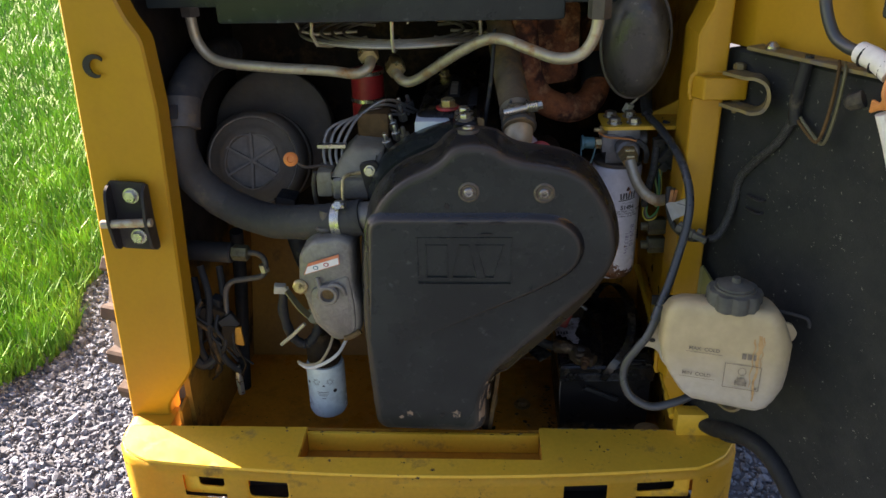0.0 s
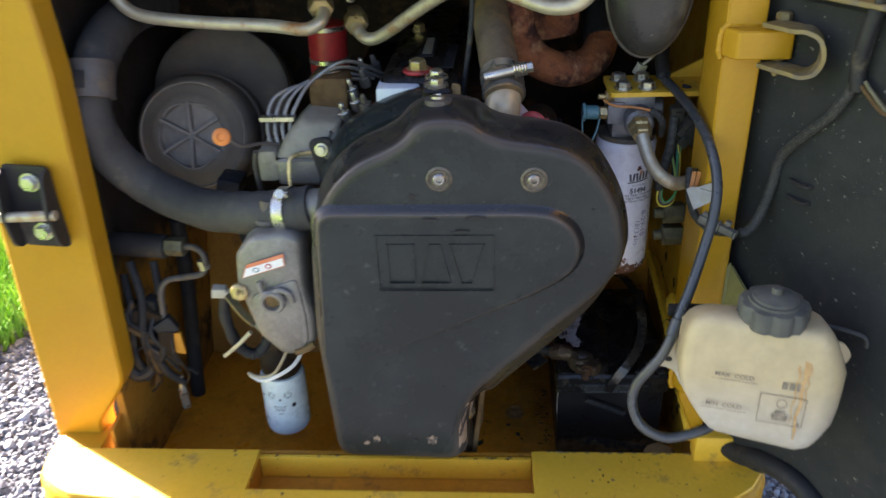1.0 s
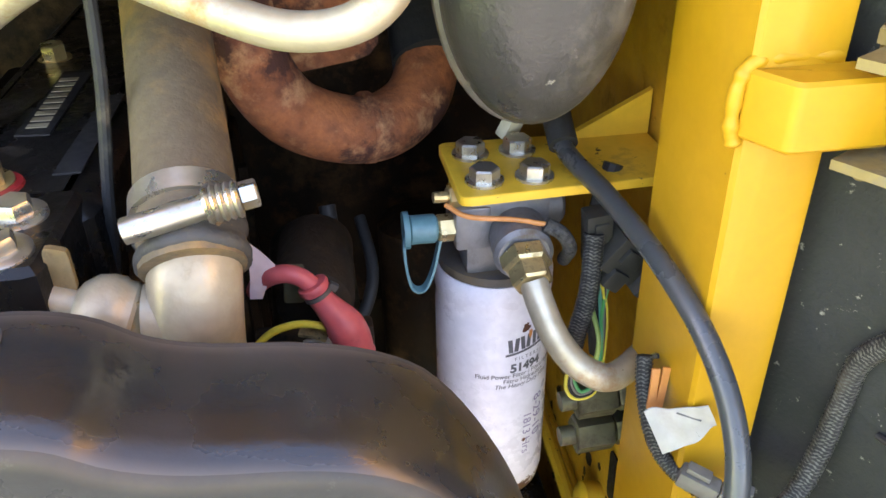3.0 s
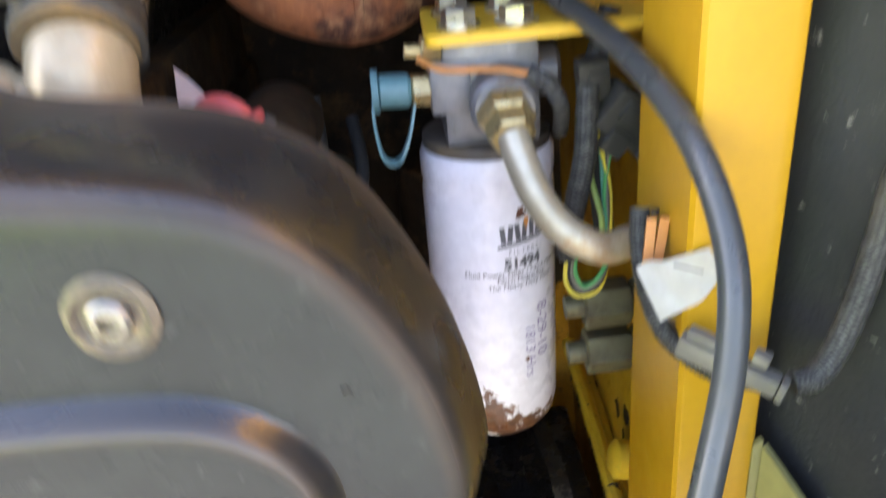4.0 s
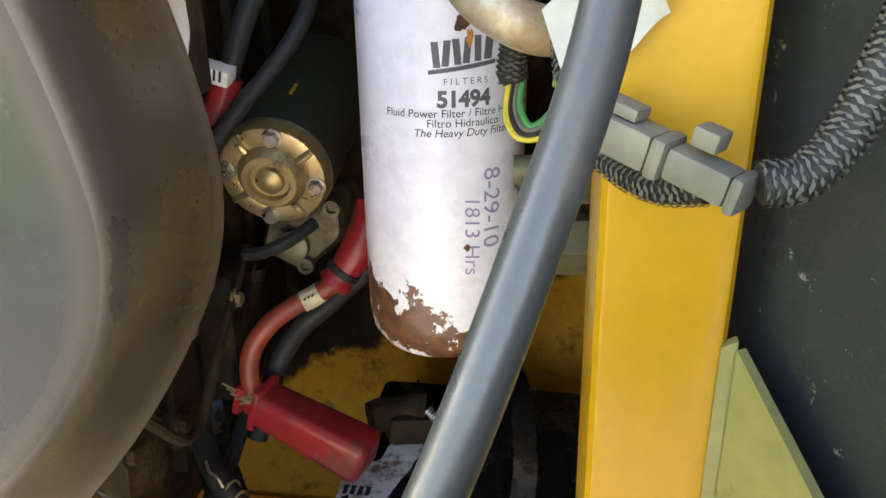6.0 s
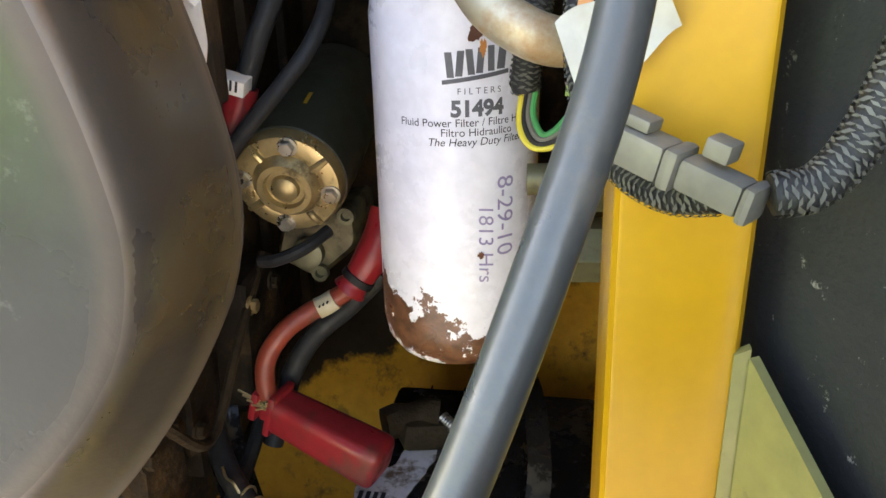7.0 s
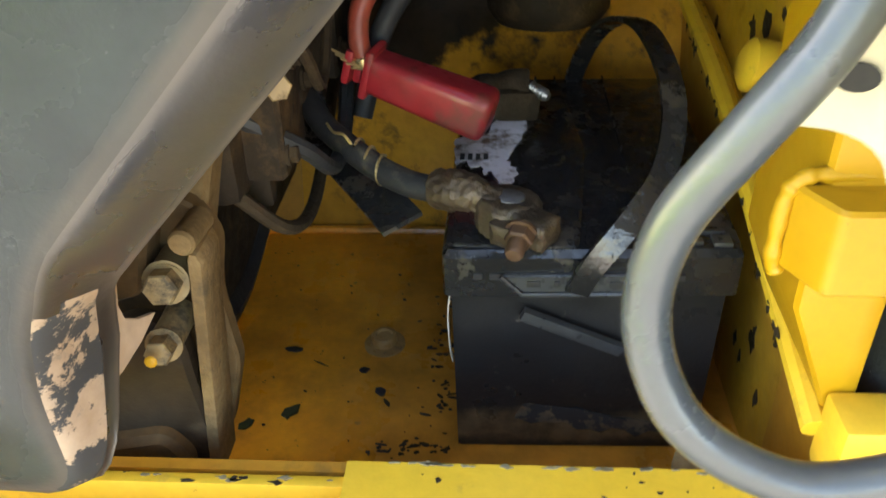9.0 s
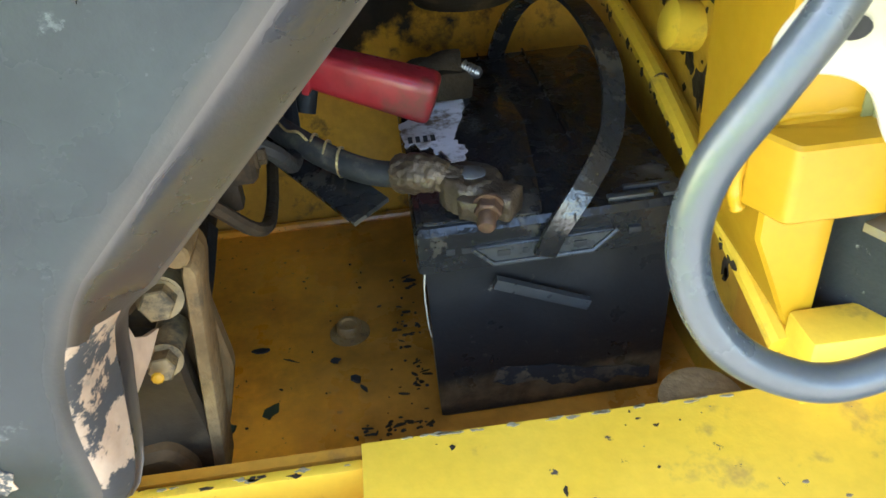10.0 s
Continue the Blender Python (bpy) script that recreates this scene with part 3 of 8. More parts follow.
part("back_wall", bm, shaded_top_wall, loader, "dirty yellow wall with shade painted dark towards its top")
bm = B()
sheet(bm, [(-0.53, 1.9005, 0.662), (0.47, 1.9005, 0.662), (0.47, 2.0, 1.52), (-0.53, 2.0, 1.52)], 0.012, (0, 1, 0))
part("firewall", bm, greasy, loader, "black sooty firewall")
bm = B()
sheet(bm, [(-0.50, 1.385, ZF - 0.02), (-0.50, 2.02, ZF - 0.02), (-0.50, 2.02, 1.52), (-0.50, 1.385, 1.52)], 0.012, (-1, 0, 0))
part("side_wall", bm, dark_top_side, loader)
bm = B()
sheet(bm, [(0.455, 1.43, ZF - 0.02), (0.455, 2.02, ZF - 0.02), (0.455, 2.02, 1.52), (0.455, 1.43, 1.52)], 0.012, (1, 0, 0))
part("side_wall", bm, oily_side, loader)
bm = B()
span(bm, (-0.60, 1.345, 1.522), (0.50, 2.9, 1.545), bev=0.004)
part("hood", bm, yellow, loader)
bm = B()
span(bm, (-0.56, 2.03, 0.28), (0.52, 2.9, 1.51), bev=0.01)
part("rear_frame", bm, yellow_worn, loader)

# bumper: a bowed front shell with lamp slots, and a top plate with a well in the middle
def bow(x):
    return 1.192 + 0.13 * (x + 0.04) ** 2


FRONT = [(-0.622, 1.375), (-0.620, 1.32), (-0.612, 1.285), (-0.595, 1.256), (-0.570, 1.238)]
FRONT += [(x, bow(x)) for x in np.linspace(-0.54, 0.46, 101)]
FRONT += [(0.492, 1.238), (0.520, 1.258), (0.542, 1.29), (0.552, 1.33), (0.554, 1.375)]
SLOTS = ((-0.47, -0.392), (-0.352, -0.272), (0.215, 0.302), (0.345, 0.445))
bm = B()
rows = []
for ins, z in ((0.03, ZT), (0.016, ZT), (0.005, ZT - 0.004), (0, ZT - 0.012), (0, ZT - 0.02), (0, ZT - 0.066), (0, 0.27)):
    ring = []
    for i, p in enumerate(FRONT):
        a, b = Vector(FRONT[max(i - 1, 0)]), Vector(FRONT[min(i + 1, len(FRONT) - 1)])
        d = (b - a).normalized()
        q = Vector(p) + Vector((-d.y, d.x)) * ins
        ring.append(bm.verts.new((q.x, q.y, z)))
    rows.append(ring)
for j, (a, b) in enumerate(zip(rows, rows[1:])):
    for i in range(len(a) - 1):
        x = (a[i].co.x + a[i + 1].co.x) / 2
        if j == 4 and any(s < x < e for s, e in SLOTS):
            continue
        bm.faces.new((a[i], a[i + 1], b[i + 1], b[i]))
bmesh.ops.solidify(bm, geom=list(bm.faces), thickness=0.008)
bumper = part("bumper", bm, yellow_worn, loader, "yellow bowed rear bumper with lamp slots", 40)


edge = [(p[0] + (0.005 if p[0] < -0.56 else -0.005 if p[0] > 0.49 else 0), p[1] + 0.006) for p in FRONT if -0.612 <= p[0] <= 0.544 and p[1] < 1.33]
bm = B()
slab(bm, edge + [(0.544, 1.337), (0.184, 1.337), (0.184, 1.246), (-0.2615, 1.246), (-0.2615, 1.333), (-0.607, 1.333)], [(0, 0), (0, 0.008), (0.0015, 0.010)], lambda u, v, h: (u, v, ZT - 0.0085 + h))
part("bumper_top", bm, yellow_worn, bumper)
bm = B()
span(bm, (-0.606, 1.3335, 0.440), (-0.531, 1.394, ZT + 0.001), bev=0.002)
part("post_base", bm, yellow, bumper)
# The recess's shade is put into the colour through yellow_inner.
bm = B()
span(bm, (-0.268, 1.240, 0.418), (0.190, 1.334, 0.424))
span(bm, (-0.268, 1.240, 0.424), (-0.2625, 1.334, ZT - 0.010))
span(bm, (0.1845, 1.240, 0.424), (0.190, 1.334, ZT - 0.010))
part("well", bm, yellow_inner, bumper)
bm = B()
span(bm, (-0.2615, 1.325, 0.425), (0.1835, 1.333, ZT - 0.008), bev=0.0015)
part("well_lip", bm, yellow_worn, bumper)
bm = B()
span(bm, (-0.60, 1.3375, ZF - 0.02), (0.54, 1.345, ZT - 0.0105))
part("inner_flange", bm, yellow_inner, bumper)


def holed_plate(bm, lo, hi, hole, r, put, depth):
    """A plate lo to hi with a rounded hole (u0, v0, u1, v1) through it."""
    inner = ccw(rounded([(hole[0], hole[1]), (hole[2], hole[1]), (hole[2], hole[3]), (hole[0], hole[3])], r, 5))
    cu, cv = (hole[0] + hole[2]) / 2, (hole[1] + hole[3]) / 2
    outer = []
    for p in inner:
        d = Vector((p[0] - cu, p[1] - cv))
        k = min(((hi[0] - cu) if d.x > 0 else (lo[0] - cu)) / d.x if abs(d.x) > 1e-6 else 1e9, ((hi[1] - cv) if d.y > 0 else (lo[1] - cv)) / d.y if abs(d.y) > 1e-6 else 1e9)
        outer.append((cu + d.x * k, cv + d.y * k))
    loops = [[bm.verts.new(put(p[0], p[1], h)) for p in pts] for pts, h in ((outer, 0), (outer, depth), (inner, depth), (inner, 0))]
    ring_faces(bm, loops + [loops[0]], caps=False)


for k, (s, e) in enumerate(SLOTS):
    wide = (s - 0.004, ZT - 0.070, e + 0.004, ZT - 0.016)
    hole = {0: (s + 0.024, ZT - 0.052, e - 0.005, ZT - 0.024), 3: (s + 0.005, ZT - 0.052, e - 0.024, ZT - 0.024)}.get(k, (s + 0.003, ZT - 0.063, e - 0.003, ZT - 0.023))
    back = 0.016 if k in (0, 3) else 0.0095
    bm = B()
    holed_plate(bm, wide[:2], wide[2:], hole, 0.009, lambda u, v, h: (u, bow(u) + back - h, v), 0.003)
    part("slot_plate", bm, yellow_worn, bumper)
# Black sheets added behind the slots to stand in for the darkness inside.
for s, e in SLOTS:
    bm = B()
    span(bm, (s - 0.01, bow(s) + 0.05, ZT - 0.075), (e + 0.01, bow(s) + 0.055, ZT - 0.012))
    span(bm, (s - 0.01, bow(s) + 0.012, ZT - 0.080), (e + 0.01, bow(s) + 0.05, ZT - 0.075))
    part("slot_dark_sheet", bm, black_metal, bumper)

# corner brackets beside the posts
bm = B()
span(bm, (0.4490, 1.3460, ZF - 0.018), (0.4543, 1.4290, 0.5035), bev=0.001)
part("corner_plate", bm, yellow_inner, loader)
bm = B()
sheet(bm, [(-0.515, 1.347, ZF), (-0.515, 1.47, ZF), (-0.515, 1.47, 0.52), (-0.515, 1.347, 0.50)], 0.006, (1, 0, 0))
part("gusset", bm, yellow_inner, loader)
bm = B()
tube(bm, [(0.436, 1.345, 0.500), (0.436, 1.45, 0.530), (0.437, 1.60, 0.572), (0.437, 1.78, 0.60)], 0.008, 10, 6)
tube(bm, [(0.449, 1.349, 0.485), (0.449, 1.45, 0.515), (0.449, 1.60, 0.56), (0.449, 1.78, 0.59)], 0.007, 10, 6)
part("weld_rail", bm, yellow_worn, loader)
bm = B()
lathe(bm, [(0.0, 0), (0.018, 0.0), (0.018, 0.022), (0.012, 0.026), (0.004, 0.026)], (0.455, 1.56, 0.615), (-1, 0, 0.2), 16)
part("boss", bm, yellow_worn, loader)
bm = B()
lathe(bm, [(0.026, 0), (0.026, 0.004), (0.02, 0.006), (0.01, 0.006)], (0.391, 1.343, 0.4625), (0, -0.05, 1), 24)
part("ring_plate", bm, tan_dust, loader)
bm = B()
slab(bm, rounded([(1.505, 0.640), (1.545, 0.640), (1.548, 0.700), (1.492, 0.700), (1.492, 0.654)], 0.008, 3), [(0, 0), (0, 0.0012)], lambda u, v, h: (0.4546 - h, u, v))
part("wall_hole", bm, ink_dark, loader, "dark cut-out in the side wall")
bm = B()
lathe(bm, [(0.0185, 0), (0.0185, 0.0016), (0.016, 0.003), (0.010, 0.003)], (0.166, 1.585, ZF), (0, 0, 1), 24)
lathe(bm, [(0.0118, 0.003), (0.0118, 0.010), (0.0105, 0.0118), (0.0075, 0.0118), (0.0070, 0.0095), (0.001, 0.0095)], (0.166, 1.585, ZF), (0, 0, 1), 12)
part("floor_bolt", bm, mat("oily_orange_bolt", (0.46, 0.26, 0.085), (0.26, 0.14, 0.045), 50.0, 0.35, bump=0.3, dirt=(0.03, 0.02, 0.012), dirt_scale=60, dirt_at=0.6), loader, "greasy bolt head on the floor")
bm = B()
tube(bm, [(-0.20, 1.772, ZF + 0.002), (0.05, 1.774, ZF + 0.003), (0.45, 1.772, ZF + 0.002)], 0.005, 8, 8)
part("floor_seam", bm, floor_paint, loader)

# paint chips along the rail, the side wall and the bumper's edges
random.seed(31)


def flake(name, owner, put, u, v, r, tall=1.0, material=None):
    bm = B()
    ring = [(u + r * random.uniform(0.4, 1.4) * math.cos(a), v + r * tall * random.uniform(0.4, 1.4) * math.sin(a)) for a in np.linspace(0, 6.283, 9, endpoint=False)]
    slab(bm, ring, [(0, 0), (0.0001, 0.0005)], put)
    part(name, bm, material or grime, owner)


wall_put = lambda u, v, h: (0.4547 - h, u, v)
for i in range(44):
    y = random.uniform(1.44, 1.74)
    z = 0.525 + (y - 1.45) * 0.30 + random.choice((-0.028, -0.03, 0.03)) + random.uniform(-0.012, 0.012) if i < 36 else random.uniform(0.37, 0.47)
    flake("paint_chip", right_post, wall_put, y, z, 0.0015 + 0.006 * random.random() ** 2, random.uniform(0.6, 2.2))
rail_put = lambda u, v, h: (0.4282 - h, u, v)
for i in range(30):
    y = random.uniform(1.40, 1.74)
    z = float(np.interp(y, (1.345, 1.45, 1.60, 1.78), (0.500, 0.530, 0.572, 0.600))) + random.uniform(-0.003, 0.003)
    flake("paint_chip", loader, rail_put, y, z, 0.0012 + 0.0032 * random.random() ** 2, random.uniform(0.5, 1.1))
for i in range(18):
    flake("paint_chip", loader, wall_put, random.uniform(1.47, 1.60), random.uniform(0.555, 0.665), 0.0012 + 0.008 * random.random() ** 3, random.uniform(0.8, 2.4))
top_put = lambda u, v, h: (u, v, ZT + 0.0017 + h)
for i in range(34):
    x = random.uniform(0.20, 0.50) if i < 24 else random.uniform(-0.5, -0.28)
    y = 1.333 - abs(random.gauss(0, 0.010)) if i % 2 else random.uniform(1.235, 1.33)
    flake("paint_chip", bumper, top_put, x, y, 0.0005 + 0.0022 * random.random() ** 3, random.uniform(0.5, 1.2), grime if i % 2 else mat("bare_brown_steel", (0.20, 0.14, 0.09), (0.12, 0.09, 0.06), 60.0, 0.7, bump=0.2))

bare_grey = mat("bare_grey_primer", (0.30, 0.24, 0.13), (0.20, 0.155, 0.08), 50.0, 0.8, bump=0.2, spec=0.1)
for i in range(26):      # paint rubbed to grey along the top's inner edge
    x = random.uniform(0.20, 0.44)
    flake("worn_spot", bumper, top_put, x, 1.3350 - 0.0025 * random.random() ** 2, 0.0018 + 0.0028 * random.random(), random.uniform(0.2, 0.4), bare_grey)
lip_put = lambda u, v, h: (u, v, ZT - 0.0079 + h)
for i in range(14):
    flake("worn_spot", bumper, lip_put, random.choice((random.uniform(0.10, 0.18), random.uniform(-0.25, 0.18))), random.uniform(1.3265, 1.3315), 0.0015 + 0.003 * random.random(), random.uniform(0.3, 0.6), bare_grey if i % 3 else grime)
for x, y, r, st in ((0.292, 1.283, 0.0022, 2.0), (0.298, 1.270, 0.0030, 0.8), (0.286, 1.274, 0.0016, 1.0), (0.336, 1.262, 0.0016, 1.5), (0.262, 1.246, 0.0018, 0.6), (0.345, 1.290, 0.0014, 1.0)):
    flake("paint_chip", bumper, top_put, x, y, r * 0.7, st, grime)
for y, z, r, st in ((1.545, 0.575, 0.009, 2.2), (1.600, 0.632, 0.008, 1.4), (1.50, 0.560, 0.006, 1.8), (1.475, 0.515, 0.006, 2.4), (1.46, 0.47, 0.005, 2.6), (1.50, 0.43, 0.006, 1.8), (1.47, 0.40, 0.004, 2.0), (1.57, 0.590, 0.010, 1.2), (1.63, 0.62, 0.006, 2.0)):
    flake("paint_chip", loader, wall_put, y, z, r, st)

# latch striker on the left post
striker = thing("door_striker", (-0.52, 1.34, 0.915), "black steel door striker with a worn bar, bolted to the post", "latch")
bm = B()
slab(bm, rounded([(-0.556, 0.855), (-0.488, 0.850), (-0.492, 0.975), (-0.558, 0.980)], 0.008, 3), [(0, 0), (0, 0.004)], facing(1.3445))
part("plate", bm, black_metal, striker)
for x in (-0.556, -0.492):
    bm = B()
    slab(bm, rounded([(1.343, 0.852), (1.343, 0.978), (1.318, 0.968), (1.308, 0.915), (1.318, 0.862)], 0.012, 3), [(0, 0), (0, 0.005)], lambda u, v, h, x=x: (x - 0.0025 + h, u, v))
    part("flange", bm, black_metal, striker)
bm = B()
cyl(bm, (-0.572, 1.318, 0.909), (-0.484, 1.318, 0.912), 0.0075, bev=0.001)
part("bar", bm, tube_metal, striker, "worn bright striker bar")
for z in (0.953, 0.877):
    bm = B()
    hexnut(bm, (-0.521, 1.340, z), (0, -1, 0), 0.011, 0.008, 0.014)
    part("bolt", bm, zinc, striker)

# rear wheel
wheel = thing("rear_wheel", (-0.70, 2.08, 0.0), "dusty lugged rear tyre behind the post", "wheel")
bm = B()
lathe(bm, [(0.22, -0.10), (0.36, -0.12), (0.385, -0.09), (0.39, 0), (0.385, 0.09), (0.36, 0.12), (0.22, 0.10)], (-0.70, 2.08, 0.40), (1, 0, 0), 48)
tyre = part("tyre", bm, tyre_m, wheel)
for i in range(22):
    a = 2 * math.pi * i / 22
    for side in (-1, 1):
        b = a + (0.14 if side > 0 else 0)
        bm = B()
        box(bm, (-0.70 + side * 0.065, 2.08 + 0.392 * math.cos(b), 0.40 + 0.392 * math.sin(b)), (0.125, 0.036, 0.04), (math.degrees(b) - 90, 0, side * 18), bev=0.006, seg=1)
        part("lug", bm, tyre_m, tyre)
bm = B()
lathe(bm, [(0.03, -0.05), (0.15, -0.05), (0.20, -0.09), (0.22, -0.10), (0.22, 0.10), (0.20, 0.09), (0.15, 0.03), (0.03, 0.03)], (-0.70, 2.08, 0.40), (1, 0, 0), 32)
part("rim", bm, yellow, wheel)

# ---- the open rear door, swung out on the right ----
DO, DD = Vector((0.487, 1.333, 0)), Vector((0.490, -0.872, 0))
DN = Vector((-0.872, -0.490, 0))       # out of its inner face


def on_door(s, z, off=0.0):
    p = DO + DD * s + DN * off
    return (p.x, p.y, z)


def door_put(lift):
    return lambda u, v, h: on_door(u, v, lift + h)


door = thing("rear_door", on_door(0.0, 0.3), "opened yellow engine door lined with black insulation", "door")
D_OUT = [(-0.055, 1.50), (-0.055, 0.484), (0.05, 0.484), (0.15, 0.54), (0.21, 0.49), (0.28, 0.39), (0.34, 0.33), (0.95, 0.33), (0.95, 1.50)]
bm = B()
slab(bm, rounded(D_OUT, 0.02, 3), [(0, 0), (0, 0.02)], door_put(-0.045))
part("outer_skin", bm, yellow, door)
D_IN = [(-0.061, 1.185), (-0.061, 0.488), (0.055, 0.488), (0.153, 0.546), (0.215, 0.495), (0.285, 0.396), (0.345, 0.337), (0.94, 0.337), (0.94, 1.185)]
bm = B()
slab(bm, rounded(D_IN, 0.02, 3), [(0, 0), (0, 0.022), (0.004, 0.026)], door_put(-0.024))
part("inner_panel", bm, door_black, door, "black sound-deadening panel")
bm = B()
tube(bm, [on_door(-0.01, 0.50, 0.0), on_door(0.03, 0.505, 0.002), on_door(0.08, 0.53, 0.004), on_door(0.15, 0.54, 0.006), on_door(0.215, 0.495, 0.006), on_door(0.285, 0.395, 0.006), on_door(0.345, 0.338, 0.006)], 0.016, 12, 6)
part("edge_seal", bm, rubber_black, door, "dusty black rubber edge seal")
bm = B()
slab(bm, [(-0.100, 1.1865), (0.95, 1.1865), (0.95, 1.50), (-0.100, 1.50)], [(0, 0), (0, 0.012)], door_put(-0.024))
part("upper_panel", bm, yellow, door)
bm = B()
slab(bm, rounded([(0.0, 1.190), (0.95, 1.190), (0.95, 1.196), (0.0, 1.196)], 0.002, 1), [(0, 0), (0, 0.030), (0.001, 0.031)], door_put(-0.011))
part("flange", bm, worn_strap, door)
bm = B()
lathe(bm, [(0.002, -0.004), (0.010, -0.004), (0.010, 0.0), (0.004, 0.006), (0.001, 0.006)], on_door(0.035, 1.20, 0.005), (0, 0, 1), 14)
part("flange_bolt", bm, zinc, door)
# U-shaped hinge straps round the hinge blocks
for zc, dz0, xs, xe, ye, xp in ((1.130, 0.0245, 0.456, 0.497, 1.278, 0.470), (0.622, 0.030, 0.470, 0.520, 1.245, 0.498)):
    bm = B()
    arm = [(xs, 1.336, 1.0), ((xs + xe) / 2 - 0.004, (1.336 + ye) / 2, 1.0), (xe - 0.013, ye + 0.014, 0.98), (xe - 0.004, ye + 0.005, 0.72), (xe, ye, 0.25)]
    strap(bm, [(x, y, zc + dz0 * k) for x, y, k in arm] + [(x, y, zc - dz0 * k) for x, y, k in reversed(arm)], 0.034, 0.005, (0.3, 1, 0), 6)
    h = part("hinge_strap", bm, worn_strap, door, "worn U-shaped hinge strap")
    bm = B()
    cyl(bm, (xp, 1.341, zc - dz0 - 0.012), (xp, 1.341, zc + dz0 + 0.012), 0.007, seg=14)
    hexnut(bm, (xp, 1.341, zc + dz0 + 0.003), (0, 0, 1), 0.0095, 0.008)
    hexnut(bm, (xp, 1.341, zc - dz0 - 0.003), (0, 0, -1), 0.0095, 0.008, 0, 0.004)
    part("hinge_pin", bm, worn_strap, h)
bm = B()
sheet(bm, [(0.457, 1.348, 0.813), (0.520, 1.236, 0.716), (0.520, 1.236, 0.64), (0.457, 1.348, 0.64)], 0.004, (0.87, 0.49, 0))
sheet(bm, [(0.452, 1.349, 0.813), (0.4575, 1.349, 0.816), (0.4575, 1.349, 0.64), (0.452, 1.349, 0.64)], 0.004, (0, 1, 0))
part("stay_bracket", bm, mat("olive_plated_sheet", (0.30, 0.285, 0.10), (0.22, 0.21, 0.08), 14.0, 0.5, 0.2, bump=0.1, dirt=(0.12, 0.11, 0.06), dirt_scale=24, dirt_at=0.64), door, "olive-plated triangular bracket")
# ---- belt cover: a moulded black shell over the front of the engine ----
cover = thing("belt_cover", (0.05, 1.32, 0.50), "large black moulded plastic belt cover with scuffed edges", "engine cover")


def cover_put(u, v, h):
    return (u, 1.322 + (0.99 - v) * 0.05 - h, v)


C_OUT = [(-0.121, 0.511), (0.077, 0.509), (0.079, 0.600), (0.107, 0.637), (0.202, 0.738), (0.268, 0.812), (0.2955, 0.872), (0.291, 0.915), (0.2785, 0.960), (0.246, 1.012), (0.203, 1.036), (0.124, 1.045), (0.092, 1.072), (0.030, 1.072), (0.004, 1.038), (-0.055, 1.014), (-0.098, 0.968), (-0.121, 0.90), (-0.131, 0.75)]
C_OUT = rounded(C_OUT, 0.034, 6)
C_PROF = [(-0.001, 0.0), (-0.0065, 0.001), (-0.0065, 0.004), (-0.005, 0.008), (-0.0035, 0.020), (-0.001, 0.036), (0.0020, 0.052), (0.0048, 0.0622), (0.0080, 0.0672), (0.0118, 0.0698), (0.0160, 0.0711), (0.022, 0.0715)]


def shell_put(u, v, h):
    """The shell is deep on top and on the left, shallow along its right flank and shallowest on the lower slope."""
    w = min(max((u - 0.02) / 0.10, 0.0), 1.0) * min(max((1.02 - v) / 0.08, 0.0), 1.0)
    k = min(max((0.85 - v) / 0.08, 0.0), 1.0) * min(max((v - 0.60) / 0.04, 0.0), 1.0)
    cut = min(max((0.578 - v) / 0.06, 0.0), 1.0) * min(max(u / 0.05, 0.0), 1.0)      # the leg's foot is cut back
    lean = 0.012 * k * min(max((u - 0.05) / 0.06, 0.0), 1.0) * min(max(h / 0.066, 0.0), 1.0)
    return cover_put(u - 0.747 * lean, v + 0.665 * lean, h + ((0.027 + 0.026 * k) * w + 0.040 * cut) * (1 - h / 0.0715))


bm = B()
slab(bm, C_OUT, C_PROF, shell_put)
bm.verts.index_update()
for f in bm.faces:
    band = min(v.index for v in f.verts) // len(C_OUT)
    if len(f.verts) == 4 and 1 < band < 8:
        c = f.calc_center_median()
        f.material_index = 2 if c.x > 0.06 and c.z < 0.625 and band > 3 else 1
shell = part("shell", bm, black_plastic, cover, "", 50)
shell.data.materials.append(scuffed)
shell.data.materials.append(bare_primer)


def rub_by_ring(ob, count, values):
    """Writes each ring's rub strength, for wear and painted highlight, on a lofted mesh."""
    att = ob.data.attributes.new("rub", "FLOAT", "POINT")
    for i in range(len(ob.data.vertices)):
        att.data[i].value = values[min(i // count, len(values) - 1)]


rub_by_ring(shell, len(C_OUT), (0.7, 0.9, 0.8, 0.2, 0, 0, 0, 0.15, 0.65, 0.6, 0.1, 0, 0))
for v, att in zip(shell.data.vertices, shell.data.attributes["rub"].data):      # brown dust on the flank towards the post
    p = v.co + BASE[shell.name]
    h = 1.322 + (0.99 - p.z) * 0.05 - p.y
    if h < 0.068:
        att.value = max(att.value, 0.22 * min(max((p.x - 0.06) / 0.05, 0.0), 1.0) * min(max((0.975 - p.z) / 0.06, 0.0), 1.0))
P_OUT = ccw(rounded([(-0.112, 0.958), (-0.116, 0.68), (0.06, 0.763), (0.165, 0.812), (0.226, 0.848), (0.243, 0.889), (0.233, 0.927), (0.203, 0.952), (0.165, 0.958)], 0.036, 8))
P_MID = Vector((0.05, 0.865))


def raised(p, k):
    """A place on the raised panel, whose step fades out towards its lower left."""
    low = min(max((p[1] - 0.70) / 0.16, 0.0), 1.0)
    return cover_put(p[0], p[1], 0.0708 + 0.0135 * k * low + 0.0006 * (1 - low))


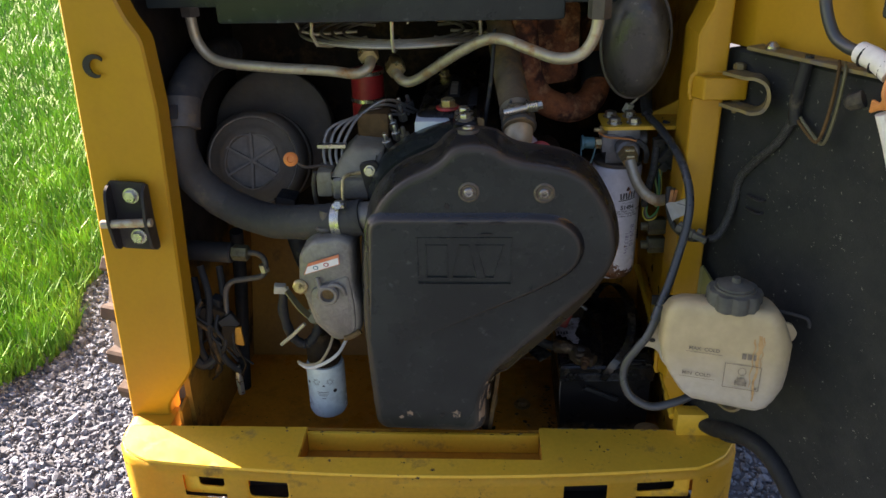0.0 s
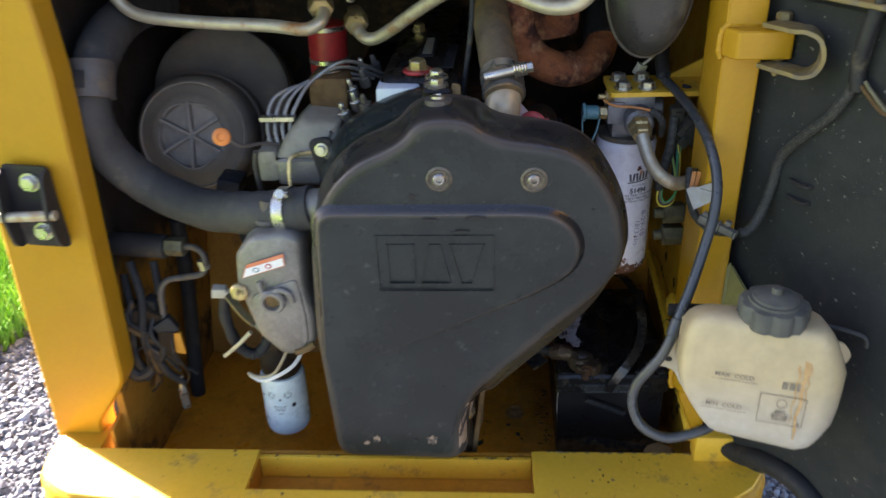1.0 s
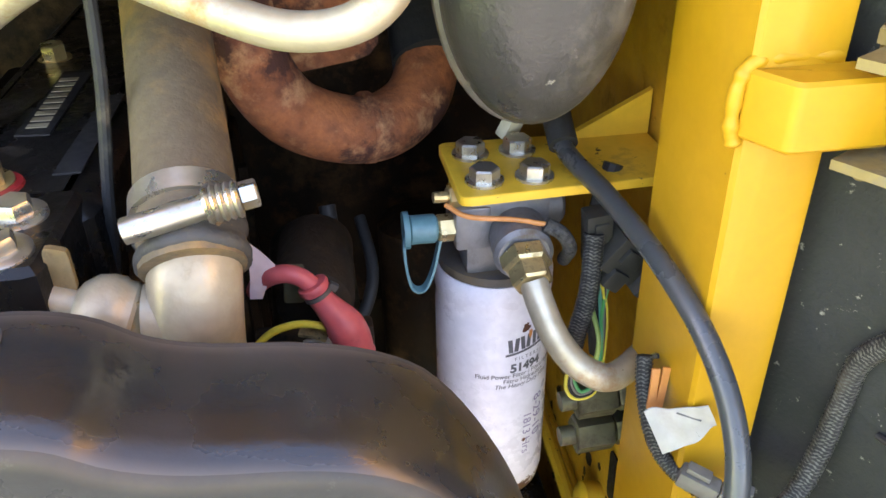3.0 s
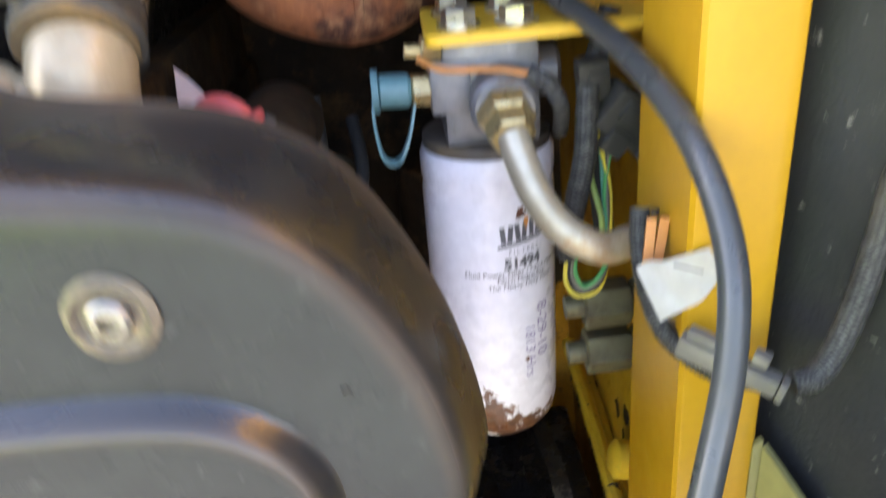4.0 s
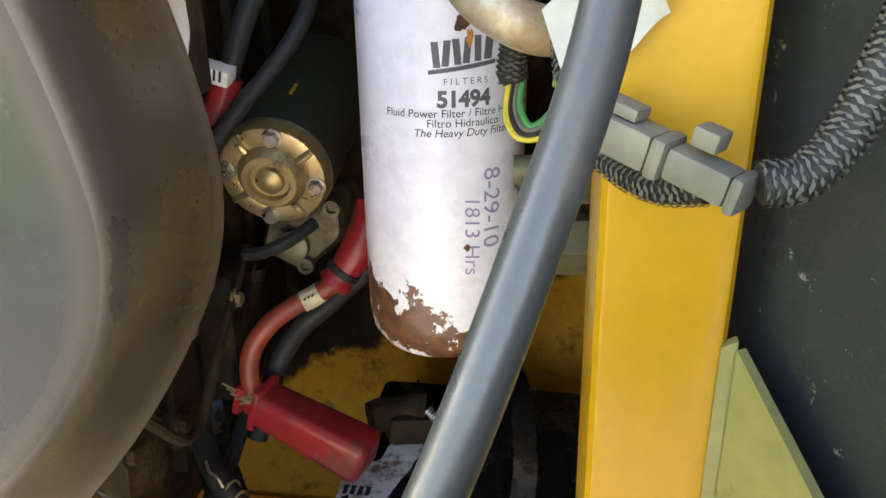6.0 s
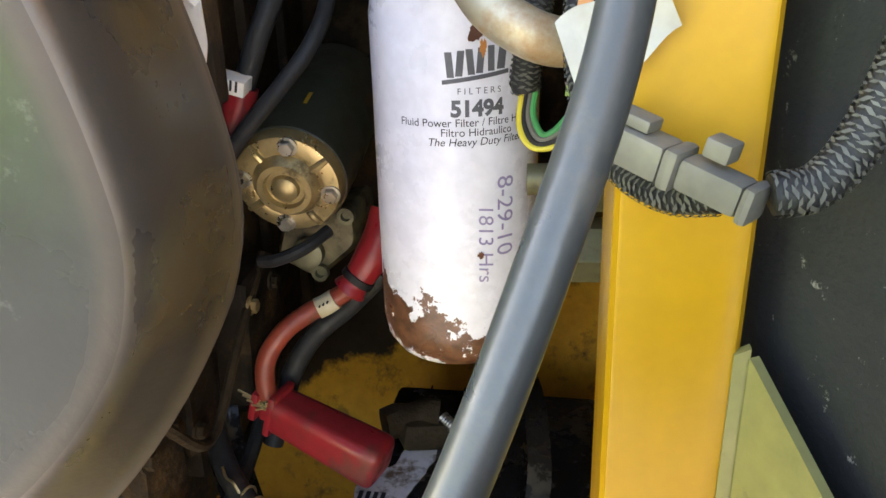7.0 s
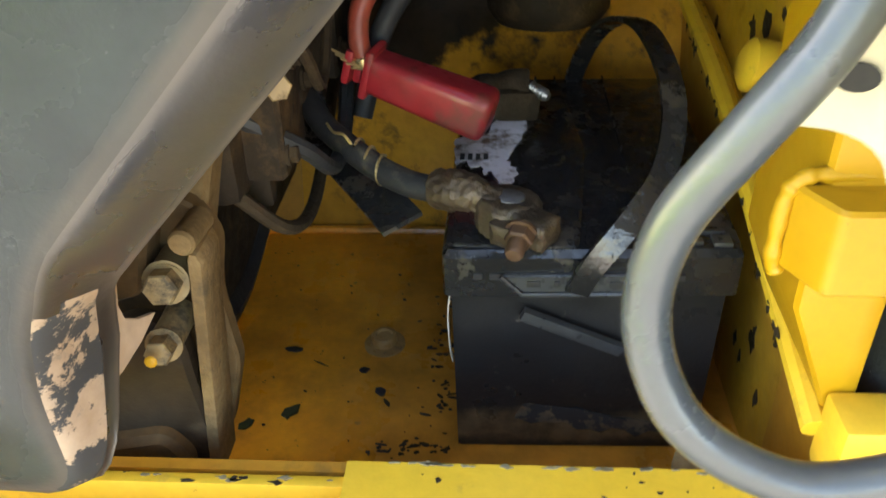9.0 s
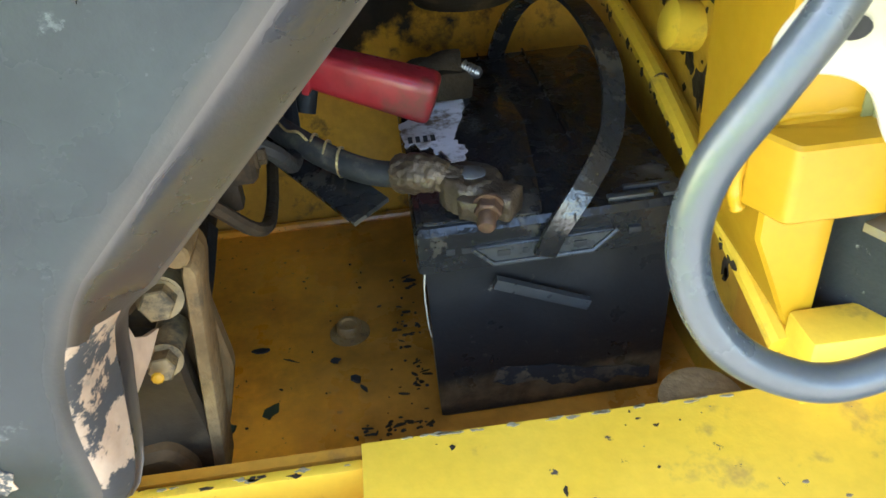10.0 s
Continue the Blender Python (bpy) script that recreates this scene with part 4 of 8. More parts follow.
def inward(d):
    """The panel's outline moved in by d, less where the step fades out."""
    return [Vector(p).lerp(q, min(max((p[1] - 0.72) / 0.12, 0.02), 1.0)) for p, q in zip(P_OUT, inset(P_OUT, d))]


bm = B()
rings = []
for d, k in ((0.0, 0.0), (0.0015, 0.05), (0.0040, 0.25), (0.0070, 0.62), (0.0095, 0.88), (0.0115, 0.97), (0.0145, 1.0), (0.0170, 1.0)):
    rings.append([bm.verts.new(raised(q, k)) for q in inward(d)])
edge_in = inward(0.0190)
for f in (0.85, 0.6, 0.3):
    rings.append([bm.verts.new(raised(P_MID + (Vector(q) - P_MID) * f, 1.0)) for q in edge_in])
ring_faces(bm, rings)
for f in bm.faces:
    f.normal_update()
    f.material_index = 1 if abs(f.normal.y) < 0.96 and f.calc_center_median().z > 0.76 else 0
panel = part("raised_panel", bm, black_plastic, cover, "", 60)
panel.data.materials.append(scuffed)
# The lighter crest is wear and also paints in the step's edge highlight.
rub_by_ring(panel, len(P_OUT), (0, 0, 0, 0.1, 0.6, 0.7, 0.15, 0, 0))
# the maker's emblem as plain outlines


def outline_bars(bm, loop, w, h0, h1):
    k = len(loop)
    for i in range(k):
        a, b = Vector(loop[i]), Vector(loop[(i + 1) % k])
        d = (b - a).normalized()
        n = Vector((-d.y, d.x)) * w / 2
        slab(bm, [a - n - d * w / 2, b - n + d * w / 2, b + n + d * w / 2, a + n - d * w / 2], [(0, h0), (0.0003, h1)], cover_put)


for loop in ([(-0.028, 0.834), (0.122, 0.834), (0.122, 0.918), (-0.028, 0.918)],
             [(-0.014, 0.846), (0.020, 0.846), (0.020, 0.905), (-0.014, 0.905)],
             [(0.027, 0.846), (0.066, 0.846), (0.054, 0.905), (0.040, 0.905)],
             [(0.080, 0.846), (0.094, 0.846), (0.110, 0.905), (0.066, 0.905)]):
    bm = B()
    outline_bars(bm, loop, 0.0022, 0.0838, 0.0858)
    part("emblem_outline", bm, black_plastic, panel, "embossed emblem in plain outlines")
for x, z in ((0.055, 0.992), (0.171, 0.990)):
    o = Vector(cover_put(x, z, 0.0715))
    bm = B()
    lathe(bm, [(0.0165, -0.001), (0.0165, 0.0015), (0.0135, 0.003), (0.011, 0.001), (0.008, 0.001)], o, (0, -1, 0), 32)
    w = part("washer", bm, mat("tan_washer", (0.15, 0.125, 0.09), (0.07, 0.06, 0.048), 70.0, 0.5, 0.3, bump=0.3, dirt=(0.22, 0.18, 0.12), dirt_scale=90, dirt_at=0.6), cover, "dirty plated washer")
    bm = B()
    lathe(bm, [(0.0078, 0.0), (0.0078, 0.004), (0.0062, 0.0055), (0.0038, 0.0055), (0.0034, 0.003)], o, (0, -1, 0), 16)
    part("bolt", bm, steel_bolt, w)
bm = B()
o = Vector((0.054, 1.300, 1.0752))
lathe(bm, [(0.017, -0.006), (0.017, 0.002), (0.012, 0.003), (0.010, 0.003)], o, (0, 0.1, 1), 24)
w = part("washer", bm, grey_iron, cover)
bm = B()
lathe(bm, [(0.0095, 0.002), (0.0095, 0.006), (0.007, 0.0075), (0.004, 0.0075), (0.0035, 0.005)], o, (0, 0.1, 1), 16)
part("bolt", bm, zinc, w)
# chipped spots where the paint has gone
random.seed(3)


def chip(x, z, r, stretch=1.0, material=bare_primer, h=0.0717, owner=cover):
    bm = B()
    ring = []
    for i in range(16):
        a = 2 * math.pi * i / 16
        q = r * (0.55 + 0.6 * random.random())
        ring.append((x + q * math.cos(a), z + q * math.sin(a) * stretch))
    slab(bm, ring, [(0, h), (0.0002, h + 0.0006)], cover_put)
    part("chip", bm, material, owner)


chip(0.030, 0.556, 0.010, 1.0)
chip(-0.055, 0.556, 0.006, 1.2)
chip(-0.07, 0.548, 0.005, 0.8)
bm = B()
slab(bm, [(1.318, 0.616), (1.333, 0.606), (1.3285, 0.590), (1.3300, 0.581), (1.3380, 0.5745), (1.3500, 0.5690), (1.3350, 0.5610), (1.3180, 0.5560), (1.300, 0.5560), (1.300, 0.6100)], [(0.0006, 0), (0, 0.0008), (0, 0.0024), (0.0006, 0.003)], lambda u, v, h: (0.0835 + h + 0.25 * (u - 1.33), u, v))
part("torn_lip", bm, mat("tan_primer", (0.40, 0.285, 0.19), (0.31, 0.215, 0.14), 22.0, 0.75, bump=0.15, dirt=(0.14, 0.09, 0.05), dirt_scale=26, dirt_at=0.66), cover, "torn tan-primed lip of the cover")
for u, v, r, st in ((0.155, 0.823, 0.0030, 0.9), (0.190, 0.872, 0.0022, 1.4), (0.245, 0.948, 0.0022, 0.8), (-0.03, 0.70, 0.0016, 1.0), (0.05, 0.66, 0.0018, 1.2), (0.222, 0.905, 0.0013, 1.0), (0.135, 0.765, 0.0015, 1.6)):
    chip(u, v, r, st, ink_dark, 0.0862 if u < 0.16 and v > 0.78 and u > 0 else 0.0717)
bm = B()
lathe(bm, [(0.004, 0), (0.004, 0.0008), (0.001, 0.0008)], cover_put(0.004, 0.553, 0.0717), (0, -1, 0), 12)
part("drain_hole", bm, ink_dark, cover)
for x, z, r, st in ((0.042, 0.942, 0.010, 0.25), (0.10, 0.945, 0.013, 0.22), (0.079, 0.925, 0.012, 0.18), (0.02, 0.968, 0.004, 1.6)):
    chip(x, z, r, st, ink_dark, 0.0866 if z < 0.95 else 0.0717)
bm = B()
slab(bm, rounded([(-0.126, 0.935), (-0.10, 1.00), (-0.03, 1.045), (0.035, 1.062), (0.06, 1.03), (0.06, 0.90), (-0.11, 0.90)], 0.03, 4), [(0, 0), (0, 0.05), (0.012, 0.07)], lambda u, v, h: (u, 1.42 - h, v))
part("rear_shroud", bm, black_plastic, cover)

# ---- engine ----
engine = thing("diesel_engine", (0.02, 1.62, ZF), "greasy black diesel engine with plated bolts", "engine")
bm = B()
span(bm, (-0.13, 1.44, 0.575), (0.115, 1.92, 0.93), bev=0.012)
span(bm, (-0.10, 1.46, 0.40), (0.05, 1.90, 0.60), bev=0.03)
block = part("block", bm, greasy, engine)
for i in range(5):
    bm = B()
    span(bm, (0.108, 1.47 + i * 0.09, 0.56), (0.124, 1.485 + i * 0.09, 0.90), bev=0.004)
    part("rib", bm, greasy, block)
# covers, lines and bolts on the block's greasy side
random.seed(5)
for y0, z0, dy, dz, tk in ((1.455, 0.585, 0.06, 0.08, 0.022), (1.53, 0.60, 0.05, 0.10, 0.018), (1.62, 0.585, 0.08, 0.11, 0.026), (1.455, 0.68, 0.07, 0.06, 0.016), (1.55, 0.73, 0.07, 0.07, 0.03)):
    bm = B()
    slab(bm, rounded([(y0, z0), (y0 + dy, z0 + random.uniform(-0.01, 0.01)), (y0 + dy, z0 + dz), (y0 + 0.01, z0 + dz)], 0.008, 2), [(0, 0), (0, tk), (0.003, tk + 0.003)], lambda u, v, h: (0.114 + h, u, v))
    plate = part("side_cover", bm, greasy, block)
    for u, v in ((0.2, 0.2), (0.8, 0.8), (0.2, 0.8)):
        bm = B()
        hexnut(bm, (0.117 + tk, y0 + dy * u, z0 + dz * v), (1, 0, 0), 0.006, 0.005, 0.008)
        part("cover_bolt", bm, dirty_bolt if random.random() < 0.3 else grime, plate)
for a, r, m in (([(0.110, 1.46, 0.63), (0.146, 1.475, 0.60), (0.155, 1.52, 0.565), (0.150, 1.60, 0.57), (0.14, 1.70, 0.62)], 0.006, rubber_black),
                ([(0.108, 1.45, 0.58), (0.130, 1.47, 0.545), (0.130, 1.54, 0.52), (0.128, 1.62, 0.54), (0.12, 1.72, 0.56)], 0.005, grime),
                ([(0.110, 1.45, 0.73), (0.150, 1.475, 0.67), (0.150, 1.53, 0.62), (0.145, 1.60, 0.655), (0.14, 1.68, 0.70)], 0.004, grime),
                ([(0.03, 1.44, 0.47), (0.04, 1.50, 0.43), (0.04, 1.58, 0.415), (0.04, 1.66, 0.43)], 0.016, rubber_black)):
    bm = B()
    tube(bm, a, r, 8, 6)
    part("side_line", bm, m, block)
bm = B()
span(bm, (-0.115, 1.425, 0.90), (0.105, 1.92, 1.0), bev=0.008)
part("head", bm, greasy, engine)
bm = B()
span(bm, (-0.040, 1.415, 0.985), (0.020, 1.47, 1.057), bev=0.005)
part("thermostat_housing", bm, silver_blue, engine, "pale blue cast housing")
bm = B()
slab(bm, rounded([(-0.038, 1.44), (0.078, 1.43), (0.088, 1.90), (-0.028, 1.91)], 0.015, 3), [(0, 0), (0, 0.062), (0.006, 0.070), (0.018, 0.074)], lambda u, v, h: (u, v, 0.995 + h))
rocker = part("rocker_cover", bm, sooty_paint, engine)
bm = B()
slab(bm, [(0.012, 1.535), (0.034, 1.533), (0.037, 1.66), (0.015, 1.662)], [(0, 0), (0, 0.0012)], lambda u, v, h: (u, v, 1.0690 + h))
dec = part("decal", bm, ink_dark, rocker, "black decal with pale bars")
for i in range(9):
    bm = B()
    y = 1.545 + i * 0.0115
    slab(bm, [(0.0165, y), (0.030, y - 0.0005), (0.030, y + 0.0065), (0.0165, y + 0.007)], [(0, 0), (0, 0.0004)], lambda u, v, h: (u, v, 1.0704 + h))
    part("pale_bar", bm, pale_casting, dec)
bm = B()
slab(bm, [(0.050, 1.47), (0.066, 1.47), (0.070, 1.60), (0.056, 1.60)], [(0, 0), (0, 0.0012)], lambda u, v, h: (u, v, 1.0690 + h))
part("grey_decal", bm, ink_dark, rocker)
for x, y, z, r in ((0.047, 1.380, 1.070, 0.0098), (0.045, 1.418, 1.070, 0.0098), (0.016, 1.462, 1.0700, 0.0125), (0.0, 1.70, 1.068, 0.010)):
    bm = B()
    if r < 0.01:
        lathe(bm, [(r * 1.6, 0), (r * 1.6, 0.0022), (r * 1.25, 0.004), (r * 1.02, 0.0042)], (x, y, z), (0, -0.12, 1), 24)
        lathe(bm, [(r, 0.003), (r, 0.0095), (r * 0.86, 0.0115), (r * 0.5, 0.012)], (x, y, z), (0, -0.12, 1), 6)
    else:
        hexnut(bm, (x, y, z), (0, -0.1, 1), r, 0.012, r * 1.3)
    part("bolt", bm, zinc if r < 0.01 else brass_zinc, engine)
bm = B()
lathe(bm, [(0.0205, -0.003), (0.0215, -0.001), (0.0205, 0.0012), (0.012, 0.0014)], (0.016, 1.460, 1.0695), (0, 0, 1), 28)
part("gasket_ring", bm, red_paint, engine)
bm = B()
slab(bm, rounded([(0.028, 1.362), (0.068, 1.362), (0.072, 1.45), (0.028, 1.45)], 0.008, 2), [(0, -0.03), (0, 0.014), (0.004, 0.018)], lambda u, v, h: (u, v, 1.052 + h))
part("lug", bm, sooty_paint, engine)
bm = B()
slab(bm, rounded([(0.066, 1.052), (0.079, 1.048), (0.079, 1.072), (0.068, 1.075)], 0.003, 2), [(0, 0), (0, 0.004)], facing(1.378))
part("tab", bm, dirty_bolt, engine)
bm = B()
tube(bm, [(0.070, 1.43, 0.965), (0.077, 1.45, 1.017), (0.083, 1.45, 1.062), (0.092, 1.46, 1.13), (0.096, 1.47, 1.20)], 0.0036, 10, 5)
part("rod", bm, rubber_black, engine)
# front mounting and belt drive under the cover
bm = B()
slab(bm, rounded([(0.0, 0.40), (0.080, 0.408), (0.092, 0.432), (0.107, 0.487), (0.103, 0.541), (0.111, 0.580), (0.098, 0.605), (0.02, 0.60)], 0.008, 3), [(0, 0), (0, 0.010), (0.002, 0.012)], facing(1.415))
mount = part("mount_plate", bm, bracket_dirt, engine, "dusty engine mount plate")
bm = B()
slab(bm, [(0.083, 0.418), (0.0925, 0.420), (0.1115, 0.583), (0.1095, 0.589), (0.1050, 0.590), (0.1030, 0.585)], [(0.0008, 0), (0, 0.0015), (0, 0.027), (0.0012, 0.029)], facing(1.402))
lathe(bm, [(0.0075, 0), (0.0075, 0.030), (0.0060, 0.032), (0.001, 0.033)], (0.1035, 1.402, 0.594), (0, -1, 0.1), 14)
part("mount_flange", bm, tan_dust, mount)
bm = B()
lathe(bm, [(0.0025, 0), (0.0036, 0.0008), (0.0025, 0.0018), (0.001, 0.002)], (0.0830, 1.3460, 0.5385), (0.1, -1, 0.25), 9)
part("paint_daub", bm, yellow, mount, "dab of yellow paint on a bolt head")
bm = B()
slab(bm, rounded([(-0.02, 0.40), (0.078, 0.405), (0.094, 0.432), (0.088, 0.50), (0.088, 0.532), (0.06, 0.545), (0.0, 0.50)], 0.014, 4), [(0, 0), (0, 0.010), (0.003, 0.014)], facing(1.388))
part("mount_web", bm, mat("greasy_mount_web", (0.050, 0.034, 0.019), (0.024, 0.016, 0.010), 11.0, 0.5, spec=0.25, bump=0.3, dirt=(0.10, 0.066, 0.032), dirt_scale=17, dirt_at=0.57, soft=0.2), mount)
bm = B()
slab(bm, rounded([(0.02, 0.418), (0.074, 0.421), (0.080, 0.440), (0.066, 0.462), (0.02, 0.452)], 0.010, 4), [(0, 0), (0.001, 0.006), (0.006, 0.010)], facing(1.374))
part("web_bulge", bm, bracket_dirt, mount)
for x, y, z, r in ((0.0860, 1.380, 0.5665, 0.0098), (0.0822, 1.366, 0.5335, 0.0078)):
    bm = B()
    hexnut(bm, (x, y, z), (0.1, -1, 0.25), r, 0.012, r * 1.35)
    cyl(bm, (x, y, z), (x, y + 0.03, z), r * 1.2, seg=14)
    part("mount_bolt", bm, dirty_bolt, mount)
bm = B()
slab(bm, rounded([(0.026, 0.530), (0.092, 0.552), (0.110, 0.620), (0.150, 0.690), (0.170, 0.740), (0.11, 0.74), (0.05, 0.62)], 0.012, 3), [(0, 0), (0, 0.022), (0.003, 0.026)], facing(1.440))
rim = part("timing_case_rim", bm, tan_dust, engine, "dusty brown casting behind the cover")
bm = B()
slab(bm, rounded([(0.034, 0.545), (0.070, 0.556), (0.088, 0.618), (0.05, 0.60)], 0.008, 3), [(0, 0), (0, 0.03), (0.003, 0.034)], facing(1.412))
part("bolt_boss", bm, bracket_dirt, rim)
for x, y, z, r in ((0.0955, 1.380, 0.6300, 0.0095), (0.148, 1.372, 0.691, 0.0105)):
    bm = B()
    hexnut(bm, (x, y, z), (0.45, -1, 0.25), r, 0.010, r * 1.5)
    cyl(bm, (x, y, z), (x, y + 0.03, z), r * 0.7, seg=12)
    part("case_bolt", bm, dirty_bolt if z < 0.65 else brass_zinc, rim)
for x, z, r in ((0.158, 0.672, 0.009),):
    bm = B()
    hexnut(bm, (x, 1.40, z), (0.4, -1, 0.2), r * 0.8, 0.008)
    part("pulley_nut", bm, dirty_bolt, engine)
for a, b, r in (((0.03, 1.44, 0.68), (0.03, 1.37, 0.68), 0.065), ((0.16, 1.44, 0.90), (0.16, 1.37, 0.90), 0.06), ((-0.08, 1.44, 0.85), (-0.08, 1.37, 0.85), 0.05)):
    bm = B()
    cyl(bm, a, b, r, bev=0.006, seg=28)
    part("pulley", bm, greasy, engine)

# ---- aluminium pump housing with a warning label, lower left ----
pump = thing("gear_pump", (-0.18, 1.33, 0.68), "dusty cast aluminium pump with a warning sticker", "pump")
A_OUT = [(-0.233, 0.862), (-0.208, 0.890), (-0.161, 0.896), (-0.139, 0.886), (-0.141, 0.803), (-0.133, 0.765), (-0.134, 0.717), (-0.150, 0.696), (-0.184, 0.694), (-0.216, 0.726), (-0.227, 0.765), (-0.238, 0.812)]
bm = B()
slab(bm, rounded(A_OUT, 0.010, 3), [(0.0, 0), (0, 0.070), (0.003, 0.076), (0.008, 0.079)], facing(1.372))
for v in bm.verts:
    v.co += noise.noise_vector(v.co * 45) * 0.0012
pb = part("housing", bm, aluminium, pump, "", 50)
# a raised lower web, a rib round the boss and the stub on top
bm = B()
slab(bm, rounded([(-0.218, 0.800), (-0.150, 0.828), (-0.143, 0.770), (-0.143, 0.722), (-0.156, 0.706), (-0.180, 0.705), (-0.208, 0.732), (-0.219, 0.768)], 0.012, 4), [(0, 0), (0.002, 0.004), (0.005, 0.0055)], facing(1.2945))
part("web", bm, aluminium, pb)
bm = B()
tube(bm, [(-0.204, 1.289, 0.822), (-0.200, 1.285, 0.808), (-0.190, 1.284, 0.806), (-0.176, 1.284, 0.812), (-0.163, 1.285, 0.806), (-0.158, 1.288, 0.790)], 0.004, 10, 6)
part("rib", bm, aluminium, pb)
bm = B()
lathe(bm, [(0.019, -0.004), (0.019, 0.006), (0.016, 0.010), (0.012, 0.010), (0.0105, 0.002), (0.002, 0.002)], (-0.187, 1.288, 0.793), (0, -1, 0), 24)
part("boss", bm, aluminium, pump)
bm = B()
lathe(bm, [(0.010, 0), (0.010, 0.001), (0.001, 0.001)], (-0.187, 1.2855, 0.793), (0, -1, 0), 16)
part("boss_hole", bm, tan_dust, pump)
bm = B()
tube(bm, [(-0.190, 1.335, 0.875), (-0.190, 1.330, 0.90), (-0.186, 1.335, 0.925)], 0.013, 16, 4)
lathe(bm, [(0.016, -0.004), (0.018, 0), (0.016, 0.004)], (-0.190, 1.330, 0.898), (0, 0, 1), 18)
part("outlet_stub", bm, grey_iron, pump)
bm = B()
lathe(bm, [(0.011, 0), (0.0135, 0.003), (0.0135, 0.010), (0.010, 0.013), (0.003, 0.0135)], (-0.234, 1.300, 0.803), (-0.1, -1, 0.1), 8)
part("bolt", bm, brass_zinc, pump)
bm = B()
tube(bm, [(-0.165, 1.291, 0.702), (-0.150, 1.290, 0.708), (-0.137, 1.292, 0.716)], 0.005, 8, 4)
part("cast_lip", bm, tan_dust, pb)
LAB = [(-0.2255, 0.8285), (-0.163, 0.8485), (-0.1635, 0.8670), (-0.2165, 0.8500)]
lab_put = lambda u, v, h: (u, 1.2885 - h, v)
bm = B()
slab(bm, LAB, [(0, 0), (0, 0.001)], lab_put)
lab = part("warning_label", bm, mat("orange_red_print", (0.62, 0.16, 0.06), (0.70, 0.25, 0.12), 40.0, 0.5, bump=0.05), pump, "white label in an orange frame")
bm = B()
slab(bm, [(-0.2235, 0.8300), (-0.1645, 0.8493), (-0.1648, 0.8610), (-0.2180, 0.8440)], [(0, 0.0012), (0, 0.0015)], lab_put)
part("white_field", bm, white_tape, lab)
for c, m in ((-0.204, teal_cap), (-0.186, red_paint)):
    zc = 0.8425 + (c + 0.204) * 0.32
    ring = [(c + 0.0048 * math.cos(a), zc + 0.0038 * math.sin(a)) for a in np.linspace(0, 6.283, 14, endpoint=False)]
    bm = B()
    slab(bm, ring, [(0, 0.0016), (0, 0.0019)], lab_put)
    part("pictogram_dot", bm, m, lab)
    bm = B()
    slab(bm, [(c + 0.0030 * math.cos(a), zc + 0.0022 * math.sin(a)) for a in np.linspace(0, 6.283, 12, endpoint=False)], [(0, 0.0020), (0, 0.0022)], lab_put)
    part("pictogram_field", bm, white_tape, lab)

# engine oil filter below the pump
OX, OY, OZ = -0.242, 1.45, 0.430
oil = thing("oil_filter", (OX, OY, OZ), "pale blue-white spin-on oil filter with small print", "oil filter")
bm = B()
lathe(bm, [(0.001, 0.0), (0.026, 0.001), (0.034, 0.005), (0.0385, 0.014), (0.0385, 0.115), (0.036, 0.122), (0.02, 0.123)], (OX, OY, OZ), (0, 0, 1), 40)
part("canister", bm, oil_white, oil)


def on_oil(u, v):
    a = u / 0.0387
    return (OX + 0.0388 * math.sin(a), OY - 0.0388 * math.cos(a), OZ + v)


bm = B()
lay(bm, bars((-0.012, 0.070, 0.010, 0.0712), (-0.012, 0.066, 0.010, 0.067), (-0.010, 0.062, 0.008, 0.063), (-0.004, 0.055, 0.004, 0.0562), (-0.037, 0.085, -0.030, 0.090)), on_oil)
lay(bm, ([(-0.0015, 0.084), (0.0045, 0.084), (0.0015, 0.089)], [(0, 1, 2)]), on_oil)
for c in (-0.013, 0.015):
    for k in range(6):
        a = k * 1.047 + 0.3
        q = (c + 0.0055 * math.cos(a), 0.094 + 0.0055 * math.sin(a))
        ring = [(q[0] + 0.0022 * math.cos(b), q[1] + 0.0022 * math.sin(b)) for b in np.linspace(0, 6.283, 8, endpoint=False)]
        inn = [(q[0] + 0.0015 * math.cos(b), q[1] + 0.0015 * math.sin(b)) for b in np.linspace(0, 6.283, 8, endpoint=False)]
        lay(bm, (ring + inn, [(i, (i + 1) % 8, 8 + (i + 1) % 8, 8 + i) for i in range(8)]), on_oil)
part("print", bm, ink_dark, oil)
bm = B()
lay(bm, ([(0.024 + 0.0042 * math.cos(a), 0.071 + 0.0042 * math.sin(a)) for a in np.linspace(0, 6.283, 14, endpoint=False)], [tuple(range(14))]), on_oil)
part("black_spot", bm, ink_dark, oil)
bm = B()
lathe(bm, [(0.03, 0.12), (0.034, 0.13), (0.034, 0.16), (0.028, 0.17), (0.02, 0.19)], (OX, OY, OZ), (0, 0, 1), 24)
part("mount", bm, greasy, oil)
bm = B()
lathe(bm, [(0.008, 0.0), (0.015, 0.001), (0.017, 0.005), (0.015, 0.010), (0.009, 0.011)], (-0.232, 1.375, 0.700), (-0.2, -0.8, 0.5), 20)
part("ring_fitting", bm, olive, oil, "olive plated ring fitting")
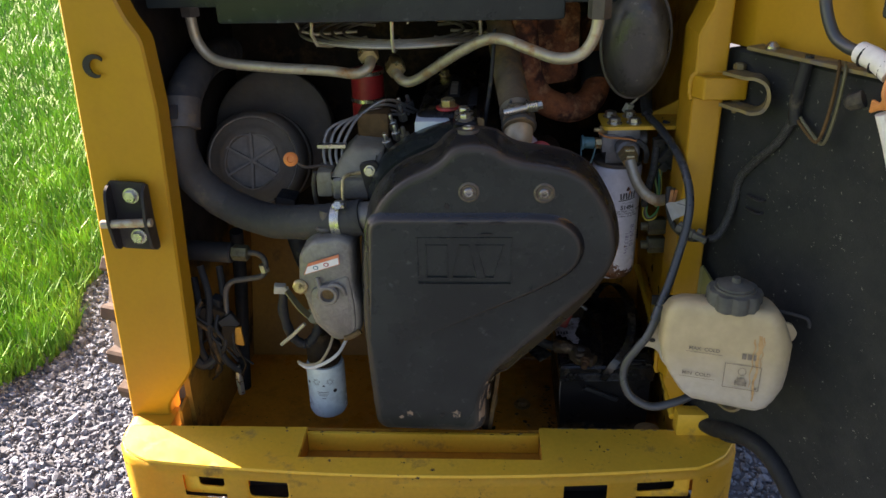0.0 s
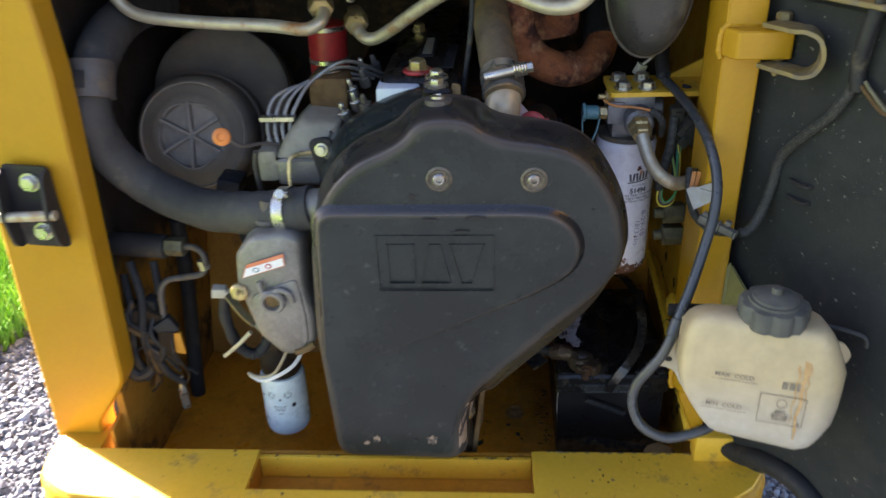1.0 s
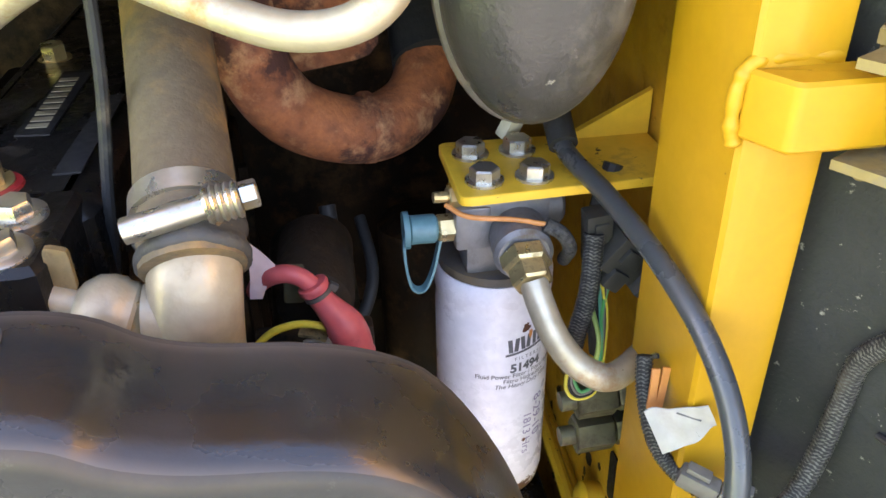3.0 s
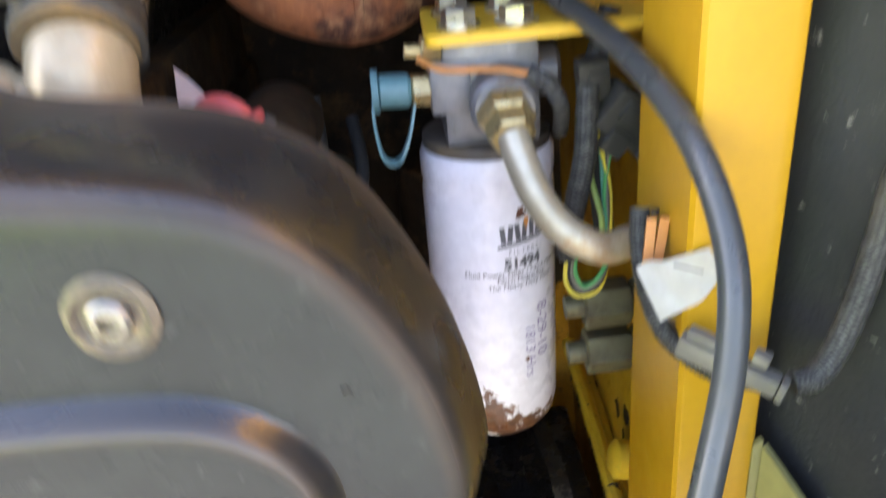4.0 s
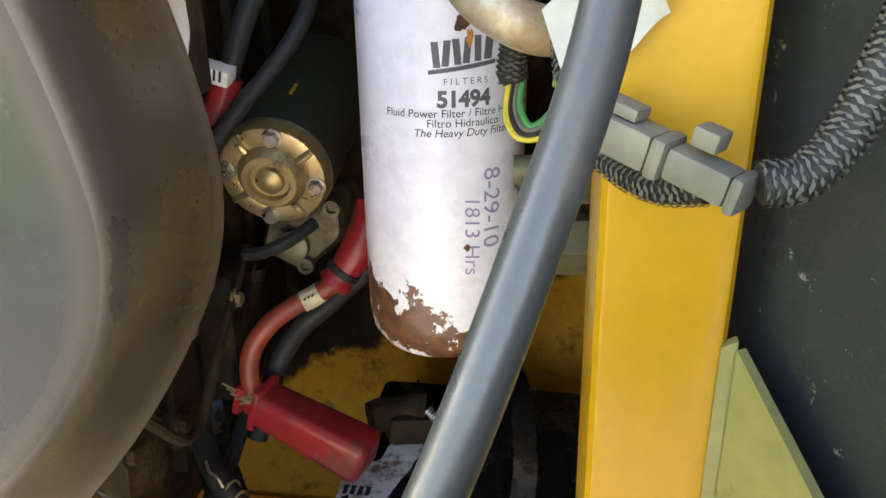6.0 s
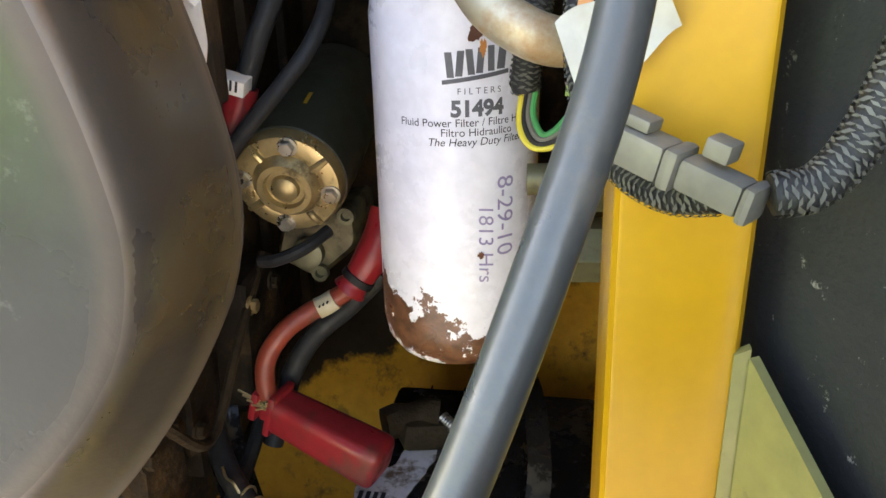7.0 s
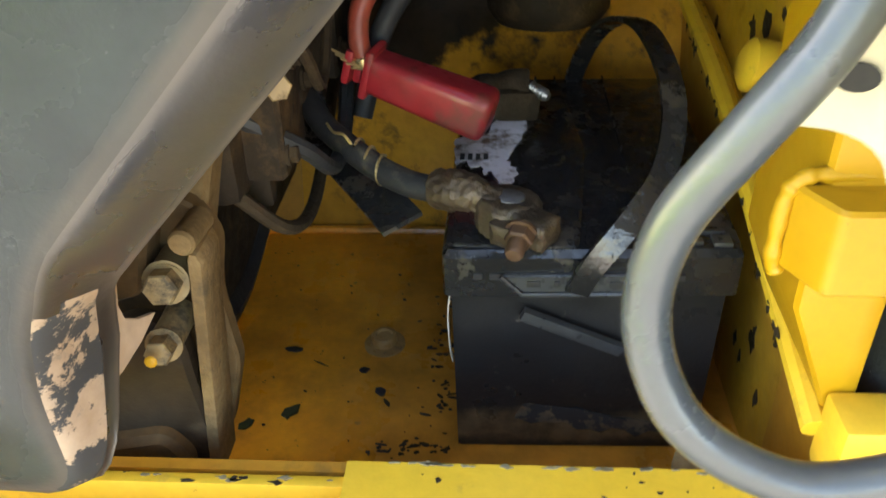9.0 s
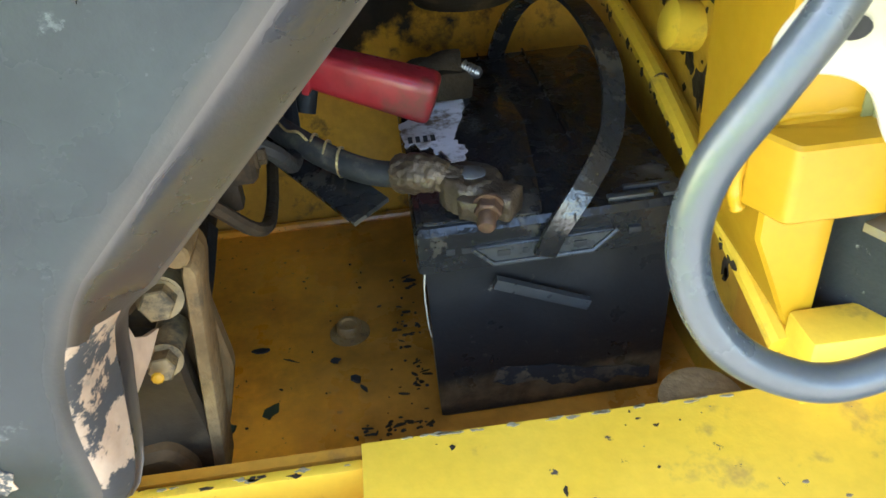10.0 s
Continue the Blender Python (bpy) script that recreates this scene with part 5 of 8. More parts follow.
for pts, r, m, nm in (([(-0.282, 1.405, 0.574), (-0.262, 1.395, 0.570), (-0.235, 1.392, 0.580), (-0.205, 1.40, 0.598), (-0.188, 1.42, 0.62)], 0.0034, white_tape, "pale_wire"),
                      ([(-0.284, 1.40, 0.582), (-0.268, 1.398, 0.576), (-0.240, 1.395, 0.583), (-0.220, 1.40, 0.612), (-0.212, 1.41, 0.635)], 0.0028, pale_casting, "pale_wire"),
                      ([(-0.300, 1.36, 0.645), (-0.276, 1.355, 0.668), (-0.250, 1.352, 0.695)], 0.0036, tube_metal, "drain_pipe")):
    bm = B()
    tube(bm, pts, r, 8, 6)
    solo(nm, bm, m, "thin pale line looped over the oil filter", "wire")

# ---- injection pump, lines and dipstick ----
inj = thing("injection_pump", (-0.16, 1.45, 0.92), "dusty aluminium injection pump with steel fuel lines", "fuel pump")
bm = B()
span(bm, (-0.188, 1.395, 0.920), (-0.105, 1.50, 0.962), bev=0.010, seg=3)
pbody = part("body", bm, aluminium, inj)
beige = mat("dusty_beige_casting", (0.27, 0.245, 0.185), (0.19, 0.17, 0.125), 14.0, 0.55, 0.1, bump=0.3, dirt=(0.13, 0.10, 0.06), dirt_scale=20, dirt_at=0.6, soft=0.15)
bm = B()
slab(bm, rounded([(-0.196, 0.950), (-0.112, 0.950), (-0.096, 0.984), (-0.096, 1.006), (-0.150, 1.012), (-0.172, 0.992)], 0.007, 3), [(0, 0), (0, 0.075), (0.004, 0.081), (0.012, 0.084)], lambda u, v, h: (u, 1.48 - h + 0.35 * (v - 0.95), v))
part("top_cover", bm, beige, pbody, "dusty beige cast cover")
bm = B()
span(bm, (-0.150, 1.485, 0.985), (-0.092, 1.56, 1.052), bev=0.008)
part("rear_housing", bm, bracket_dirt, pbody)
bm = B()
span(bm, (-0.215, 1.40, 0.925), (-0.187, 1.46, 0.972), bev=0.006)
part("governor", bm, beige, inj)
bm = B()
slab(bm, rounded([(-0.136, 0.992), (-0.106, 0.998), (-0.094, 0.975), (-0.104, 0.918), (-0.120, 0.918)], 0.010, 4), [(0, 0), (0, 0.006), (0.0015, 0.0075)], facing(1.392))
lev = part("lever", bm, black_metal, inj)
bm = B()
hexnut(bm, (-0.117, 1.384, 0.980), (0, -1, 0.15), 0.0072, 0.007, 0.0095)
part("bolt", bm, zinc, lev)
for i in range(4):
    o = i * 0.0085
    bm = B()
    tube(bm, [(-0.200 + o * 1.3, 1.43, 0.965), (-0.206 + o * 1.3, 1.445, 0.995), (-0.198 + o * 1.5, 1.465, 1.028), (-0.165 + o, 1.49, 1.040 + o * 0.4), (-0.12 + o, 1.52, 1.042 + o), (-0.07 + o, 1.55 + o, 1.03)], 0.0028, 8, 6)
    part("fuel_line", bm, mat("dull_fuel_line", (0.34, 0.33, 0.30), (0.22, 0.21, 0.19), 40.0, 0.45, 0.6, bump=0.1), inj)
bm = B()
span(bm, (-0.215, 1.437, 1.003), (-0.165, 1.452, 1.009))
part("line_clamp", bm, zinc, inj)
bm = B()
tube(bm, [(-0.165, 1.375, 0.915), (-0.166, 1.385, 0.95), (-0.160, 1.392, 0.968), (-0.12, 1.40, 0.973)], 0.003, 8, 6)
part("return_line", bm, brass_zinc, inj)
for x, y, z in ((-0.085, 1.50, 1.02), (-0.075, 1.47, 1.01), (-0.068, 1.52, 1.03), (-0.075, 1.56, 1.035), (-0.09, 1.45, 1.0), (-0.058, 1.45, 1.012), (-0.062, 1.60, 1.03)):
    bm = B()
    hexnut(bm, (x, y, z), (-0.2, -0.3, 1), 0.009, 0.016, 0, 0.012)
    part("union_nut", bm, zinc if x < -0.07 else grey_iron, inj)
dip = thing("dipstick", (-0.24, 1.345, 1.0), "orange plastic dipstick handle on a bent steel tube", "dipstick")
bm = B()
lathe(bm, [(0.001, 0), (0.011, 0.0), (0.012, 0.002), (0.012, 0.006), (0.010, 0.008), (0.006, 0.009), (0.005, 0.007)], (-0.242, 1.350, 1.013), (0.1, -1, 0.3), 24)
part("handle", bm, orange_cap, dip)
bm = B()
tube(bm, [(-0.238, 1.352, 1.012), (-0.224, 1.37, 0.992), (-0.205, 1.40, 0.984), (-0.186, 1.42, 0.975)], 0.0028, 8, 6)
tube(bm, [(-0.215, 1.40, 0.972), (-0.222, 1.41, 0.94), (-0.218, 1.42, 0.88), (-0.20, 1.42, 0.80)], 0.004, 8, 6)
part("tube", bm, grey_iron, dip)

# red fuel canister and its surroundings behind the steel pipes
can = thing("red_canister", (-0.157, 1.70, 0.99), "small red canister with metal bands", "canister")
bm = B()
lathe(bm, [(0.02, 0), (0.033, 0.002), (0.033, 0.10), (0.02, 0.104)], (-0.157, 1.70, 0.985), (0, 0, 1), 28)
cb = part("body", bm, red_paint, can)
for z in (1.02, 1.075):
    bm = B()
    lathe(bm, [(0.033, 0), (0.0345, 0.001), (0.0345, 0.008), (0.033, 0.009)], (-0.157, 1.70, z), (0, 0, 1), 28)
    part("band", bm, zinc, cb)

# ---- air cleaner on the left ----
ac = thing("air_cleaner", (-0.38, 1.62, 0.80), "round black air cleaner with a spoked end lid", "air cleaner")
AX = Vector((0.05, -1, 0.30)).normalized()
o = Vector((-0.388, 1.665, 0.905))
u, v, w = frame_of(AX)
dust_ridge = mat("dust_on_plastic_ridge", (0.30, 0.26, 0.215), (0.20, 0.17, 0.14), 30.0, 0.8, bump=0.2)
bm = B()
lathe(bm, [(0.06, -0.20), (0.098, -0.19), (0.102, -0.05), (0.104, -0.02), (0.106, -0.018), (0.106, -0.010), (0.102, -0.008), (0.102, 0.030), (0.099, 0.044), (0.092, 0.054), (0.080, 0.060), (0.072, 0.061), (0.069, 0.064), (0.060, 0.066), (0.0555, 0.066), (0.0535, 0.064), (0.052, 0.052), (0.01, 0.050)], o, AX, 56)
lid = part("lid", bm, dusty_lid, ac, "", 40)
bm = B()
lathe(bm, [(0.0865, 0.0565), (0.089, 0.0595), (0.0915, 0.0545)], o, AX, 56)
part("rim_ridge", bm, dust_ridge, lid)
for i in range(6):      # raised spokes over the sunken middle
    a = 2 * math.pi * i / 6 + 0.52
    d = u * math.cos(a) + v * math.sin(a)
    bm = B()
    strap(bm, [o + w * 0.058 + d * 0.002, o + w * 0.0625 + d * 0.026, o + w * 0.066 + d * 0.057], 0.0048, 0.014, tuple(w.cross(d)), 3)
    part("spoke", bm, dust_ridge, lid)
bm = B()
lathe(bm, [(0.0095, 0.048), (0.0095, 0.0615), (0.007, 0.063), (0.001, 0.063)], o, AX, 18)
part("hub", bm, dust_ridge, lid)
bm = B()
for i in range(6):
    a = 2 * math.pi * i / 6 + 0.52
    b = a + 2 * math.pi / 6
    pts = [o + w * 0.0665 + (u * math.cos(q) + v * math.sin(q)) * (0.0545 + 0.002 * math.sin(q * 5)) for q in np.linspace(a, b, 7)]
    tube(bm, pts, 0.0016, 6, 1)
part("recess_edge", bm, dust_ridge, lid)
oc = o + Vector((0.012, 0.13, 0.028))
bm = B()
lathe(bm, [(0.08, -0.06), (0.118, -0.06), (0.120, -0.04), (0.120, 0.028), (0.126, 0.030), (0.127, 0.036), (0.124, 0.044), (0.114, 0.050), (0.09, 0.052)], oc, AX, 56)
part("canister", bm, dusty_lid, ac)
bm = B()
lathe(bm, [(0.1205, -0.004), (0.1235, -0.002), (0.1235, 0.010), (0.1205, 0.012)], oc, AX, 56)
part("rim_band", bm, tan_dust, ac, "dusty clamp band")
bm = B()
box(bm, oc + AX * 0.052 + v * 0.108 + u * 0.004, (0.034, 0.012, 0.016), (-16, 4, 0), bev=0.003)
part("clip", bm, tan_dust, ac)
bm = B()
box(bm, (-0.300, 1.52, 0.872), (0.038, 0.05, 0.028), (0, 12, 0), bev=0.006)
part("drain_valve", bm, rubber_black, ac)

# large black intake hose with its clamps
hose = thing("intake_hose", (-0.30, 1.42, 0.88), "thick black rubber hose with steel clamps", "hose")
bm = B()
tube(bm, [(-0.448, 1.74, 1.115), (-0.449, 1.62, 1.125), (-0.450, 1.53, 1.115), (-0.451, 1.462, 1.085), (-0.460, 1.432, 1.025), (-0.452, 1.45, 0.950), (-0.400, 1.455, 0.893), (-0.315, 1.42, 0.874), (-0.235, 1.37, 0.890), (-0.170, 1.342, 0.905), (-0.125, 1.335, 0.915)], 0.031, 22, 8, ridges=(0.0006, 70))
part("rubber", bm, faded_rubber, hose)
bm = B()
lathe(bm, [(0.032, -0.026), (0.034, -0.026), (0.034, 0.026), (0.032, 0.026)], (-0.451, 1.437, 1.068), (0.03, -0.45, -1), 30)
cl = part("wide_clamp", bm, grey_iron, hose)
bm = B()
box(bm, (-0.452, 1.4005, 1.081), (0.022, 0.004, 0.024), (-24, 0, 0), bev=0.001)
part("clamp_slot", bm, black_metal, cl)
bm = B()
box(bm, (-0.484, 1.415, 1.075), (0.006, 0.008, 0.055), (-24, 0, 4), bev=0.001)
part("clamp_edge", bm, zinc, cl)
bm = B()
lathe(bm, [(0.0325, -0.008), (0.034, -0.008), (0.034, 0.008), (0.0325, 0.008)], (-0.163, 1.341, 0.907), (1, -0.25, 0.13), 30)
cl = part("worm_clamp", bm, zinc, hose, "bright steel worm clamp")
bm = B()
cyl(bm, (-0.172, 1.322, 0.940), (-0.152, 1.317, 0.943), 0.006, seg=14)
cyl(bm, (-0.163, 1.318, 0.943), (-0.163, 1.308, 0.947), 0.007, seg=6)
part("clamp_screw", bm, zinc, cl)
bm = B()
cyl(bm, (-0.128, 1.336, 0.915), (-0.09, 1.33, 0.92), 0.025, seg=20)
part("spigot", bm, aluminium, hose)

# ---- rusty exhaust, upper coolant hose, muffler end ----
exh = thing("exhaust_pipe", (0.22, 1.60, 1.0), "rusty bent exhaust pipe", "exhaust")
bm = B()
tube(bm, [(0.150, 1.60, 1.20), (0.155, 1.59, 1.135), (0.163, 1.588, 1.090), (0.184, 1.592, 1.052), (0.220, 1.602, 1.030), (0.255, 1.615, 1.024), (0.287, 1.64, 1.036), (0.303, 1.675, 1.065), (0.305, 1.72, 1.10), (0.30, 1.78, 1.16)], 0.0265, 20, 8)
part("pipe", bm, rust, exh)
bm = B()
d = Vector((0.04, 0.012, -0.004))
lathe(bm, [(0.0265, -0.004), (0.0285, -0.003), (0.0285, 0.003), (0.0265, 0.004)], (0.242, 1.610, 1.0255), d, 24)
part("weld_ring", bm, rust, exh)
bm = B()
lathe(bm, [(0.0285, -0.03), (0.034, -0.028), (0.034, 0.028), (0.0285, 0.03)], (0.3045, 1.688, 1.074), (0.0, 0.75, 0.62), 24)
part("coupling", bm, rubber_black, exh)
bm = B()
slab(bm, rounded([(0.13, 1.05), (0.26, 1.07), (0.26, 1.22), (0.13, 1.22)], 0.02, 3), [(0, 0), (0, 0.008)], facing(1.66))
mani = part("flange_plate", bm, rust, exh)
bm = B()
lathe(bm, [(0.010, 0), (0.010, 0.008), (0.004, 0.010), (0.001, 0.010)], (0.189, 1.652, 1.098), (0, -1, 0), 14)
part("bolt", bm, rust, mani)

rad = thing("upper_coolant_hose", (0.13, 1.40, 1.06), "dusty coolant hose clamped to a cast elbow", "hose")
bm = B()
tube(bm, [(0.136, 1.372, 1.056), (0.134, 1.395, 1.072), (0.128, 1.45, 1.092), (0.121, 1.51, 1.120), (0.114, 1.57, 1.155), (0.108, 1.62, 1.20)], 0.0265, 20, 6)
part("rubber", bm, dusty_hose, rad)
bm = B()
tube(bm, [(0.136, 1.392, 1.066), (0.1355, 1.377, 1.052), (0.133, 1.372, 1.030), (0.131, 1.376, 1.005), (0.131, 1.385, 0.985)], lambda t: 0.0225 + 0.0015 * math.sin(t * math.pi), 28, 6)
tube(bm, [(0.135, 1.372, 1.027), (0.121, 1.372, 1.029), (0.108, 1.372, 1.030)], lambda t: 0.0215 - 0.004 * t, 24, 4)
elb = part("elbow", bm, pale_casting, rad, "cream grey cast elbow", 60)
bm = B()
lathe(bm, [(0.0165, 0), (0.0172, 0.001), (0.0172, 0.006), (0.0155, 0.007)], (0.1085, 1.372, 1.030), (-1, 0, 0.12), 6)
part("elbow_nut", bm, dirty_bolt, elb)
bm = B()
lathe(bm, [(0.0165, 0), (0.0182, 0.002), (0.0182, 0.006), (0.0195, 0.008), (0.0195, 0.014), (0.0175, 0.021), (0.012, 0.027), (0.008, 0.029), (0.0075, 0.04)], (0.1025, 1.372, 1.031), (-1, 0.02, 0.42), 24)
part("stub", bm, pale_casting, elb)
bm = B()
random.seed(21)
lathe(bm, [(0.0255, -0.013), (0.0285, -0.012), (0.0290, -0.008), (0.0272, -0.004), (0.0268, 0.0), (0.0290, 0.003), (0.0285, 0.008), (0.0265, 0.012)], (0.1355, 1.384, 1.0640), (-0.05, 0.8, 0.55), 36)
for v in bm.verts:
    v.co += noise.noise_vector(v.co * 60) * 0.0016
part("hose_lip", bm, faded_rubber, rad, "dark flared lip of the hose", 70)
bm = B()
lathe(bm, [(0.0275, -0.006), (0.029, -0.006), (0.029, 0.006), (0.0275, 0.006)], (0.1335, 1.400, 1.0750), (-0.05, 0.8, 0.42), 28)
ck = part("clamp_band", bm, zinc, rad)
bm = B()
cyl(bm, (0.110, 1.362, 1.086), (0.148, 1.367, 1.093), 0.0065, seg=16)
for i in range(5):
    lathe(bm, [(0.0085, 0), (0.0095, 0.0015), (0.0085, 0.003)], (0.148 + i * 0.0034, 1.367, 1.093 + i * 0.0005), (1, 0.1, 0.15), 16)
hexnut(bm, (0.165, 1.369, 1.0955), (1, 0.1, 0.15), 0.007, 0.008)
part("t_bolt", bm, zinc, ck, "plated spring T-bolt")

muf = thing("muffler", (0.330, 1.52, 1.08), "dusty black muffler with an oval end and rolled rim", "muffler")
MO, MA = Vector((0.330, 1.455, 1.180)), Vector((-0.10, -1, -0.12))
bm = B()
lathe(bm, [(0.001, 0.046), (0.02, 0.0455), (0.036, 0.042), (0.047, 0.034), (0.053, 0.020), (0.0555, 0.004)], MO, MA, 48, squash=1.72)
part("end_cap", bm, muffler_m, muf)
bm = B()
lathe(bm, [(0.054, 0.005), (0.0580, 0.004), (0.0592, 0.0), (0.0580, -0.004), (0.054, -0.005)], MO, MA, 48, squash=1.72)
part("rolled_rim", bm, grey_iron, muf)
bm = B()
lathe(bm, [(0.0555, -0.004), (0.0545, -0.16), (0.03, -0.17)], MO, MA, 48, squash=1.72)
part("body", bm, black_metal, muf)

# ---- fan shroud, fan guard and the bent steel cooler lines at the top ----
shr = thing("fan_shroud", (-0.08, 1.55, 1.21), "black fan shroud with a wire guard under the cooler", "fan shroud")
bm = B()
span(bm, (-0.362, 1.43, 1.219), (0.210, 1.475, 1.30), bev=0.008)
span(bm, (-0.48, 1.44, 1.245), (0.30, 1.95, 1.33), bev=0.004)
part("frame", bm, black_plastic, shr)
for i, r in enumerate((0.115, 0.137, 0.158, 0.178, 0.197)):
    bm = B()
    ring = [(-0.075 + r * math.cos(a) * 1.0, 1.66 + r * math.sin(a), 1.168 + i * 0.001) for a in np.linspace(0, 2 * math.pi, 49)]
    tube(bm, ring, 0.0028, 6, 1)
    part("guard_ring", bm, tube_metal, shr)
for a in np.linspace(0, 2 * math.pi, 8, endpoint=False):
    bm = B()
    tube(bm, [(-0.075 + 0.09 * math.cos(a - 1.57), 1.66 + 0.09 * math.sin(a - 1.57), 1.1655), (-0.075 + 0.2 * math.cos(a - 1.57), 1.66 + 0.2 * math.sin(a - 1.57), 1.167), (-0.075 + 0.205 * math.cos(a - 1.57), 1.66 + 0.205 * math.sin(a - 1.57), 1.24)], 0.003, 6, 3)
    part("guard_spoke", bm, tube_metal, shr)

lines = [([(-0.438, 1.535, 1.26), (-0.440, 1.53, 1.215), (-0.432, 1.53, 1.170), (-0.398, 1.525, 1.140), (-0.30, 1.512, 1.130), (-0.20, 1.505, 1.125), (-0.150, 1.50, 1.120), (-0.127, 1.505, 1.128), (-0.124, 1.525, 1.142), (-0.135, 1.55, 1.148)], (-0.440, 1.533, 1.232), (-0.128, 1.53, 1.146)),
         ([(-0.086, 1.575, 1.118), (-0.082, 1.555, 1.108), (-0.066, 1.54, 1.096), (-0.040, 1.53, 1.103), (0.023, 1.49, 1.150), (0.075, 1.46, 1.182), (0.110, 1.435, 1.189), (0.150, 1.412, 1.178), (0.195, 1.392, 1.166), (0.232, 1.382, 1.174), (0.252, 1.376, 1.208), (0.257, 1.372, 1.27)], (0.256, 1.373, 1.245), (-0.084, 1.565, 1.116))]
for pts, nut_a, nut_b in lines:
    t = thing("cooler_line", pts[4], "dull bent steel cooler line with hex fittings", "pipe", "steel cooler lines")
    bm = B()
    tube(bm, pts, 0.0095, 16, 8)
    part("tube", bm, tube_metal, t)
    bm = B()
    lathe(bm, [(0.017, -0.014), (0.018, -0.012), (0.018, 0.02), (0.014, 0.022)], nut_a, (0, 0, 1), 6)
    part("end_fitting", bm, grey_iron, t)
    bm = B()
    lathe(bm, [(0.017, -0.012), (0.0185, -0.010), (0.0185, 0.014), (0.012, 0.03)], nut_b, (-0.15, 0.8, 0.25), 6)
    part("hex_fitting", bm, brass_zinc, t, "brassy hex fitting")
# ---- hydraulic filter hanging from its head ----
FX, FY, FZ, FR = 0.3285, 1.532, 0.711, 0.0462
filt = thing("hydraulic_filter", (FX, FY, FZ), "white spin-on hydraulic filter with printed label and chipped rusty bottom", "oil filter")
bm = B()
lathe(bm, [(0.001, 0.0), (0.028, 0.001), (0.0385, 0.005), (0.0440, 0.013), (0.0460, 0.024), (FR, 0.04), (FR, 0.10), (FR, 0.15), (FR, 0.201), (0.0452, 0.207), (FR, 0.212), (FR, 0.226), (0.0440, 0.2315), (0.02, 0.232)], (FX, FY, FZ), (0, 0, 1), 64)
can_f = part("canister", bm, filter_white, filt)


def on_filter(cu, cz, turn=False):
    """Wraps label coordinates round the canister."""
    def put(u, v):
        if turn:
            u, v = v, -u
        a = (u + cu) / FR
        r = FR + 0.0003
        return (FX + r * math.sin(a), FY - r * math.cos(a), cz + v)
    return put


def print_on(words, size, cu, cz, material, name="print", shear=0.0, bold=0.0, turn=False):
    bm = B()
    lay(bm, lettering(words, size, "CENTER", shear, bold), on_filter(cu, cz, turn))
    return part(name, bm, material, can_f)


LU = 0.0178
print_on("51494", 0.0112, LU, 0.8675, ink, bold=0.0005)
print_on("F I L T E R S", 0.0046, LU + 0.001, 0.8765, ink)
print_on("Fluid Power Filter / Filtre Hydraulique", 0.0058, LU + 0.003, 0.8605, ink_dark)
print_on("Filtro Hidraulico", 0.0058, LU, 0.8555, ink_dark)
print_on("The Heavy Duty Filter", 0.0058, LU, 0.8505, ink_dark, shear=0.2)
print_on("8-29-10", 0.0145, 0.033, 0.808, pen, "handwriting", turn=True)
print_on("1813 Hrs", 0.0120, 0.0215, 0.794, pen, "handwriting", shear=0.15, turn=True)
# the maker's mark as slanted blocks over a bar
for k, (x, w, lean) in enumerate(((-0.0160, 0.0036, -0.0012), (-0.0108, 0.0036, 0.0012), (-0.0056, 0.0036, -0.0012), (-0.0004, 0.0036, 0.0012), (0.0052, 0.0036, 0.0), (0.0108, 0.0046, 0.0015))):
    s = (x + 0.016) * 0.12
    vs = [(x - lean / 2, -0.006 + s), (x + w - lean / 2, -0.006 + s), (x + w + lean / 2, 0.0065 + s), (x + lean / 2, 0.0065 + s)]
    bm = B()
    lay(bm, (vs, [(0, 1, 2, 3)]), on_filter(LU, 0.8895))
    part("maker_block", bm, ink, can_f)
bm = B()
for i in range(10):
    a, b = -0.018 + i * 0.0035, -0.0145 + i * 0.0035
    lay(bm, ([(a, -0.0094 + (a + 0.018) * 0.12), (b, -0.0094 + (b + 0.018) * 0.12), (b, -0.0072 + (b + 0.018) * 0.12), (a, -0.0072 + (a + 0.018) * 0.12)], [(0, 1, 2, 3)]), on_filter(LU, 0.8895))
part("maker_bar", bm, ink, can_f, "grey slanted bar")


def blotch(cu, cz, r, tall, material, seed, name="rust_chip"):
    random.seed(seed)
    ring = []
    for i in range(26):
        a = 2 * math.pi * i / 26
        q = r * (0.62 + 0.55 * random.random())
        ring.append((q * math.cos(a), q * math.sin(a) * tall))
    bm = B()
    put = on_filter(cu, cz)
    vs = [bm.verts.new(put(*p)) for p in ring]
    c = bm.verts.new(put(0, 0))
    for i in range(26):
        bm.faces.new((c, vs[i], vs[(i + 1) % 26]))
    bmesh.ops.translate(bm, verts=bm.verts, vec=(0, -0.0002, 0))
    part(name, bm, material, can_f)


rust_flat = mat("rusty_bare_steel", (0.16, 0.055, 0.025), (0.09, 0.035, 0.02), 60.0, 0.8, bump=0.3, fine=200)
blotch(0.0165, 0.9045, 0.0036, 1.3, rust_flat, 2)
blotch(0.0205, 0.8975, 0.0020, 2.2, orange_wire, 5, "rust_stain")
blotch(0.019, 0.7875, 0.0022, 1.0, rust_flat, 9)
bm = B()
lathe(bm, [(0.036, 0.230), (0.0435, 0.232), (0.0435, 0.239), (0.03, 0.240)], (FX, FY, FZ), (0, 0, 1), 40)
part("gasket_rim", bm, grey_iron, filt)

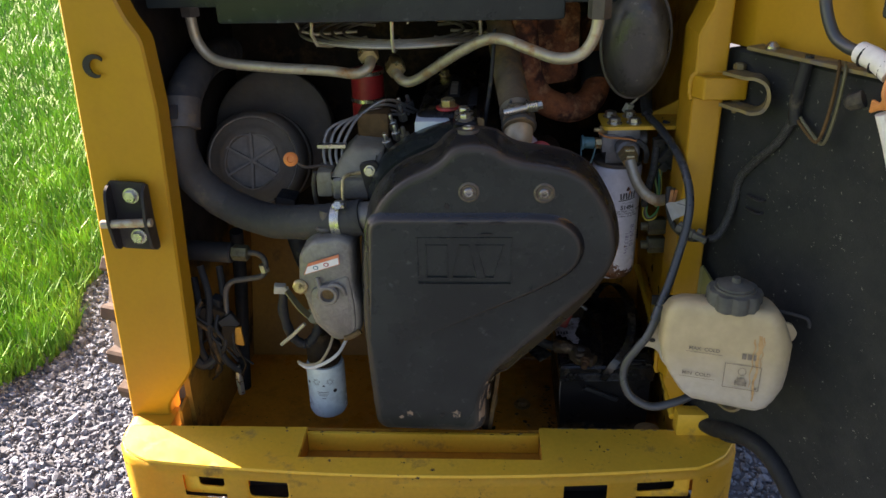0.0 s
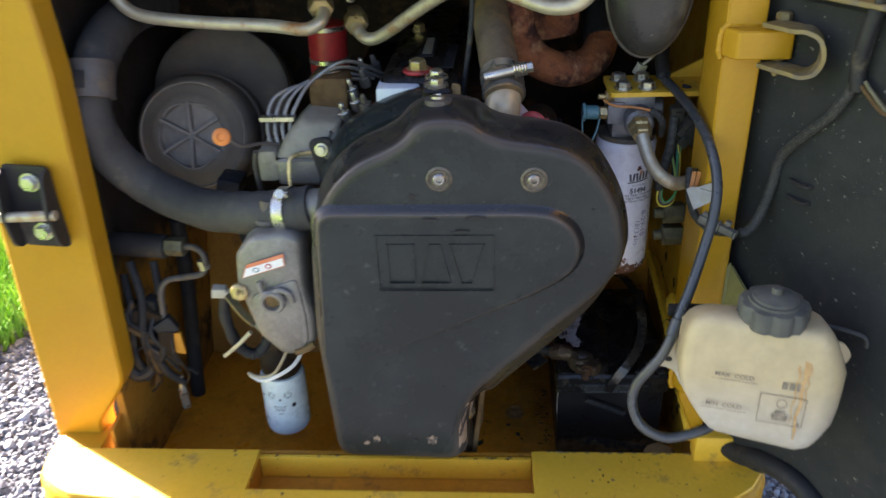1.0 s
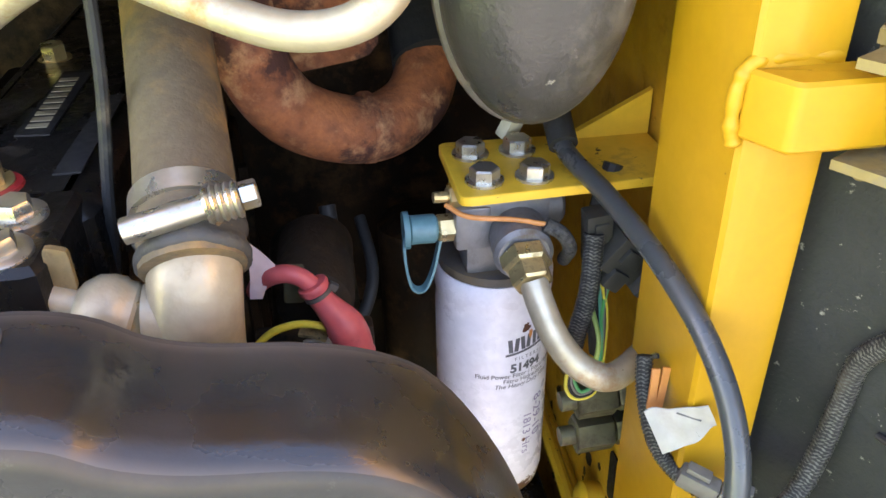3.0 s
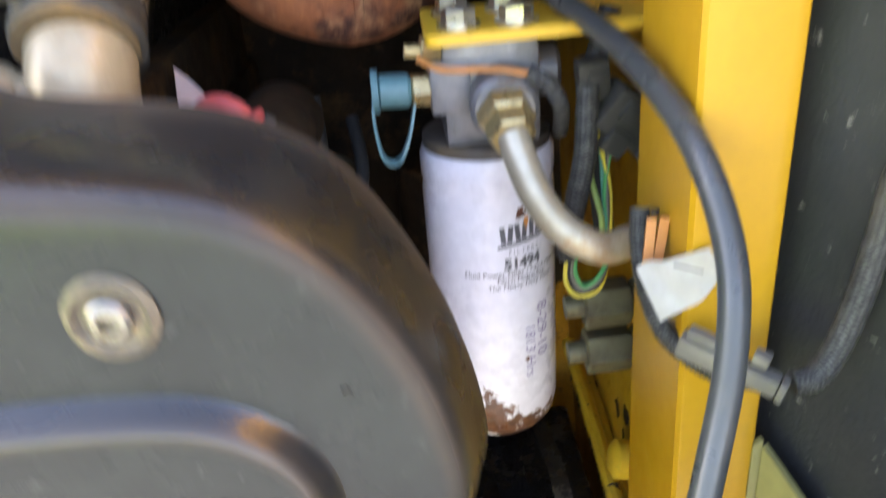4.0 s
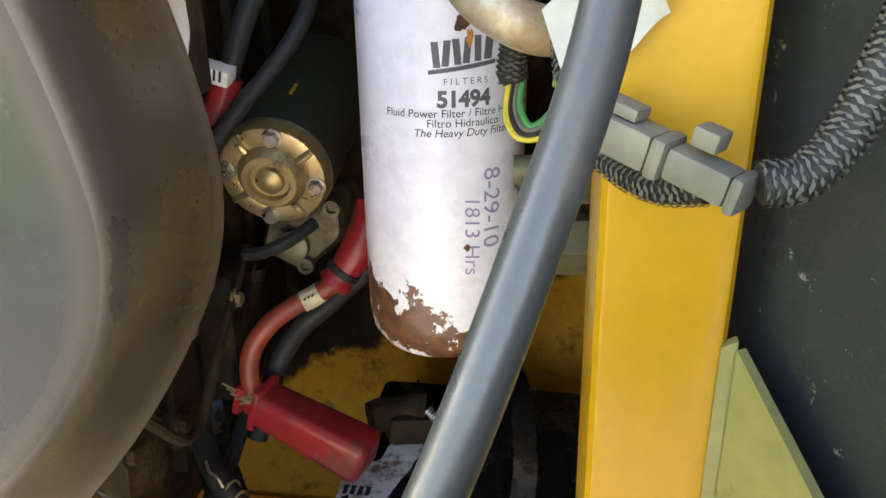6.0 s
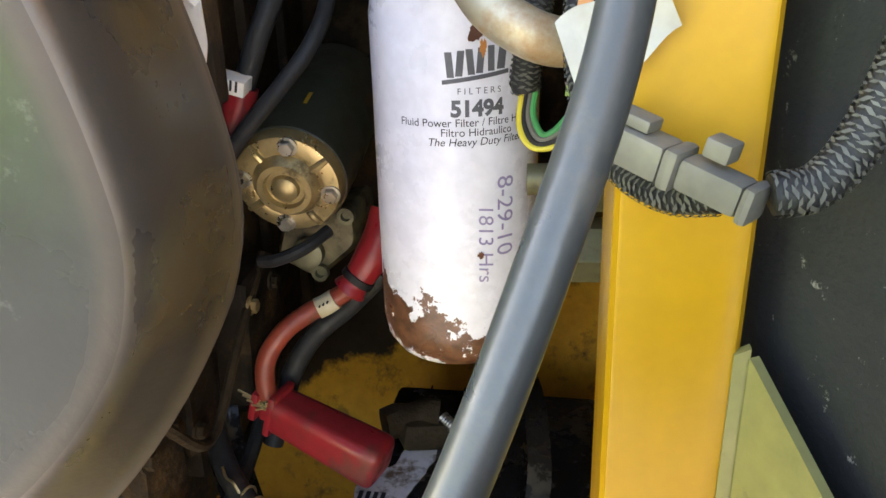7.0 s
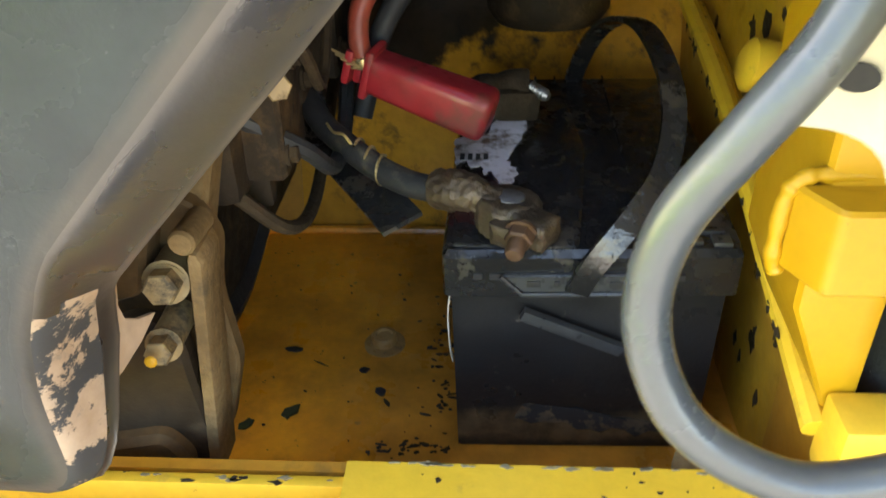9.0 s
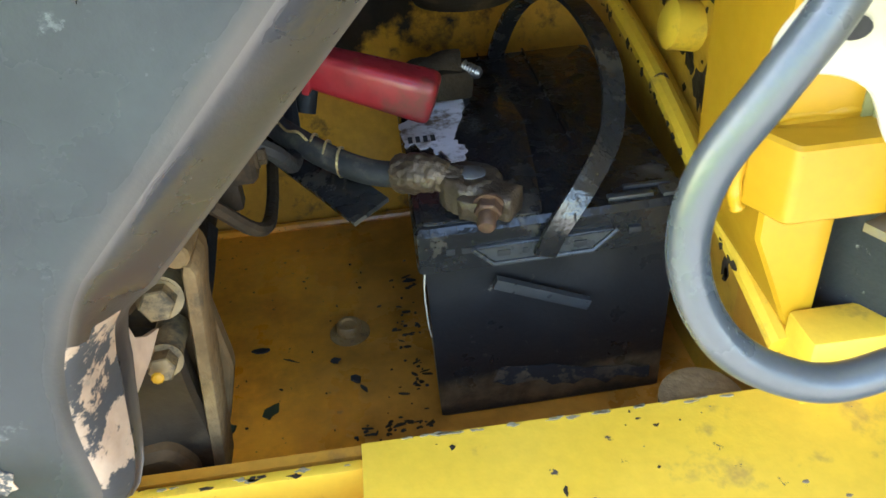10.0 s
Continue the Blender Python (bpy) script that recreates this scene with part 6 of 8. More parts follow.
head = thing("cast_filter_housing", (FX, FY, 0.945), "grey cast filter head with plated ports under a yellow bracket", "filter housing")
bm = B()
span(bm, (0.300, 1.500, 0.948), (0.362, 1.575, 1.016), bev=0.006)
span(bm, (0.292, 1.497, 0.972), (0.318, 1.540, 1.006), bev=0.004)
cyl(bm, (0.338, 1.505, 0.982), (0.335, 1.470, 0.980), 0.021, bev=0.003, seg=24)
cyl(bm, (0.355, 1.53, 0.988), (0.378, 1.53, 0.988), 0.017, bev=0.003)
part("casting", bm, mat("grey_casting", (0.26, 0.26, 0.27), (0.18, 0.18, 0.18), 20.0, 0.5, 0.55, bump=0.3, dirt=(0.14, 0.10, 0.06), dirt_scale=25, dirt_at=0.6), head)
bm = B()
hexnut(bm, (0.335, 1.472, 0.980), (0.03, -0.9, -0.35), 0.0175, 0.012)
hexnut(bm, (0.3355, 1.462, 0.976), (0.05, -0.9, -0.4), 0.0145, 0.014)
part("pipe_nut", bm, brass_zinc, head)
for z, x0, r in ((0.987, 0.292, 0.010), (1.012, 0.300, 0.009)):
    bm = B()
    hexnut(bm, (x0, 1.508, z), (-1, -0.1, 0.05), r, 0.012)
    if z > 1:
        cyl(bm, (x0 - 0.012, 1.507, z), (x0 - 0.022, 1.506, z + 0.001), 0.004, seg=10)
    part("port_nut", bm, brass_zinc, head)
bm = B()
cyl(bm, (0.280, 1.507, 0.988), (0.259, 1.506, 0.989), 0.0105, bev=0.002)
cyl(bm, (0.260, 1.506, 0.989), (0.256, 1.506, 0.989), 0.0135, seg=20)
dc = part("dust_cap", bm, teal_cap, head, "teal plastic dust cap on a loop")
bm = B()
strap(bm, [(0.258, 1.505, 0.998), (0.2555, 1.499, 0.975), (0.259, 1.495, 0.950), (0.268, 1.496, 0.945), (0.276, 1.500, 0.958), (0.282, 1.505, 0.980)], 0.007, 0.0018, (0, 1, 0.1), 6)
part("loop", bm, teal_cap, dc)
bracket = thing("filter_bracket", (0.37, 1.53, 1.02), "yellow steel bracket plate with four bolts", "bracket")
bm = B()
slab(bm, rounded([(0.291, 1.474), (0.452, 1.480), (0.452, 1.560), (0.291, 1.566)], 0.008, 3), [(0, 0), (0, 0.006), (0.0008, 0.0066)], lambda u, v, h: (u, v, 1.0205 + h))
bp = part("plate", bm, yellow_worn, bracket)
bm = B()
sheet(bm, [(0.385, 1.553, 1.027), (0.452, 1.553, 1.027), (0.452, 1.553, 1.062)], 0.006, (0, 1, 0))
part("gusset", bm, yellow_worn, bracket)
for x, y in ((0.312, 1.496), (0.347, 1.496), (0.311, 1.540), (0.346, 1.540)):
    bm = B()
    hexnut(bm, (x, y, 1.0272), (0, 0, 1), 0.0105, 0.009, 0.0135)
    part("bolt", bm, zinc, bp)
bm = B()
box(bm, (0.346, 1.562, 1.037), (0.016, 0.010, 0.018), (20, 15, 35), bev=0.002)
solo("pale_connector", bm, mat("cream_plastic", (0.58, 0.56, 0.40), (0.48, 0.45, 0.30), 30.0, 0.5, bump=0.1), "small pale plug on a thin lead above the filter bracket", "connector")
bm = B()
tube(bm, [(0.350, 1.563, 1.043), (0.362, 1.560, 1.056), (0.382, 1.565, 1.078), (0.400, 1.58, 1.10)], 0.0025, 8, 5)
solo("thin_lead", bm, tube_metal, "thin lead rising to the pale plug", "wire")
bm = B()
tube(bm, [(0.286, 1.503, 1.008), (0.30, 1.492, 1.003), (0.330, 1.482, 1.003), (0.352, 1.476, 1.000)], 0.0019, 8, 6)
solo("sensor_wire", bm, orange_wire, "thin orange sensor wire on the filter head", "wire")
bm = B()
tube(bm, [(0.350, 1.476, 1.0005), (0.362, 1.474, 0.993), (0.370, 1.478, 0.978), (0.374, 1.50, 0.955)], 0.0052, 12, 6)
solo("wire_sleeve", bm, braid_m, "short black braided sleeve on the sensor wire", "cable sleeve")

# round dark canister behind the filter
bm = B()
lathe(bm, [(0.001, 0.0), (0.03, 0.001), (0.048, 0.006), (0.056, 0.018), (0.056, 0.04), (0.054, 0.044), (0.054, 0.26), (0.03, 0.27)], (0.312, 1.775, 0.578), (0, 0.05, 1), 40)
can_d = thing("dark_canister", (0.312, 1.775, 0.578), "round sooty canister behind the hydraulic filter", "canister")
part("body", bm, greasy, can_d)
bm = B()
lathe(bm, [(0.0545, 0.040), (0.0578, 0.041), (0.0578, 0.050), (0.0545, 0.051)], (0.312, 1.775, 0.578), (0, 0.05, 1), 40)
part("rolled_seam", bm, grime, can_d)
# steel pipe from the filter head
bm = B()
tube(bm, [(0.3365, 1.452, 0.972), (0.340, 1.442, 0.958), (0.347, 1.430, 0.940), (0.358, 1.420, 0.925), (0.372, 1.413, 0.916), (0.385, 1.415, 0.911), (0.399, 1.423, 0.910), (0.415, 1.440, 0.904), (0.44, 1.47, 0.890)], 0.0098, 16, 8)
solo("hydraulic_pipe", bm, tube_metal, "dull plated steel pipe bending down from the filter head", "pipe")
# hex couplings beside the filter
for a, b, g in (((0.380, 1.478, 0.835), (0.455, 1.478, 0.838), 0.0), ((0.382, 1.478, 0.797), (0.455, 1.478, 0.800), 0.0)):
    t = thing("hydraulic_coupling", a, "olive plated hex coupling beside the filter", "coupling", "couplings beside the filter")
    d = (Vector(b) - Vector(a)).normalized()
    bm = B()
    cyl(bm, Vector(a) - d * 0.008, Vector(b), 0.008, seg=16)
    part("stem", bm, olive, t)
    bm = B()
    lathe(bm, [(0.0152, 0), (0.0168, 0.0015), (0.0168, 0.030), (0.0152, 0.032)], Vector(a) + d * 0.004, d, 6)
    part("hex", bm, olive, t)
    bm = B()
    lathe(bm, [(0.0135, 0), (0.0148, 0.002), (0.0148, 0.026), (0.0125, 0.028)], Vector(a) + d * 0.038, d, 6)
    part("lock_nut", bm, olive, t)

# grey overflow hose in a long bow, with a joint sleeve
ov = thing("overflow_hose", (0.34, 1.20, 0.65), "grey rubber overflow hose hanging in a long bow to the tank", "hose")
bm = B()
tube(bm, [(0.395, 1.68, 1.14), (0.386, 1.61, 1.082), (0.373, 1.54, 1.058), (0.3715, 1.51, 1.040), (0.383, 1.455, 1.031), (0.393, 1.391, 1.020), (0.402, 1.336, 0.998), (0.4064, 1.301, 0.964), (0.4015, 1.279, 0.9265), (0.388, 1.258, 0.884), (0.3735, 1.2385, 0.844), (0.3600, 1.2240, 0.812), (0.3500, 1.2130, 0.784), (0.3395, 1.2080, 0.760), (0.3255, 1.2070, 0.738), (0.3120, 1.2100, 0.712), (0.3075, 1.2100, 0.688), (0.3105, 1.2050, 0.668), (0.3205, 1.1990, 0.651), (0.338, 1.1950, 0.639), (0.360, 1.1930, 0.634), (0.393, 1.195, 0.642), (0.42, 1.203, 0.650), (0.445, 1.213, 0.667)], 0.0068, 20, 8)
part("hose", bm, rubber, ov)
bm = B()
tube(bm, [(0.395, 1.68, 1.14), (0.386, 1.61, 1.082), (0.373, 1.54, 1.058), (0.3715, 1.512, 1.0415)], 0.0105, 16, 5)
part("end_sleeve", bm, rubber_black, ov)
bm = B()
lathe(bm, [(0.0069, -0.012), (0.0082, -0.011), (0.0082, 0.011), (0.0069, 0.012)], (0.3545, 1.2180, 0.797), (0.36, 0.38, 1), 20)
part("joint_sleeve", bm, rubber, ov)

# ---- wires and plugs beside the right post ----
def wire(name, pts, r, m, label, category="wire", seg=8, n=6):
    bm = B()
    tube(bm, pts, r, seg, n)
    return solo(name, bm, m, label, category)


def braid(bm, pts, r, n=10):
    """A woven sleeve: two families of flat helical bands that change sides from rib to rib."""
    path = smooth_path(pts, n)
    run = [0.0]
    for a, b in zip(path, path[1:]):
        run.append(run[-1] + (b - a).length)
    us, u = [], None
    for i, p in enumerate(path):
        d = (path[min(i + 1, len(path) - 1)] - path[max(i - 1, 0)]).normalized()
        u = d.orthogonal().normalized() if u is None else (u - d * u.dot(d)).normalized()
        us.append((p, u, d.cross(u)))
    steps = int(run[-1] / 0.0009)
    for turn in (-1, 1):
        for s in range(12):
            prev = None
            for k in range(steps + 1):
                L0 = run[-1] * k / steps
                i = min(max(np.searchsorted(run, L0) - 1, 0), len(path) - 2)
                f = (L0 - run[i]) / max(run[i + 1] - run[i], 1e-9)
                p = us[i][0].lerp(us[i + 1][0], f)
                uu, vv = us[i][1], us[i][2]
                a = turn * L0 / 0.030 * 2 * math.pi + s * 2 * math.pi / 12
                over = (int(a // (math.pi / 7)) % 2 == 0) == (turn > 0)
                if not over:
                    prev = None
                    continue
                pair = []
                for da in (-0.16, 0.16):
                    q = uu * math.cos(a + da) + vv * math.sin(a + da)
                    pair.append(bm.verts.new(p + q * (r + 0.0008)))
                if prev:
                    bm.faces.new((prev[0], prev[1], pair[1], pair[0]))
                prev = pair
    return bm


def sleeve(pts, r, label):
    t = thing("braided_cable", pts[len(pts) // 2], label, "cable")
    bm = B()
    tube(bm, pts, r, 14, 8)
    part("core", bm, rubber_black, t)
    bm = B()
    braid(bm, pts, r)
    tagged(part("braid", bm, mat("braid_strand", (0.125, 0.125, 0.112), (0.07, 0.07, 0.063), 120.0, 0.55, bump=0), t), kind="stuff")
    return t


sleeve([(0.447, 1.3100, 0.885), (0.4585, 1.3110, 0.8875), (0.4690, 1.3150, 0.9000), (0.4790, 1.3200, 0.9260), (0.4850, 1.3230, 0.9550), (0.4880, 1.3200, 0.9880), (0.500, 1.295, 1.025), (0.515, 1.265, 1.062), (0.525, 1.245, 1.105), (0.527, 1.238, 1.15), (0.53, 1.235, 1.20)], 0.0058, "black and grey braided door harness with a clip")
sleeve([(0.396, 1.395, 0.944), (0.394, 1.385, 0.925), (0.396, 1.372, 0.902), (0.402, 1.362, 0.886), (0.412, 1.348, 0.878), (0.424, 1.333, 0.876), (0.436, 1.322, 0.880)], 0.0050, "black braided harness leading to the grey plug")
sleeve([(0.386, 1.475, 0.99), (0.382, 1.465, 0.95), (0.376, 1.462, 0.922), (0.371, 1.462, 0.890), (0.3715, 1.463, 0.883)], 0.0066, "black braided sleeve with loose coloured wires beside the filter")
for i, (m, c) in enumerate(((yellow_wire, "yellow"), (ink_dark, "black"), (grey_plug, "beige"), (green_wire, "green"))):
    wire(c + "_wire", [(0.370 + i * 0.002, 1.461, 0.884), (0.369 + i * 0.002, 1.459, 0.866 + i * 0.002), (0.376 + i * 0.0015, 1.456, 0.857 + i * 0.002), (0.390, 1.455, 0.862 + i * 0.003), (0.397, 1.462, 0.885), (0.399 - i * 0.001, 1.470, 0.925), (0.390 + i * 0.004, 1.472, 0.965)], 0.0016, m, c + " wire looped beside the filter")
wire("green_wire", [(0.386, 1.479, 0.953), (0.388, 1.472, 0.930), (0.393, 1.464, 0.905), (0.391, 1.462, 0.880)], 0.0019, mat("lime_wire", (0.30, 0.46, 0.12), None, 30.0, 0.45, bump=0), "lime green wire hanging from the connector")
wire("teal_wire", [(0.395, 1.479, 0.957), (0.396, 1.474, 0.930), (0.396, 1.467, 0.905), (0.394, 1.464, 0.880)], 0.0021, mat("teal_wire", (0.05, 0.30, 0.22), None, 30.0, 0.45, bump=0), "teal wire hanging from the connector")
for i in range(2):
    bm = B()
    strap(bm, [(0.398 + i * 0.007, 1.381, 0.944), (0.396 + i * 0.006, 1.377, 0.930), (0.394 + i * 0.005, 1.373, 0.918)], 0.0050, 0.0022, (1, 0, 0.2), 5)
    solo("orange_strip", bm, orange_wire, "frayed orange wire strip above the white tape", "wire")
bm = B()
TAG = [Vector(p) for p in ((0.386, 1.366, 0.924), (0.415, 1.3455, 0.943), (0.424, 1.3445, 0.925), (0.396, 1.351, 0.899))]


def on_tag(u, v, h):
    """The rumpled paper: u along it, v down it, 0 to 1."""
    p = TAG[0].lerp(TAG[1], u).lerp(TAG[3].lerp(TAG[2], u), v)
    p.y += 0.0014 * math.sin(u * 5 + v * 2) + 0.0008 * math.sin(u * 13 - v * 4) - h
    p.z += 0.0012 * math.sin(u * 9)
    return p


rings = []
for h in (0, 0.0009):
    rings.append([[bm.verts.new(on_tag(i / 14, j / 8, h)) for i in range(15)] for j in range(9)])
for gr in rings:
    for j in range(8):
        for i in range(14):
            bm.faces.new((gr[j][i], gr[j][i + 1], gr[j + 1][i + 1], gr[j + 1][i]))
edge = [(0, i) for i in range(14)] + [(j, 14) for j in range(8)] + [(8, i) for i in range(14, 0, -1)] + [(j, 0) for j in range(8, 0, -1)]
for a, b in zip(edge, edge[1:] + edge[:1]):
    bm.faces.new((rings[0][a[0]][a[1]], rings[0][b[0]][b[1]], rings[1][b[0]][b[1]], rings[1][a[0]][a[1]]))
tape = thing("cable_tag", (0.398, 1.345, 0.895), "white wrapped paper tag on the harness", "tag")
part("paper", bm, mat("worn_white_tag", (0.42, 0.41, 0.38), (0.35, 0.34, 0.31), 40.0, 0.6, bump=0.15), tape)
bm = B()
for k in range(2):
    slab(bm, bars((0.66, 0.72 + k * 0.11, 0.74, 0.75 + k * 0.11), (0.77, 0.72 + k * 0.11, 0.88 - k * 0.05, 0.75 + k * 0.11))[0][:4], [(0, 0.0012), (0, 0.0016)], on_tag)
slab(bm, [(0.50, 0.10), (0.52, 0.07), (0.80, 0.50), (0.78, 0.53)], [(0, 0.0012), (0, 0.0016)], on_tag)
part("print_bars", bm, ink, tape)
plug = thing("harness_plug", (0.43, 1.32, 0.885), "grey plastic two-part harness plug with a locking tab", "connector")
AXP = Vector((0.046, -0.034, -0.014)).normalized()
RP = AXP.to_track_quat("X", "Z").to_euler()
RPD = tuple(math.degrees(a) for a in RP)
o = Vector((0.4035, 1.3385, 0.8945))
for k, (a, b, s, nm) in enumerate(((-0.002, 0.023, (0.0125, 0.0118), "socket"), (0.023, 0.028, (0.0136, 0.0128), "collar"), (0.028, 0.048, (0.0105, 0.0100), "plug_body"), (0.048, 0.052, (0.0122, 0.0114), "end_collar"))):
    bm = B()
    box(bm, o + AXP * (a + b) / 2, (b - a, *s), RPD, bev=0.002)
    part(nm, bm, grey_plug, plug)
bm = B()
box(bm, o + AXP * 0.036 + Vector((0.003, 0.0, 0.0095)), (0.008, 0.008, 0.006), RPD, bev=0.001)
box(bm, o + AXP * 0.010 + Vector((0.0, 0.0, 0.0085)), (0.015, 0.008, 0.004), RPD, bev=0.001)
part("locking_tab", bm, grey_plug, plug)
plug_black = mat("black_plug_plastic", (0.028, 0.029, 0.026), (0.05, 0.048, 0.042), 30.0, 0.45, bump=0.15)
up = thing("black_plug", (0.42, 1.47, 0.955), "black plastic two-part plug with bundled wires beside the post", "connector")
bm = B()
box(bm, (0.409, 1.478, 0.969), (0.036, 0.026, 0.030), (8, 38, 10), bev=0.003)
box(bm, (0.400, 1.470, 0.956), (0.016, 0.016, 0.016), (8, 38, 10), bev=0.002)
bd = part("socket", bm, plug_black, up)
bm = B()
box(bm, (0.411, 1.4635, 0.972), (0.016, 0.005, 0.012), (8, 38, 10), bev=0.001)
part("locking_tab", bm, plug_black, bd)
bm = B()
box(bm, (0.4285, 1.470, 0.948), (0.023, 0.022, 0.024), (8, 38, 10), bev=0.0025)
part("plug_body", bm, mat("dusty_plug_plastic", (0.075, 0.072, 0.062), (0.05, 0.048, 0.042), 30.0, 0.5, bump=0.15), up)
for i, m in enumerate((yellow_wire, grey_plug, olive, ink_dark, olive)):
    bm = B()
    tube(bm, [(0.432 + i * 0.002, 1.462, 0.940), (0.436 + i * 0.0012, 1.448, 0.931), (0.430 + i * 0.002, 1.430, 0.927), (0.415 + i * 0.002, 1.412, 0.931), (0.401 + i * 0.0015, 1.397, 0.940)], 0.0018, 6, 5)
    part("wire", bm, m, up)
ic = thing("inline_connector", (0.388, 1.482, 0.96), "slim black inline connector with a pale seal above green wires", "connector")
bm = B()
box(bm, (0.391, 1.483, 0.982), (0.019, 0.016, 0.046), (6, -6, 0), bev=0.002)
box(bm, (0.391, 1.474, 0.990), (0.010, 0.004, 0.016), (6, -6, 0), bev=0.001)
part("body", bm, plug_black, ic)
bm = B()
lathe(bm, [(0.0028, 0), (0.0033, 0.001), (0.0033, 0.006), (0.002, 0.007)], (0.3855, 1.4785, 0.951), (0, 0, 1), 12)
part("seal", bm, tank_m, ic)
wire("black_loom", [(0.405, 1.50, 1.03), (0.392, 1.49, 0.99), (0.394, 1.485, 0.94), (0.40, 1.48, 0.88)], 0.007, rubber_black, "black taped wire loom behind the filter", "cable", 10)

# ---- coolant tank on the door ----
tank = thing("coolant_tank", (0.44, 1.17, 0.680), "stained white plastic coolant tank with a black cap", "coolant tank")
T_OUT = rounded([(0.350, 1.152), (0.513, 1.108), (0.535, 1.122), (0.531, 1.166), (0.488, 1.206), (0.362, 1.229)], 0.014, 5)


def tank_put(u, v, h):
    """The tank's sides: cut away at its lower left, leaning in at its right, its top falling off to the back."""
    if u < 0.43:
        u += 0.038 * max(0.0, (0.762 - h) / 0.075) ** 1.2 * (0.43 - u) / 0.08
    if u > 0.46:
        k = (u - 0.46) / 0.07
        u -= k * (0.020 * max(0.0, (h - 0.797) / 0.06) + 0.016 * max(0.0, (0.727 - h) / 0.045))
    dip_top = 0.006 * max(0.0, 1 - abs(u - 0.452) / 0.05) if h > 0.827 else 0.0
    return (u, v, h - max(0.0, v - 1.165) * 0.42 * min(max((h - 0.74) / 0.05, 0.0), 1.0) - dip_top)


bm = B()
slab(bm, T_OUT, [(0.03, 0.68), (0.015, 0.682), (0.006, 0.689), (0.002, 0.701), (0, 0.722), (-0.001, 0.747), (-0.0014, 0.772), (-0.001, 0.797), (0, 0.822), (0.002, 0.836), (0.006, 0.846), (0.011, 0.852), (0.019, 0.856), (0.04, 0.858)], tank_put, shrink=0.085)
part("body", bm, tank_m, tank, "", 60)
bm = B()
lathe(bm, [(0.034, -0.004), (0.031, 0.002), (0.030, 0.012), (0.026, 0.012)], (0.449, 1.157, 0.850), (0, 0, 1), 28)
part("neck", bm, tank_m, tank)
bm = B()
prof = [(0.036, 0.003), (0.0405, 0.006), (0.0405, 0.025), (0.038, 0.030), (0.030, 0.0315), (0.0295, 0.0345), (0.026, 0.0345), (0.0255, 0.0375), (0.020, 0.040), (0.0062, 0.0415), (0.0058, 0.049), (0.001, 0.0495)]
lathe(bm, prof, (0.449, 1.157, 0.844), (0, 0, 1), 72)
for v in bm.verts:
    d = Vector((v.co.x - 0.449, v.co.y - 1.157))
    if d.length > 0.035:
        a = math.atan2(d.y, d.x)
        k = 1 - 0.10 * (0.5 + 0.5 * math.sin(a * 9)) ** 3
        v.co.x, v.co.y = 0.449 + d.x * k, 1.157 + d.y * k
part("cap", bm, mat("grey_black_cap", (0.06, 0.062, 0.056), (0.12, 0.12, 0.10), 25.0, 0.6, bump=0.2), tank, "dusty black ribbed cap")
# the broad mounting flange on its side, with a hole in the lower lobe
FLANGE = [(0.352, 0.812), (0.376, 0.815), (0.388, 0.690), (0.370, 0.708), (0.362, 0.727), (0.352, 0.732), (0.336, 0.732), (0.3325, 0.740), (0.338, 0.750), (0.347, 0.762), (0.3535, 0.778)]
bm = B()
slab(bm, rounded(FLANGE, 0.006, 3), [(0.0008, 0), (0, 0.001), (0, 0.004), (0.0008, 0.005)], lambda u, v, h: (u - h * 0.24, 1.2225 - (u - 0.36) * 0.24 - h, v))
ear = part("mounting_flange", bm, tank_m, tank)
bm = B()
lathe(bm, [(0.0052, 0), (0.0052, 0.001), (0.001, 0.001)], (0.3510, 1.2189, 0.7465), (-0.24, -1, 0), 16, squash=0.7)
part("flange_hole", bm, ink_dark, ear)
bm = B()
slab(bm, rounded([(0.522, 0.782), (0.548, 0.778), (0.555, 0.794), (0.543, 0.812), (0.522, 0.816)], 0.007, 3), [(0.0008, 0), (0, 0.001), (0, 0.004), (0.0008, 0.005)], lambda u, v, h: (u, 1.166 - h, v))
part("side_ear", bm, tank_m, tank)
TA, TB = Vector((0.344, 1.1534, 0)), Vector((0.513, 1.1078, 0))
TD = (TB - TA).normalized()
TN = Vector((TD.y, -TD.x, 0))


def on_tank(cu, cz):
    return lambda u, v: TA + TD * (cu + u) + TN * 0.0016 + Vector((0, 0, cz + v))


print_faded = mat("faded_brown_print", (0.13, 0.105, 0.075), (0.30, 0.25, 0.18), 120.0, 0.6, bump=0)
for words, u, z in (("MAX  COLD", 0.068, 0.7825), ("MIN  COLD", 0.061, 0.7375)):
    bm = B()
    lay(bm, lettering(words, 0.0082, bold=0.0001), on_tank(u, z))
    lay(bm, bars((-0.026, -0.0066, 0.027, -0.0059)), on_tank(u, z))
    part("level_mark", bm, print_faded, tank)
bm = B()
lay(bm, bars((-0.011, -0.004, -0.005, 0.006), (-0.003, -0.004, 0.003, 0.006), (0.005, -0.004, 0.009, 0.006)), on_tank(0.133, 0.779))
for a, b, c, d in ((0, 0, 0.052, 0.001), (0, 0.042, 0.052, 0.043), (0, 0, 0.001, 0.043), (0.051, 0, 0.052, 0.043), (0.017, 0.006, 0.034, 0.014), (0.020, 0.014, 0.031, 0.020), (0.0455, 0.002, 0.049, 0.006)):
    lay(bm, bars((a, b, c, d)), on_tank(0.100, 0.722))
ring = [(0.0255 + 0.006 * math.cos(a), 0.031 + 0.007 * math.sin(a)) for a in np.linspace(0, 6.283, 20, endpoint=False)]
